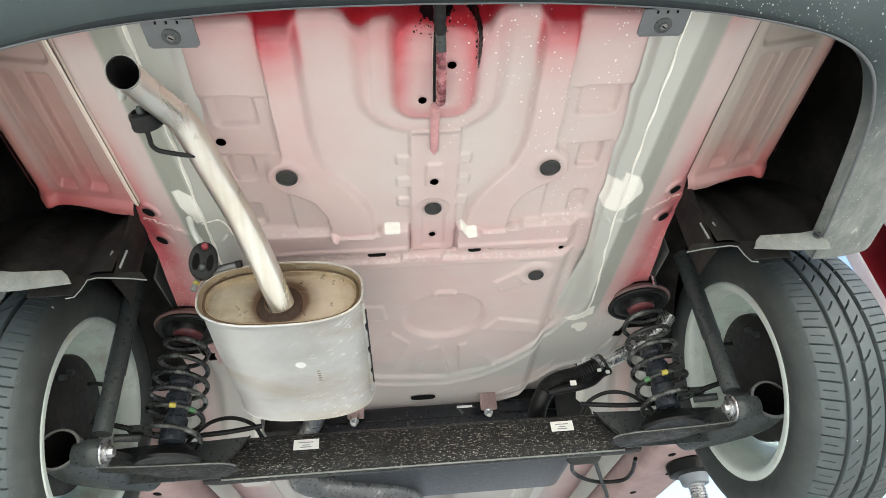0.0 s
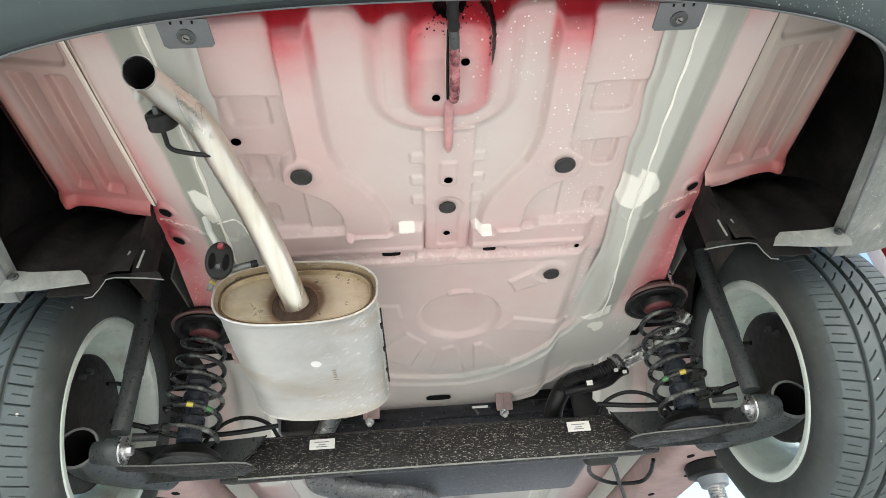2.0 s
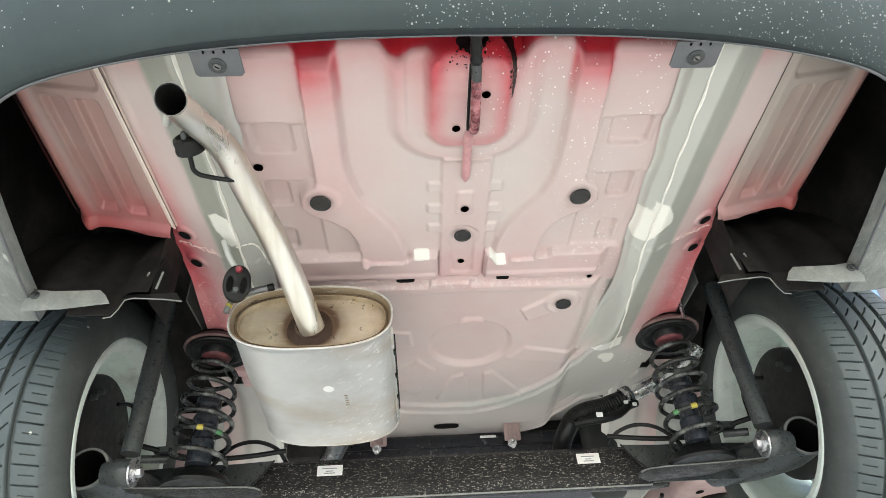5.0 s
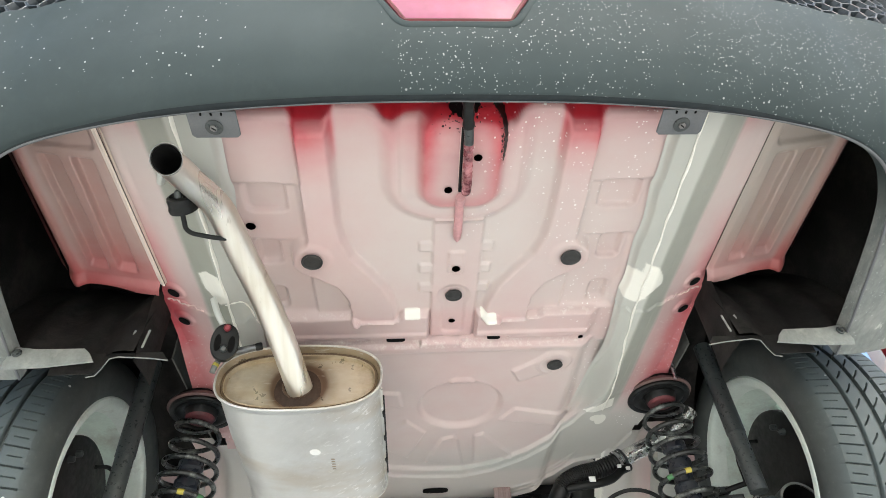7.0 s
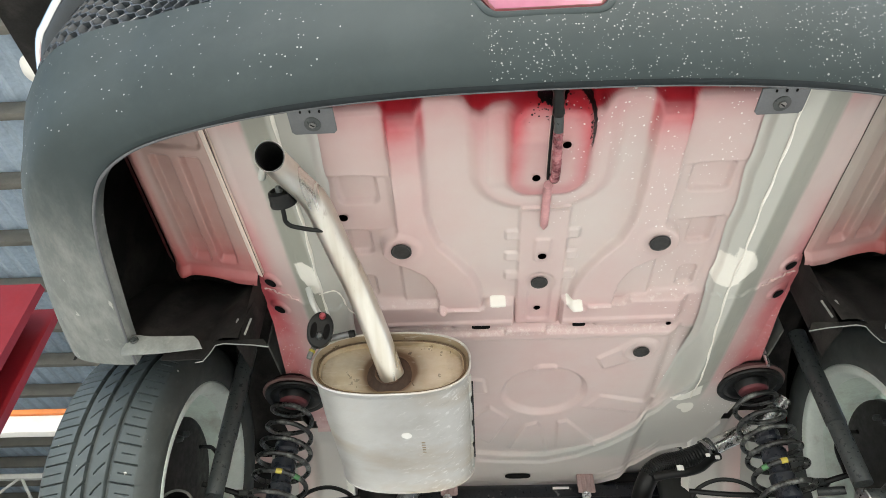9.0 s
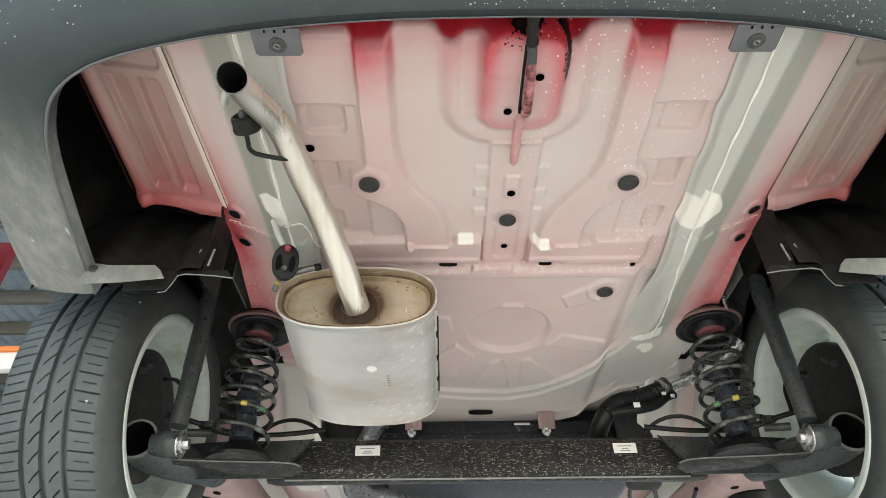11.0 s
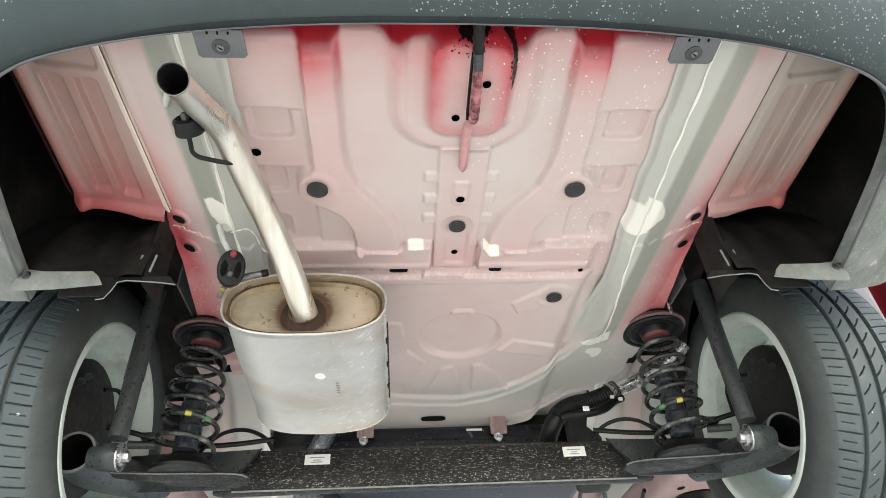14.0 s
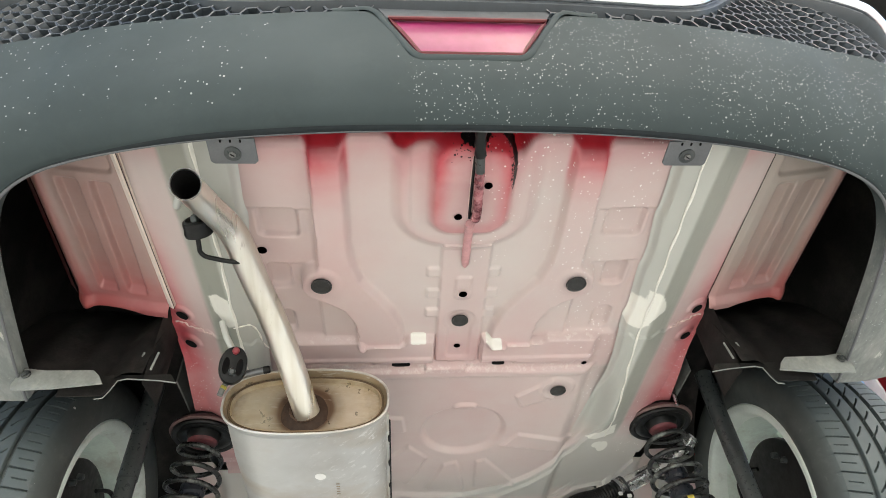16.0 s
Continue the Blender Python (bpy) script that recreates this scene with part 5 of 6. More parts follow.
    corners = [(-0.17, 2.0925), (-0.121, 2.0925), (-0.0665, 1.9985), (0.0785, 1.9985), (0.133, 2.0925), (0.182, 2.0925)]
    path = []
    for k, c in enumerate(corners):
        c = Vector((*c, 0))
        if k in (0, len(corners) - 1):
            path.append(c)
            continue
        a, b = (Vector((*corners[k - 1], 0)) - c).normalized() * 0.016, (Vector((*corners[k + 1], 0)) - c).normalized() * 0.016
        path += [c + a * (1 - t) ** 2 + b * t ** 2 for t in np.linspace(0, 1, 9)]
    strip = []
    for off, w in ((-0.0005, -0.0062), (0.0015, -0.0078), (0.006, -0.0078), (0.0095, -0.005), (0.011, 0.0), (0.0115, 0.03)):
        row = []
        for k, c in enumerate(path):
            d = (path[min(k + 1, len(path) - 1)] - path[max(k - 1, 0)]).normalized()
            m = c + Vector((-d.y, d.x, 0)) * off
            row.append(bm.verts.new(tr(m.x, m.y, w + 0.005 * float(ss(0.128, 0.16, np.array(abs(m.x - 0.006)))))))
        strip.append(row)
    for a, b in zip(strip, strip[1:]):
        for k in range(len(a) - 1):
            bm.faces.new((a[k], a[k + 1], b[k + 1], b[k]))
    part("lamp_surround", bm, BUMPER, lamp)
    bm = bmesh.new()
    plate(bm, trapezoid(2.080, 2.125, 0.100, 0.124), 0.004, lambda u, v, w: tr(u, v, w + 0.004), 0.001)
    part("lamp_cover", bm, GRILLE, lamp)


def bumper_brackets():
    for s in (-1, 1):
        bm = bmesh.new()
        outline = [(-0.029, -0.014), (0.029, -0.014), (0.029, 0.020), (0.025, 0.024), (-0.025, 0.024), (-0.029, 0.020)]
        plate(bm, outline, 0.003, lambda u, v, w: (s * 0.289 + u, 0.444 + v, 1.940 - w), 0.0007)
        tab = part("bumper_bracket", bm, BRACKET, BUMPER_OB, "grey plastic bumper bracket with a screw")
        part("screw", bolt_head(bmesh.new(), (s * 0.289, 0.452, 1.937), (0, 0, -1), 0.0075, 0.004), DULL_ZINC, tab, "dull zinc screw with washer")
        part("washer", lathe(bmesh.new(), [(0, 0.0105), (0.0012, 0.0105), (0.0016, 0.0085)], (0, 0, -1), (s * 0.289, 0.452, 1.9368), 28), BLACK, tab)
        part("screw_recess", block(bmesh.new(), (s * 0.289, 0.452, 1.9328), (0.006, 0.0014, 0.0006), 0, Matrix.Rotation(0.6, 4, "Z")), SOOT_AND_SHADE, tab)
        for k in (-1, 0, 1):
            part("pip", block(bmesh.new(), (s * 0.289 + 0.012 * k, 0.4335, 1.9365), (0.0022, 0.0035, 0.002), 0.0005), SOOT_AND_SHADE, tab)


def towing_loop():
    bm = bmesh.new()
    path = spline([(0.0172, 0.400, 1.950), (0.0185, 0.44, 1.945), (0.0205, 0.47, 1.940), (0.0215, 0.50, 1.938), (0.0225, 0.53, 1.938), (0.0232, 0.558, 1.941), (0.0233, 0.572, 1.950), (0.023, 0.576, 1.966)], 8)
    tube(bm, path, 0.0064, 16)
    loop = part("towing_loop", bm, BLACK, CAR, "black wax-coated towing loop, red-dusted at the end")
    part("dusted_end", tube(bmesh.new(), path[19:50], 0.0066, 16), DUSTED, loop, "red overspray on the loop")
    part("wax_cap", tube(bmesh.new(), path[:14], lambda t: 0.0074 + 0.0007 * math.sin(t * 23), 14), RUBBER, loop, "thick black wax over the loop's root")
    tail = spline([(0.0175, 0.586, 1.955), (0.0182, 0.606, 1.963), (0.0188, 0.640, 1.9705), (0.0194, 0.698, 1.9755)], 6)
    part("loop_tail", tube(bmesh.new(), tail, lambda t: 0.0066 * math.sqrt(max(0.05, 1 - max(0, (t - 0.9) * 10) ** 2)), 14), ROD_PINK, loop, "pink-dusted tail of the loop bar")
    leg = spline([(0.0138, 0.462, 1.946), (0.0142, 0.500, 1.950), (0.0148, 0.545, 1.953), (0.0160, 0.578, 1.958)], 6)
    part("loop_leg", tube(bmesh.new(), leg, 0.0020, 10), RUBBER, loop, "thin dark second leg of the loop")
    # thin pale bar paints the highlight next to the leg
    part("leg_glint", tube(bmesh.new(), [(x - 0.0026, y, z + 0.001) for x, y, z in leg], 0.0006, 6), CREAM_PINK, loop, "pale highlight drawn beside the leg")
    rnd = random.Random(4)
    bm = bmesh.new()
    flat = lambda x, y: float(pressed_z(np.array([[x]]), np.array([[y]]))[0, 0])
    for k in range(170):
        x, y = rnd.gauss(0.019, 0.020), min(0.56, 0.449 + abs(rnd.gauss(0, 0.012)))
        if k % 3 == 0:
            t = rnd.uniform(0, 1)
            x, y = 0.062 + 0.010 * math.sin(t * 1.6) + rnd.gauss(0, 0.002), 0.462 + 0.060 * t + rnd.gauss(0, 0.002)
        r, z = rnd.choice((0.0006, 0.0008, 0.0010, 0.0016)), flat(x, y)
        dx, dy = (flat(x + 0.001, y) - z) / 0.001, (flat(x, y + 0.001) - z) / 0.001
        lathe(bm, [(0.0002, r), (0.0007, r * 0.7)], Vector((dx, dy, -1)), (x, y, z), 7)
    tagged(part("wax_spatter", bm, RUBBER, loop, "black wax droplets round the towing loop"), kind="stuff")
    me = sheet(np.arange(0.048, 0.090, 0.0005), np.arange(0.458, 0.530, 0.0005), lambda X, Y: pan_z(X, Y) - 0.0007, lambda X, Y: (abs(boss(X, Y) - 0.42) + 7 * np.maximum(0, Y - 0.505) + 5 * np.maximum(0, 0.064 - X) + 0.05 * np.sin(X * 900) * np.sin(Y * 700) < 0.30))
    hang("wax_patch", finish(me, RUBBER), loop, "black cavity wax on the side of the boss")
    me = sheet(np.arange(-0.010, 0.048, 0.0005), np.arange(0.450, 0.466, 0.0005), lambda X, Y: pan_z(X, Y) - 0.0007, lambda X, Y: np.hypot((X - 0.019) / 0.024, (Y - 0.452) / 0.010) + 0.12 * np.sin(X * 800) * np.sin(Y * 900 + 1) < 0.9)
    hang("wax_patch", finish(me, RUBBER), loop, "black cavity wax at the loop's root")


# ---- exhaust ----
MUF = dict(x=-0.234, z=1.849, w=0.256, h=0.118, y=0.873, long=0.335, rise=-0.08)


def exhaust():
    x, z, w, h = (MUF[k] for k in ("x", "z", "w", "h"))
    run = Vector((0, 1, MUF["rise"])).normalized()
    up = Vector((0, -MUF["rise"], 1)).normalized()

    def at(u, y, v):
        """u across, y along the silencer from its rear face, v up from its axis."""
        return Vector((x + u, MUF["y"], z)) + run * y + up * v

    L = MUF["long"]
    bm = bmesh.new()
    prof = [(0.001, 0.0), (-0.003, 0.002), (-0.002, 0.0042), (0.004, 0.0042), (0.009, 0.0015), (0.02, 0.0), (0.12, 0.0022), (0.22, 0.001), (L - 0.016, 0.0), (L - 0.012, 0.0022), (L - 0.006, 0.0030), (L - 0.002, 0.002), (L, 0.001), (L + 0.006, -0.01)]
    rings = [[at(u, y, v) for u, v in oval(0, 0, w + 2 * g, h + 2 * g, 72)] for y, g in prof]
    rings_mesh(bm, rings, (False, True))
    body = part("silencer", bm, ALU, CAR, "oval aluminised silencer, scraped and straw-tinted")
    bm = bmesh.new()
    steps = [(-0.002, 0.001), (0.006, -0.003), (0.012, -0.0035), (0.013, -0.006), (0.008, -0.0075), (0.008, -0.0095), (0.016, -0.011), (0.017, -0.03), (0.016, -0.052)]
    rings = [[at(u, y, v) for u, v in oval(0, 0, w + 2 * g, h + 2 * g, 72)] for y, g in steps]
    rings_mesh(bm, rings, (False, True))
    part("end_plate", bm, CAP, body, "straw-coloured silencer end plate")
    # dark groove between the rolled rim and the plate, and the rim's bright edges
    for g, y, r, paint, note in ((-0.0055, 0.0105, 0.0031, RIM_GRIME, "brown grime in the rim groove"), (-0.0090, 0.0080, 0.0008, CAP, "bright inner rim"), (0.0036, -0.0022, 0.0013, ALU, "bright rolled edge")):
        loop_ = [at(u, y, v) for u, v in oval(0, 0, w + 2 * g, h + 2 * g, 72)]
        part("rim_line", tube(bmesh.new(), loop_ + loop_[:1], r, 8, False), paint, body, note)
    front = [at(u, L - 0.004, v) for u, v in oval(0, 0, w + 0.0065, h + 0.0065, 72)]
    part("rim_line", tube(bmesh.new(), front + front[:1], 0.0012, 8, False), ALU, body)
    # weld and boss round the tail pipe
    bm = bmesh.new()
    lathe(bm, [(-0.006, 0.041), (-0.003, 0.0395), (0.000, 0.034), (0.002, 0.028), (0.004, 0.0235), (0.007, 0.0215), (0.007, 0.016)], -run, at(-0.003, 0.0145, -0.010), 36)
    part("boss", bm, WELD, body, "brown heat-stained boss round the tail pipe")
    for r0, r1 in ((0.0218, 0.0022),):
        c0, e1, e2 = at(-0.003, 0.0135 - (0.0045 if r0 < 0.03 else 0.0), -0.010), Vector((1, 0, 0)), up
        turn_ = [c0 + e1 * r0 * math.cos(k * math.tau / 40) + e2 * r0 * math.sin(k * math.tau / 40) for k in range(41)]
        part("weld_ring", tube(bmesh.new(), turn_, lambda t: r1 * (1 + 0.25 * math.sin(t * 150)), 8, False), RUSTED, body, "rust-brown weld bead")
    # rolled side seam with tabs
    for k in range(7):
        part("seam_tab", block(bmesh.new(), at(w / 2 + 0.004, 0.05 + k * 0.038, -0.012 - 0.002 * (k % 2)), (0.005, 0.020, 0.005), 0.001), RUBBER, body)
    part("seam_strip", tube(bmesh.new(), [at(w / 2 + 0.0045, y, -0.012) for y in np.arange(0.045, L - 0.05, 0.02)], 0.0022, 6), RUBBER, body, "black sealing strip along the seam")
    bm = bmesh.new()
    tube(bm, [at(w / 2 + 0.001, y, -0.014 + 0.0012 * math.sin(y * 90)) for y in np.arange(0.02, L - 0.01, 0.012)], 0.003, 8)
    part("side_seam", bm, ALU, body)
    # paint dot and stamped marks underneath
    bm = bmesh.new()
    plate(bm, oval(0.018, 0.122, 0.018, 0.019, 24, 2.0), 0.0006, lambda u, v, q: at(u, v, -h / 2 - 0.0024 - q))
    part("paint_dot", bm, PAPER, body, "white paint dot")
    for k in range(5):
        bm = bmesh.new()
        plate(bm, [(0, 0), (0.006, 0), (0.006, 0.0025), (0, 0.0025)], 0.0004, lambda u, v, q: at(0.042 + u, 0.145 + 0.008 * k + v, -h / 2 - 0.0026 - q))
        part("stamp_mark", bm, CAP, body)
    # tail pipe
    path = spline([(-0.342, 0.471, 1.900), (-0.3375, 0.496, 1.911), (-0.330, 0.523, 1.920), (-0.3195, 0.556, 1.930), (-0.3145, 0.573, 1.9335), (-0.3095, 0.590, 1.934), (-0.305, 0.612, 1.932), (-0.293, 0.668, 1.922), (-0.277, 0.724, 1.907), (-0.262, 0.777, 1.887), (-0.249, 0.819, 1.865), (-0.240, 0.852, 1.847), (-0.232, 0.882, 1.832)], 6)
    radius = lambda t: 0.0186 + 0.0018 * float(ss(0.1, 0.8, np.array(t)))
    d = (path[0] - path[1]).normalized()
    cut = (d + Vector((0.30, -0.25, -0.9)) * 0.55).normalized()

    def slash(bm, sides):
        """Leans the open end's cut."""
        bm.verts.ensure_lookup_table()
        for v in bm.verts[:sides]:
            k = (path[0] - v.co).dot(cut) / d.dot(cut)
            v.co += d * k
        return bm

    bm = tube(bmesh.new(), path, radius, 32, False)
    pipe = part("tail_pipe", slash(bm, 32), PIPE, CAR, "bent bright steel tail pipe")
    bm = tube(bmesh.new(), path[:28], lambda t: radius(t * 0.45) - 0.0018, 32, False)
    part("pipe_bore", slash(bm, 32), SOOT_AND_SHADE, pipe, "sooty pipe bore")
    bm = bmesh.new()
    lathe(bm, [(0, 0.0001), (0.0005, 0.0185)], d, path[10], 24)
    part("pipe_dark", bm, SOOT_AND_SHADE, pipe)
    bm = tube(bmesh.new(), path[:2], lambda t: 0.0186, 32, False)
    slash(bm, 32)
    bm.verts.ensure_lookup_table()
    rim = [v.co.copy() for v in bm.verts[:32]]
    bm.free()
    bm = tube(bmesh.new(), rim + rim[:1], 0.0007, 6, False)
    part("pipe_rim", bm, DULL_ZINC, pipe)
    # welded hanger rod and rubber by the bend
    bm = bmesh.new()
    tube(bm, spline([(-0.306, 0.620, 1.914), (-0.320, 0.616, 1.912), (-0.337, 0.611, 1.912), (-0.349, 0.606, 1.912), (-0.3545, 0.598, 1.913), (-0.354, 0.587, 1.914), (-0.354, 0.565, 1.92)], 8), 0.0033, 12)
    part("hanger_rod", bm, RUBBER, pipe, "black hanger rod welded to the pipe")
    hanger(pipe, (-0.352, 0.563, 1.925), (0.05, 0.85, -0.35), 0.022)
    bm = bmesh.new()
    tube(bm, [(-0.366, 0.520, 1.955), (-0.378, 0.537, 1.952), (-0.386, 0.555, 1.958)], 0.0055, 10)
    part("hanger_stud", bm, PAN, pipe)
    # silencer hanger, its rod and bracket
    hanger(body, (-0.348, 0.828, 1.888), (-0.25, 0.85, 0.40), 0.026, True)
    bm = bmesh.new()
    tube(bm, spline([(-0.353, 0.860, 1.886), (-0.343, 0.859, 1.8905), (-0.330, 0.858, 1.8935), (-0.318, 0.858, 1.8965), (-0.305, 0.858, 1.8995)], 6), 0.0058, 10)
    part("hanger_rod", bm, FRONT_SILENCER, body, "scuffed steel hanger rod")
    part("rod_end", lathe(bmesh.new(), [(0.0, 0.001), (0.0, 0.0052), (0.002, 0.0064), (0.010, 0.0064), (0.012, 0.005)], (-0.97, 0, -0.22), (-0.296, 0.858, 1.9015), 14), RUBBER, body)
    bm = bmesh.new()
    tube(bm, spline([(-0.355, 0.860, 1.886), (-0.362, 0.861, 1.879), (-0.367, 0.862, 1.868), (-0.370, 0.864, 1.857)], 6), 0.0050, 8)
    stay = part("hanger_stay", bm, EDGE, body, "scuffed steel stay with a yellow mark")
    part("paint_mark", tube(bmesh.new(), [(-0.3655, 0.8618, 1.8715), (-0.3672, 0.862, 1.8670)], 0.0054, 8), YELLOW, stay)
    bm = bmesh.new()
    tube(bm, spline([(-0.372, 0.80, 1.955), (-0.362, 0.805, 1.930), (-0.355, 0.812, 1.918), (-0.350, 0.818, 1.912)], 6), 0.005, 10)
    part("body_stud", bm, PAN, body)


def hanger(parent, c, axis, r, tip=False):
    """Rubber exhaust hanger: a thick eight-shaped block with two bores for its studs."""
    a = Vector(axis).normalized()
    up = (Vector((0, 0, 1)) - a * a.z).normalized()
    side = a.cross(up)
    o = Vector(c)
    thick = 0.011

    def ring_(f, h):
        pts = []
        for k in range(36):
            t = k * math.tau / 36
            rr = r * f * (1 + 0.10 * math.cos(2 * t))
            pts.append(o + side * rr * 0.92 * math.sin(t) + up * rr * 1.05 * math.cos(t) + a * h)
        return pts
    bm = rings_mesh(bmesh.new(), [ring_(f, h) for f, h in ((0.80, -thick), (0.95, -thick * 0.9), (1.0, -thick * 0.55), (0.96, -thick * 0.2), (0.96, thick * 0.2), (1.0, thick * 0.55), (0.95, thick * 0.9), (0.80, thick))])
    ob = part("hanger_rubber", bm, RUBBER, parent, "black rubber exhaust hanger")
    for s in (-1, 1):
        bm = bmesh.new()
        at = o - a * (thick + 0.0006) + side * r * 0.40 * s - up * r * 0.12
        pts = [at + side * r * 0.20 * math.cos(k * math.tau / 20) + up * r * 0.52 * math.sin(k * math.tau / 20) for k in range(20)]
        rings_mesh(bm, [pts, [p - a * 0.0004 for p in pts]])
        part("slot", bm, SOOT_AND_SHADE, ob)
    for k in ((0.0, -0.45), (0.0, 0.82)):
        bm = bmesh.new()
        lathe(bm, [(0.004, r * 0.20), (-0.006, r * 0.22), (-0.009, r * 0.14)], a, o - a * thick + side * r * k[0] + up * r * k[1], 14)
        part("stud", bm, REDTIP if tip and k[1] > 0 else BLACK, ob)


# ---- wheels ----
def tyre_mesh():
    """Tyre about the x axis, its inner rim edge at x = 0, outward along +x."""
    prof = [(0.012, 0.196), (0.002, 0.203), (-0.006, 0.212), (-0.012, 0.226), (-0.014, 0.242), (-0.011, 0.257), (-0.002, 0.270)]
    tread = [(x, 0.2885 - 0.010 * abs((x - 0.085) / 0.085) ** 3.2) for x in np.linspace(0.006, 0.164, 132)]
    outer = [(0.172, 0.270), (0.181, 0.257), (0.184, 0.242), (0.182, 0.226), (0.176, 0.212), (0.168, 0.203), (0.158, 0.196)]
    pts = np.array(prof + tread + outer)
    n = 57 * 34
    th = np.arange(n) * math.tau / n
    X, T = np.meshgrid(pts[:, 0], th)
    R = np.repeat(pts[None, :, 1], n, 0).copy()
    on = np.zeros(len(pts), bool)
    on[len(prof):len(prof) + len(tread)] = True
    cut = np.zeros_like(X)
    for x in (0.050, 0.086, 0.118):
        cut = np.maximum(cut, 1 - ss(0.0030, 0.0046, abs(X - x)))
    pitch = math.tau / 57
    # shoulder slots, long and short in turn
    for k, reach in ((0.0, 0.046), (0.5, 0.034)):
        d = abs((T / pitch + k + 0.9 * (X - 0.02) * 6) % 1 - 0.5) * pitch * 0.288
        wide = 0.0007 if k == 0 else 0.0003
        cut = np.maximum(cut, (1 - ss(wide, wide + 0.0008, d)) * (X < reach) * (X > 0.0065 + 0.006 * (k > 0)) * (0.65 if k == 0 else 0.4))
        d = abs((T / pitch + k - 0.9 * (X - 0.15) * 6) % 1 - 0.5) * pitch * 0.288
        cut = np.maximum(cut, (1 - ss(wide, wide + 0.0008, d)) * (X > 0.164 - reach) * (X < 0.162) * (0.65 if k == 0 else 0.4))
    # slanted sipes in the ribs
    pitch = math.tau / 57
    for x0, x1, lean in ((0.060, 0.080, 0.8), (0.092, 0.112, 0.8)):
        u = (X - x0) / (x1 - x0)
        d = abs((T / pitch - 0.75 * u * lean - 0.04 * np.tanh((u - 0.5) * 8)) % 1 - 0.5) * pitch * 0.288
        cut = np.maximum(cut, (1 - ss(0.0009, 0.0018, d)) * (u > -0.1) * (u < 0.72) * 0.8)
    R -= 0.0075 * cut * on[None, :]
    V = np.stack([X, R * np.cos(T), -R * np.sin(T)], -1).reshape(-1, 3)
    m = len(pts)
    i = np.arange(n * m).reshape(n, m)
    j = np.roll(i, -1, 0)
    q = np.stack([i[:, :-1], j[:, :-1], j[:, 1:], i[:, 1:]], -1).reshape(-1, 4)
    me = bpy.data.meshes.new("tyre")
    me.from_pydata(V.tolist(), [], q.tolist())
    finish(me, TYRE, 50)
    at = me.attributes.new("tread", "FLOAT", "POINT")
    at.data.foreach_set("value", (ss(-0.010, 0.016, X) * (1 - ss(0.155, 0.168, X)) * (1 - 0.6 * cut)).reshape(-1).astype(np.float32))
    return me


def wheel(s, tyre_me):
    turn = pose(s * 0.652, AXLE_Y, AXLE_Z) @ Matrix.Diagonal((s, 1, 1, 1))

    def place(bm):
        bmesh.ops.transform(bm, matrix=turn, verts=bm.verts)
        return bm

    bm = bmesh.new()
    lathe(bm, [(0.030, 0.178), (0.012, 0.183), (0.004, 0.186), (-0.001, 0.189), (-0.003, 0.193), (-0.004, 0.203), (-0.001, 0.2068), (0.006, 0.205), (0.016, 0.2)], (1, 0, 0), (0, 0, 0), 96)
    bmesh.ops.delete(bm, geom=[f for f in bm.faces if len(f.verts) > 4], context="FACES")
    hub = part("wheel", place(bm), ALLOY, CAR, "silver alloy wheel, dusty inside")
    bm = bmesh.new()
    lathe(bm, [(0.006, 0.190), (0.02, 0.181), (0.045, 0.176), (0.05, 0.172), (0.10, 0.170), (0.135, 0.176), (0.15, 0.19)], (1, 0, 0), (0, 0, 0), 96)
    bmesh.ops.delete(bm, geom=[f for f in bm.faces if len(f.verts) > 4], context="FACES")
    part("barrel", place(bm), BARREL, hub, "dusty beige-grey rim barrel")
    for k in range(5):
        bm = bmesh.new()
        a = k * math.tau / 5 + 0.3
        for o in (-0.16, 0.16):
            c, d = math.cos(a + o), math.sin(a + o)
            c2, d2 = math.cos(a + o * 0.35), math.sin(a + o * 0.35)
            tube(bm, [(0.140, 0.045 * c2, 0.045 * d2), (0.143, 0.11 * c, 0.11 * d), (0.135, 0.182 * c, 0.182 * d)], 0.018, 8)
        part("spoke", place(bm), BARREL, hub)
    ob = hang("tyre", tyre_me, hub, "grey road-worn tyre with grooved tread")
    ob.matrix_basis = pose(s * 0.652, AXLE_Y, AXLE_Z, 0, 0, 0 if s > 0 else 180)
    # brake drum, back plate, bleed line
    bm = bmesh.new()
    lathe(bm, [(0.052, 0.03), (0.050, 0.128), (0.054, 0.134), (0.066, 0.135), (0.068, 0.122), (0.125, 0.120), (0.135, 0.112), (0.140, 0.04)], (1, 0, 0), (0, 0, 0), 56)
    drum = part("brake_drum", place(bm), DRUM, CAR, "black brake drum with back plate")
    for a in (2.2, 2.5):
        bm = bmesh.new()
        lathe(bm, [(0, 0.007), (-0.010, 0.006), (-0.012, 0.003)], (1, 0, 0), (0.050, 0.10 * math.cos(a), 0.10 * math.sin(a)), 12)
        part("stud", place(bm), BLACK, drum)
    bm = bmesh.new()
    tube(bm, spline([(0.045, 0.02, 0.09), (0.03, 0.05, 0.10), (0.02, 0.075, 0.08), (0.022, 0.085, 0.03)], 6), 0.0045, 8)
    part("brake_line", place(bm), RUBBER, drum)
    bm = bmesh.new()
    block(bm, (0.0015, -0.19, 0.06), (0.004, 0.012, 0.03), 0.001)
    part("balance_weight", place(bm), ZINC, hub, "zinc balance weight")


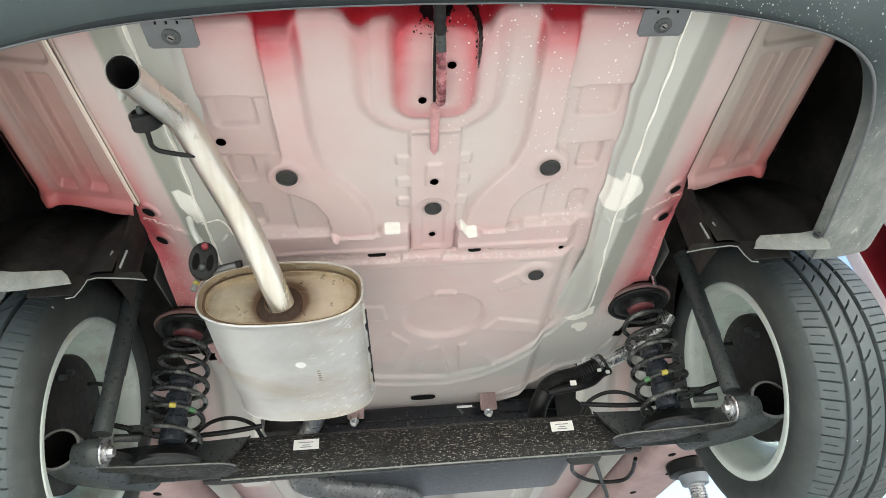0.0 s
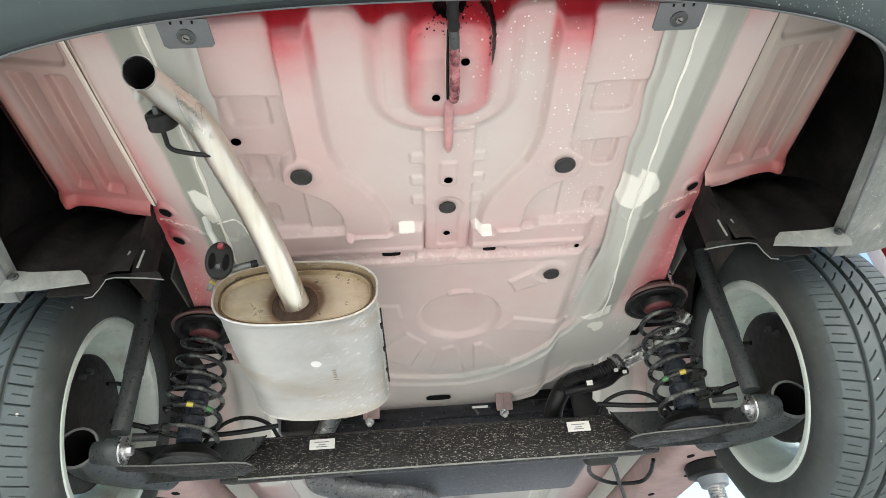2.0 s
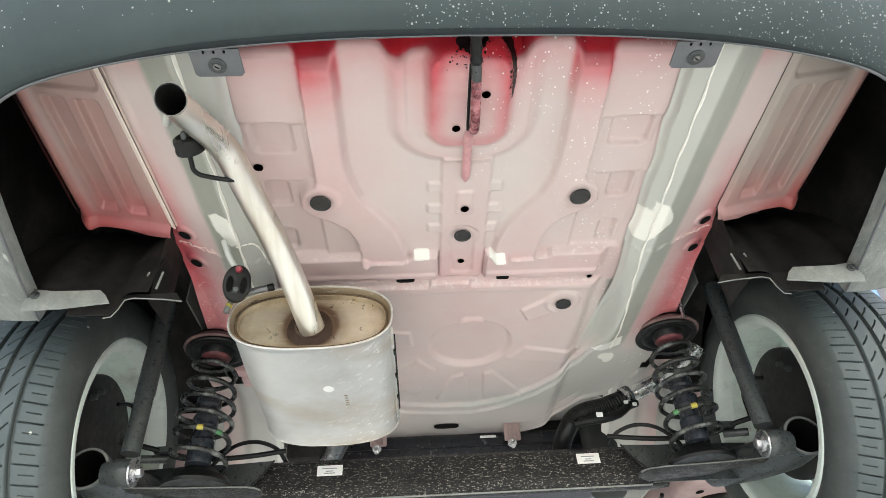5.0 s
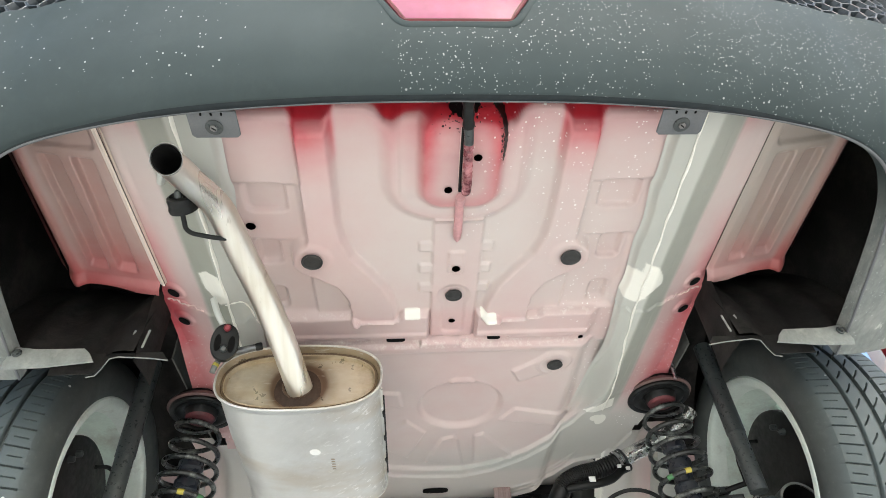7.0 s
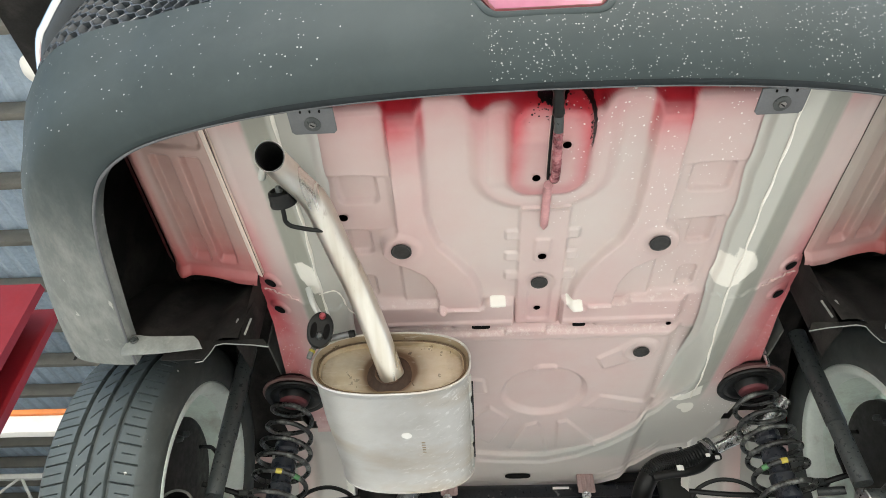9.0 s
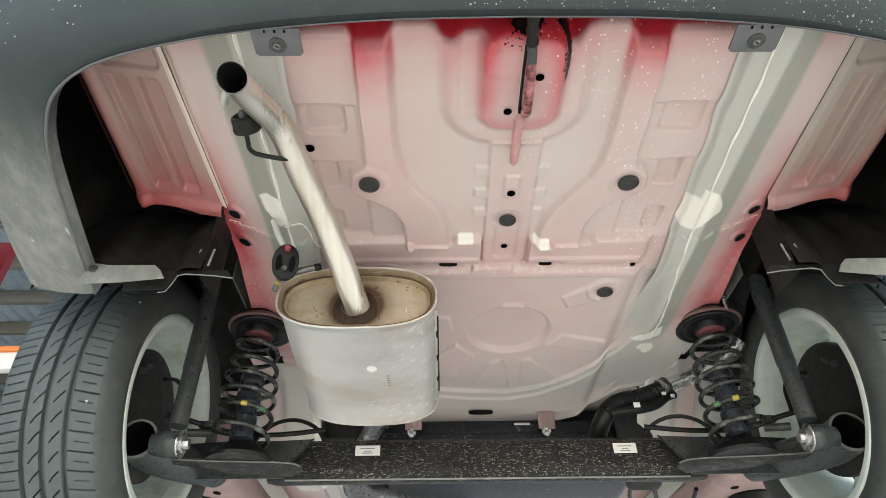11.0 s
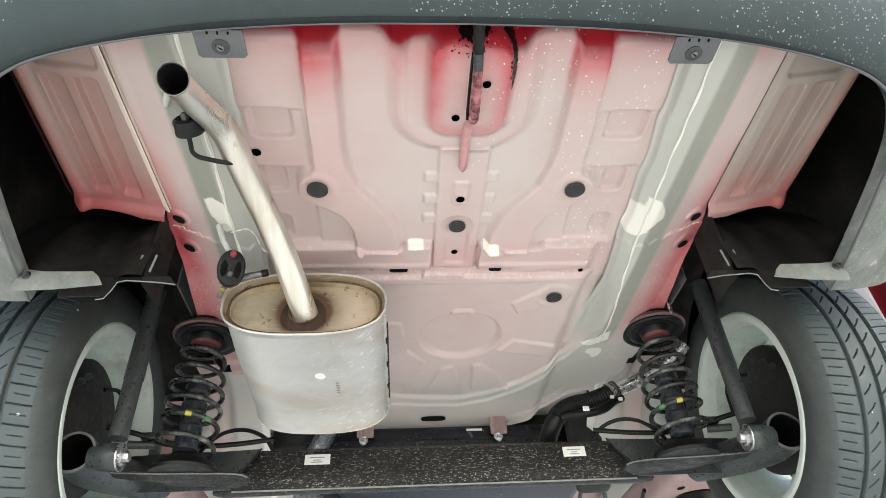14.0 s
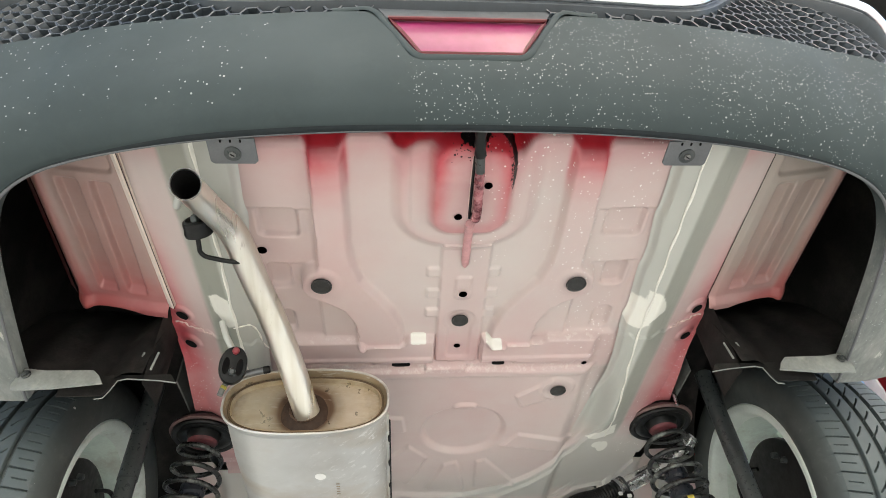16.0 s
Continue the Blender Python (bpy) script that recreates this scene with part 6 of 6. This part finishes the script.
def rear_suspension():
    bm = bmesh.new()
    # cross beam: an open V of folded plate
    prof = [(1.385, 1.795), (1.376, 1.796), (1.367, 1.788), (1.359, 1.735), (1.358, 1.716), (1.364, 1.706), (1.376, 1.704), (1.45, 1.722), (1.452, 1.729), (1.378, 1.713), (1.370, 1.72), (1.370, 1.74), (1.378, 1.786)]
    n = 60
    rings = []
    for k in range(n + 1):
        x = -0.47 + 0.94 * k / n
        rings.append([(x, y - 0.004 * math.cos(x * 3), z) for y, z in prof])
    rings_mesh(bm, rings)
    axle = part("rear_axle", bm, AXLE, CAR, "black twist-beam rear axle spattered with pale mud")
    at = axle.data.attributes.new("mud", "FLOAT", "POINT")
    at.data.foreach_set("value", np.array([1.0 if abs(v.co.x) < 0.40 else 0.4 for v in axle.data.vertices], dtype=np.float32))
    bm = bmesh.new()
    tube(bm, [(x, 1.356, 1.7045) for x in np.linspace(-0.43, 0.43, 40)], 0.0018, 6)
    part("beam_edge", bm, SCUFFED, axle, "scraped lower edge of the beam")
    # stickers
    for x, wd in ((-0.258, 0.054), (0.302, 0.050)):
        bm = bmesh.new()
        tilt = lambda u, v, w: (x + u, 1.3565 - w - 0.0025 + 0.133 * (v), 1.766 + v)
        plate(bm, [(-wd / 2, -0.0115), (wd / 2, -0.0115), (wd / 2, 0.0115), (-wd / 2, 0.0115)], 0.0008, tilt)
        lab = part("label", bm, PAPER, axle, "white printed sticker")
        for z, w0 in ((0.0045, 0.62), (-0.0015, 0.30), (-0.0060, 0.46)):
            bm = bmesh.new()
            plate(bm, [(-wd / 2 * w0, z - 0.0009), (wd / 2 * w0 * 0.9, z - 0.0009), (wd / 2 * w0 * 0.9, z + 0.0009), (-wd / 2 * w0, z + 0.0009)], 0.0005, lambda u, v, w: tilt(u, v, w + 0.0009))
            part("print_bar", bm, INK, lab)
    for s in (-1, 1):
        # trailing arm tube, open at the back
        bm = bmesh.new()
        path = spline([(s * 0.656, 1.126, 1.711), (s * 0.657, 1.21, 1.713), (s * 0.64, 1.34, 1.735), (s * 0.61, 1.44, 1.755)], 8)
        tube(bm, path, 0.037, 28, False)
        arm = part("trailing_arm", bm, BLACK, axle, "black tubular trailing arm, open-ended")
        bm = bmesh.new()
        tube(bm, path[:20], 0.0325, 28, False)
        part("arm_bore", bm, SOOT_AND_SHADE, arm)
        bm = bmesh.new()
        d = (path[0] - path[1]).normalized()
        lathe(bm, [(0, 0.037), (0.0, 0.0325), (-0.004, 0.0325), (-0.004, 0.037)], d, path[0], 28, True)
        part("arm_rim", bm, EDGE, arm, "worn rim of the arm tube")
        # spring pan: gusset plate with a pale turned edge
        bm = bmesh.new()
        outline = [(0.410, 1.320), (0.380, 1.29), (0.379, 1.262), (0.390, 1.246), (0.42, 1.236), (0.49, 1.229), (0.56, 1.222), (0.64, 1.208), (0.675, 1.19), (0.672, 1.215), (0.57, 1.262), (0.47, 1.305)]
        plate(bm, outline, 0.006, lambda u, v, w: (s * u, v, 1.700 - 0.035 * max(0, v - 1.30) + w), 0.0015)
        seat = part("spring_pan", bm, AXLE, axle, "black spring pan with a worn edge")
        at = seat.data.attributes.new("mud", "FLOAT", "POINT")
        at.data.foreach_set("value", np.full(len(seat.data.vertices), 0.6, dtype=np.float32))
        bm = bmesh.new()
        tube(bm, spline([(s * u, v - 0.001, 1.7015) for u, v in outline[2:9]], 6), 0.0016, 8)
        part("pan_edge", bm, EDGE, seat, "worn pale edge")
        bm = bmesh.new()
        wall = [(0.376, 1.790), (0.381, 1.784), (0.391, 1.768), (0.405, 1.752), (0.42, 1.738), (0.43, 1.706), (0.655, 1.706), (0.655, 1.782), (0.56, 1.786), (0.46, 1.786)]
        plate(bm, wall, 0.004, lambda u, v, w: (s * u, 1.345 + w, v), 0.001)
        part("gusset", bm, BLACK, seat, "smooth black gusset plate")
        bm = tube(bmesh.new(), spline([(s * u, 1.344, v) for u, v in wall[:6]], 5), 0.0020, 8)
        part("gusset_edge", bm, RUBBER, seat)
        # rubber seat and spring
        bm = bmesh.new()
        lathe(bm, [(0.0, 0.03), (0.0, 0.066), (0.006, 0.068), (0.012, 0.062), (0.02, 0.058), (0.024, 0.05), (0.04, 0.03)], (0, 0, 1), (s * 0.498, 1.246, 1.703), 40)
        part("spring_seat", bm, RUBBER, seat, "black rubber spring seat")
        bm = bmesh.new()
        turns = 6.2
        path = []
        for k in range(int(turns * 28) + 1):
            a = k / 28 * math.tau
            t = k / (turns * 28)
            r = 0.0535 - 0.010 * float(ss(0.45, 0.98, np.array(t)))
            zz = 1.722 + 0.262 * (t * 0.92 + 0.04 + 0.02 * math.sin(t * math.tau))
            path.append((s * (0.498 + r * math.cos(a + 0.8)), 1.226 + r * math.sin(a + 0.8), zz))
        tube(bm, path, 0.0051, 10)
        coil = part("coil_spring", bm, SPRING, CAR, "dusty black coil spring with paint marks")
        for k0, m in ((44, YELLOW), (41, GREEN)):
            bm = bmesh.new()
            tube(bm, path[k0:k0 + 2], 0.0055, 10)
            part("paint_mark", bm, m, coil)
        # upper spring cup and bump stop
        bm = bmesh.new()
        lathe(bm, [(0.008, 0.026), (0.006, 0.040), (0.0035, 0.044), (0.0035, 0.052), (0.005, 0.055), (0.003, 0.060), (0.003, 0.065), (0.006, 0.0675), (0.010, 0.067), (0.012, 0.063), (0.03, 0.062)], (0, 0, 1), (s * 0.49, 1.206, 1.972), 40)
        cup = part("spring_cup", bm, RUBBER, CAR, "black rubber upper spring cup")
        bm = bmesh.new()
        lathe(bm, [(0.0, 0.001), (0.0, 0.024), (0.002, 0.028), (0.006, 0.030)], (0, 0, 1), (s * 0.49, 1.199, 1.957), 32)
        part("cup_centre", bm, CUP_RED, cup, "red-dusted cup centre")
        part("cup_hole", lathe(bmesh.new(), [(0, 0.0055), (0.0006, 0.005)], (0, 0, -1), (s * 0.49, 1.198, 1.9565), 16), SOOT_AND_SHADE, cup)
        part("cup_neck", lathe(bmesh.new(), [(0.0, 0.028), (0.004, 0.0315), (0.014, 0.033), (0.032, 0.040)], (0, 0, 1), (s * 0.49, 1.199, 1.961), 32), RUBBER, cup)
        bm = bmesh.new()
        lathe(bm, [(0.024, 0.064), (0.018, 0.071), (0.013, 0.0725), (0.010, 0.065)], (0, 0, 1), (s * 0.49, 1.206, 1.972), 40, True)
        part("cup_flange", bm, CUP_EDGE, cup)
        if s > 0:
            part("cup_bolt", tube(bmesh.new(), [(0.507, 1.128, 2.022), (0.507, 1.133, 1.981)], 0.0042, 10), ZINC, cup, "bright zinc bolt beside the cup")
        bm = bmesh.new()
        lathe(bm, [(0.0, 0.016), (0.004, 0.024), (0.05, 0.024), (0.055, 0.020), (0.075, 0.020), (0.08, 0.025), (0.10, 0.025), (0.105, 0.021), (0.120, 0.021), (0.125, 0.025), (0.140, 0.024), (0.150, 0.012)], (0, 0, 1), (s * 0.495, 1.222, 1.738), 28)
        part("bump_stop", bm, BLUE_BLACK, coil, "black bump stop inside the spring")
        # damper
        bm = bmesh.new()
        top, bot = Vector((s * 0.592, 1.135, 2.06)), Vector((s * 0.588, 1.132, 1.735))
        d = (top - bot)
        tube(bm, [bot, bot + d * 0.03, bot + d * 0.04, bot + d * 0.5, bot + d * 0.52, top], lambda t: 0.0168, 24)
        damper = part("damper", bm, BLACK, CAR, "black shock absorber tube with dusty marks")
        bm = bmesh.new()
        tube(bm, [bot + d * 0.36, bot + d * 0.365, bot + d * 0.99, top], 0.0182, 24)
        part("dust_tube", bm, BLACK, damper)
        bm = bmesh.new()
        lathe(bm, [(-0.024, 0.018), (-0.024, 0.0225), (-0.020, 0.0240), (0.004, 0.0240), (0.008, 0.022), (0.024, 0.019)], (s, 0, 0), (s * 0.600, 1.128, 1.700), 32)
        part("damper_eye", bm, BLACK, damper, "black damper bush")
        bm = bmesh.new()
        lathe(bm, [(0.0, 0.0250), (0.003, 0.0250), (0.0035, 0.020)], (-s, 0, 0), (s * 0.574, 1.128, 1.700), 32)
        washer = part("washer", bm, ZINC, damper, "zinc washer")
        part("bolt", bolt_head(bmesh.new(), (s * 0.571, 1.128, 1.700), (-s, 0, 0), 0.0150, 0.014), ZINC, washer, "zinc flanged bolt")
        # parking-brake cable and brake hose by the spring
        bm = bmesh.new()
        tube(bm, spline([(s * 0.66, 1.23, 1.80), (s * 0.60, 1.25, 1.79), (s * 0.56, 1.29, 1.785), (s * 0.50, 1.32, 1.79), (s * 0.43, 1.34, 1.80), (s * 0.36, 1.37, 1.82)], 6), 0.0055, 8)
        cable = part("brake_cable", bm, RUBBER, CAR, "black parking-brake cable")
        bm = bmesh.new()
        tube(bm, spline([(s * 0.36, 1.39, 1.80), (s * 0.38, 1.37, 1.825), (s * 0.42, 1.35, 1.835), (s * 0.46, 1.33, 1.82), (s * 0.49, 1.31, 1.78), (s * 0.50, 1.30, 1.74)], 6), 0.0045, 8)
        part("brake_hose", bm, RUBBER, cable, "black brake hose")
        bm = bmesh.new()
        block(bm, (s * 0.585, 1.262, 1.79), (0.03, 0.018, 0.014), 0.003)
        part("clip", bm, BLACK, cable)
        bm = bmesh.new()
        tube(bm, [(s * 0.575, 1.27, 1.775), (s * 0.62, 1.25, 1.77)], 0.008, 10)
        part("ferrule", bm, BLACK, cable)


def filler_hose():
    bm = bmesh.new()
    path = spline([(0.262, 1.46, 1.80), (0.270, 1.43, 1.832), (0.281, 1.41, 1.855), (0.300, 1.40, 1.878), (0.333, 1.40, 1.894), (0.375, 1.40, 1.903), (0.430, 1.395, 1.921)], 48)
    n = len(path) - 1
    tube(bm, path, lambda t: 0.0215 + (0.0009 * math.sin(t * n * 1.05) if t > 0.42 else 0), 18)
    hose = part("filler_hose", bm, RUBBER, CAR, "black corrugated fuel filler hose with clamp")
    bm = bmesh.new()
    tube(bm, spline([(0.428, 1.395, 1.921), (0.47, 1.39, 1.938), (0.53, 1.38, 1.962), (0.585, 1.36, 1.99), (0.62, 1.34, 2.02)], 6), 0.0190, 24)
    part("filler_tube", bm, BRIGHT_TUBE, hose, "bright steel filler tube")
    d = Vector((0.92, -0.05, 0.37)).normalized()
    for a in (-0.002, 0.012):
        bm = bmesh.new()
        lathe(bm, [(0, 0.0225), (0, 0.0255), (0.006, 0.0255), (0.006, 0.0225)], d, Vector((0.426, 1.395, 1.920)) + d * a, 28, True)
        part("hose_clamp", bm, ZINC if a < 0 else BLACK, hose, "zinc hose clamp" if a < 0 else "black clamp ring")
    bm = bmesh.new()
    tube(bm, spline([(0.296, 1.385, 1.858), (0.325, 1.375, 1.860), (0.362, 1.372, 1.862), (0.398, 1.374, 1.872), (0.428, 1.378, 1.893), (0.45, 1.385, 1.903)], 8), 0.0095, 12)
    vent = part("vent_hose", bm, RUBBER, hose, "thin black vent hose")
    for x, y, z in ((0.420, 1.366, 1.898), (0.440, 1.368, 1.893)):
        part("clip", block(bmesh.new(), (x, y, z), (0.010, 0.006, 0.008), 0.002), PAPER, vent, "white hose clip")
    part("tag", block(bmesh.new(), (0.350, 1.3605, 1.868), (0.015, 0.003, 0.012), 0.001), PAPER, hose, "white paper tag")


def front_underbody():
    """Tank, pipe, floor and sills ahead of the axle."""
    def z(X, Y):
        A = abs(X)
        v = 2.0 - 0.0 * X
        v = v - 0.05 * rbox(A, Y, 0.44, 0.52, 1.5, 4.5, 0.02, 0.04)
        v = v - 0.012 * rbox(A, Y, 0.56, 0.70, 1.6, 4.2, 0.02, 0.03)
        v = v + 0.10 * (1 - ss(0.10, 0.15, A)) * ss(2.0, 2.1, Y)
        for y in (1.9, 2.4, 2.9, 3.4):
            v = v - 0.02 * rbox(A, Y, 0.17, 0.42, y, y + 0.12, 0.02, 0.03)
        return v
    xs = np.arange(-0.84, 0.841, 0.02)
    ys = np.arange(1.55, 4.4, 0.03)
    me = sheet(xs, ys, z, None, {"overspray": lambda X, Y: 0.06 + 0.22 * ss(0.5, 0.62, abs(X)), "droplets": lambda X, Y: X * 0, "sealer": lambda X, Y: 0.7 * rbox(abs(X), Y, 0.415, 0.44, 1.5, 4.4, 0.01, 0.02)})
    floor = hang("front_floor", finish(me, PAN, 50), CAR, "pale primed front floor with red-dusted sills")
    for s in (-1, 1):
        for k in range(5):
            bm = bmesh.new()
            plate(bm, oval(s * (0.60 + 0.03 * (k % 2)), 1.72 + k * 0.13, 0.034, 0.016, 20, 2.6), 0.001, lambda u, v, w: (u, v, 1.986 - w))
            part("hole", bm, SOOT_AND_SHADE, floor, "dark floor hole")
        bm = bmesh.new()
        block(bm, (s * 0.785, 2.92, 1.926), (0.20, 2.6, 0.19), 0.03, None, 3)
        sill = part("sill", bm, SILL_PINK, floor, "primed sill")
        for k in range(6):
            bm = bmesh.new()
            plate(bm, oval(s * (0.745 + 0.06 * (k % 3 == 1)), 1.86 + k * 0.21, 0.022, 0.030, 20, 2.2), 0.001, lambda u, v, w: (u, v, 1.8302 - w))
            part("hole", bm, SOOT_AND_SHADE, sill, "dark sill hole")
        bm = bmesh.new()
        block(bm, (s * 0.66, 2.7, 1.93), (0.004, 1.7, 0.07), 0.001)
        part("sill_flange", bm, PAN, floor)
        bm = bmesh.new()
        plate(bm, [(1.45, 1.98), (1.62, 1.985), (1.7, 1.90), (1.62, 1.80), (1.53, 1.80)], 0.05, lambda u, v, w: (s * (0.555 + w), u, v), 0.004)
        part("arm_bracket", bm, PAN, floor, "primed trailing-arm bracket")
    # sloping panels that lead down from the boot floor to the front floor
    for s in (-1, 1):
        me = sheet(np.arange(0.41, 0.561, 0.01) * s, np.arange(1.36, 1.80, 0.012), lambda X, Y: 2.002 - 0.17 * ss(1.42, 1.72, Y) - 0.02 * rbox(abs(X), Y, 0.42, 0.50, 1.3, 1.9, 0.01, 0.02), None, {"overspray": lambda X, Y: 0.05 + 0.2 * ss(0.48, 0.55, abs(X)), "droplets": lambda X, Y: X * 0, "grey_share": lambda X, Y: X * 0, "sealer": lambda X, Y: 0.9 * rbox(abs(X), Y, 0.405, 0.423, 1.3, 1.9, 0.004, 0.008)})
        hang("kick_up", finish(me, PAN, 50), floor, "primed sloping floor panel with a sealer strip")
    # closing body above everything, black so that the unlit cavities stay dark
    bm = bmesh.new()
    block(bm, (0, 2.4, 2.62), (1.60, 4.2, 0.02), 0)
    part("body_shell", bm, LINER_CAVITY, CAR, "body shell over the floor, blackened for the unlit cavities")
    for s in (-1, 1):
        bm = bmesh.new()
        block(bm, (s * 0.87, 2.85, 2.30), (0.03, 2.5, 0.62), 0.01)
        part("door_skin", bm, RED_PAINT, CAR, "red body side")
    for s in (-1, 1):
        bm = bmesh.new()
        arc = [(AXLE_Y + 0.345 * math.cos(a), AXLE_Z + 0.345 * math.sin(a)) for a in np.linspace(radians(8), radians(165), 24)]
        outline = [(1.70, 1.86), (1.70, 2.62), (0.90, 2.62), (0.90, 2.0)]
        plate(bm, arc + outline[::-1], 0.004, lambda u, v, w: (s * (0.800 + w), u, v))
        # black instead of body red: the cavity's shade put into the colour
        part("quarter_skin", bm, LINER_CAVITY, CAR, "rear quarter panel, blackened for the unlit cavity")
    bm = bmesh.new()
    block(bm, (0, 4.5, 2.2), (1.6, 0.05, 0.8), 0.01)
    part("nose", bm, DARK, CAR)
    # tank
    bm = bmesh.new()
    block(bm, (0.10, 1.93, 1.905), (0.74, 0.58, 0.11), 0.035, None, 4)
    tank = part("fuel_tank", bm, TANK, CAR, "blue-black plastic fuel tank with dust line")
    bm = bmesh.new()
    block(bm, (0.03, 1.66, 1.875), (0.72, 0.06, 0.08), 0.012, None, 3)
    part("tank_rib", bm, TANK, tank)
    bm = bmesh.new()
    block(bm, (0.0, 1.75, 1.975), (0.86, 0.10, 0.10), 0.01)
    part("heat_shield", bm, DARK, tank)
    for x in (0.182, -0.172):
        bm = bmesh.new()
        block(bm, (x, 1.612, 1.940), (0.044, 0.010, 0.054), 0.004)
        for k in (-0.012, 0.0, 0.012):
            block(bm, (x + k, 1.6075, 1.938), (0.005, 0.005, 0.044), 0.0015)
        lug = part("tank_strap", bm, SILL_PINK, tank, "primed tank strap with bolt")
        part("bolt", bolt_head(bmesh.new(), (x - 0.004, 1.604, 1.905), (0, -0.45, -0.88), 0.012, 0.015), ZINC, lug)
    bm = bmesh.new()
    block(bm, (0.118, 1.625, 1.932), (0.042, 0.004, 0.006), 0.001)
    part("tank_mark", bm, PAPER, tank)
    # added dark block: stands in for shade on the floor panel here
    bm = bmesh.new()
    block(bm, (0.405, 1.60, 1.87), (0.09, 0.05, 0.24), 0.02, None, 3)
    part("floor_shade_block", bm, SHADE_GREY, tank, "dark block added for the shaded floor panel")
    # front exhaust pipe under the tank
    bm = bmesh.new()
    tube(bm, spline([(-0.24, 1.42, 1.90), (-0.27, 1.55, 1.895), (-0.33, 1.70, 1.87), (-0.36, 1.80, 1.86), (-0.33, 1.92, 1.85), (-0.22, 2.0, 1.848), (-0.06, 2.12, 1.85), (-0.03, 2.4, 1.86), (-0.02, 3.4, 1.88)], 8), lambda t: 0.024 + 0.018 * float(ss(0.40, 0.47, np.array(t))), 24)
    fp = part("front_pipe", bm, FRONT_SILENCER, CAR, "bright steel front exhaust pipe")
    for k, (x, y) in enumerate(((-0.27, 1.96), (-0.16, 2.05))):
        bm = bmesh.new()
        lathe(bm, [(0, 0.026), (0, 0.031), (0.012, 0.031), (0.012, 0.026)], (0.8, 0.55, 0), (x, y, 1.849), 20, True)
        part("pipe_band", bm, ZINC, fp)
    # cables and line clips beyond the axle
    for a in ([(0.40, 1.58, 1.81), (0.408, 1.70, 1.80), (0.44, 1.86, 1.80), (0.53, 1.975, 1.80), (0.618, 1.985, 1.80), (0.625, 1.90, 1.80), (0.61, 1.80, 1.81)], [(0.44, 1.58, 1.81), (0.46, 1.695, 1.80), (0.50, 1.82, 1.80), (0.542, 1.948, 1.80), (0.62, 2.18, 1.80), (0.66, 2.35, 1.81)], [(-0.45, 1.70, 1.90), (-0.38, 1.86, 1.86), (-0.25, 1.86, 1.86), (-0.18, 1.8, 1.87)]):
        bm = bmesh.new()
        tube(bm, spline(a, 8), 0.006, 8)
        part("cable", bm, RUBBER, CAR, "black cable clipped under the floor")


# added dark block that keeps the unlit gap over the tank black
floor_dark = bmesh.new()
block(floor_dark, (0, 1.62, 2.03), (1.0, 0.16, 0.03), 0.004)
part("gap_block", floor_dark, DARK, CAR, "dark block added in the unlit gap by the tank")
upper_bumper()
bumper_brackets()
towing_loop()
exhaust()
TYRE_ME = tyre_mesh()
for side in (-1, 1):
    wheel(side, TYRE_ME)
rear_suspension()
filler_hose()
front_underbody()
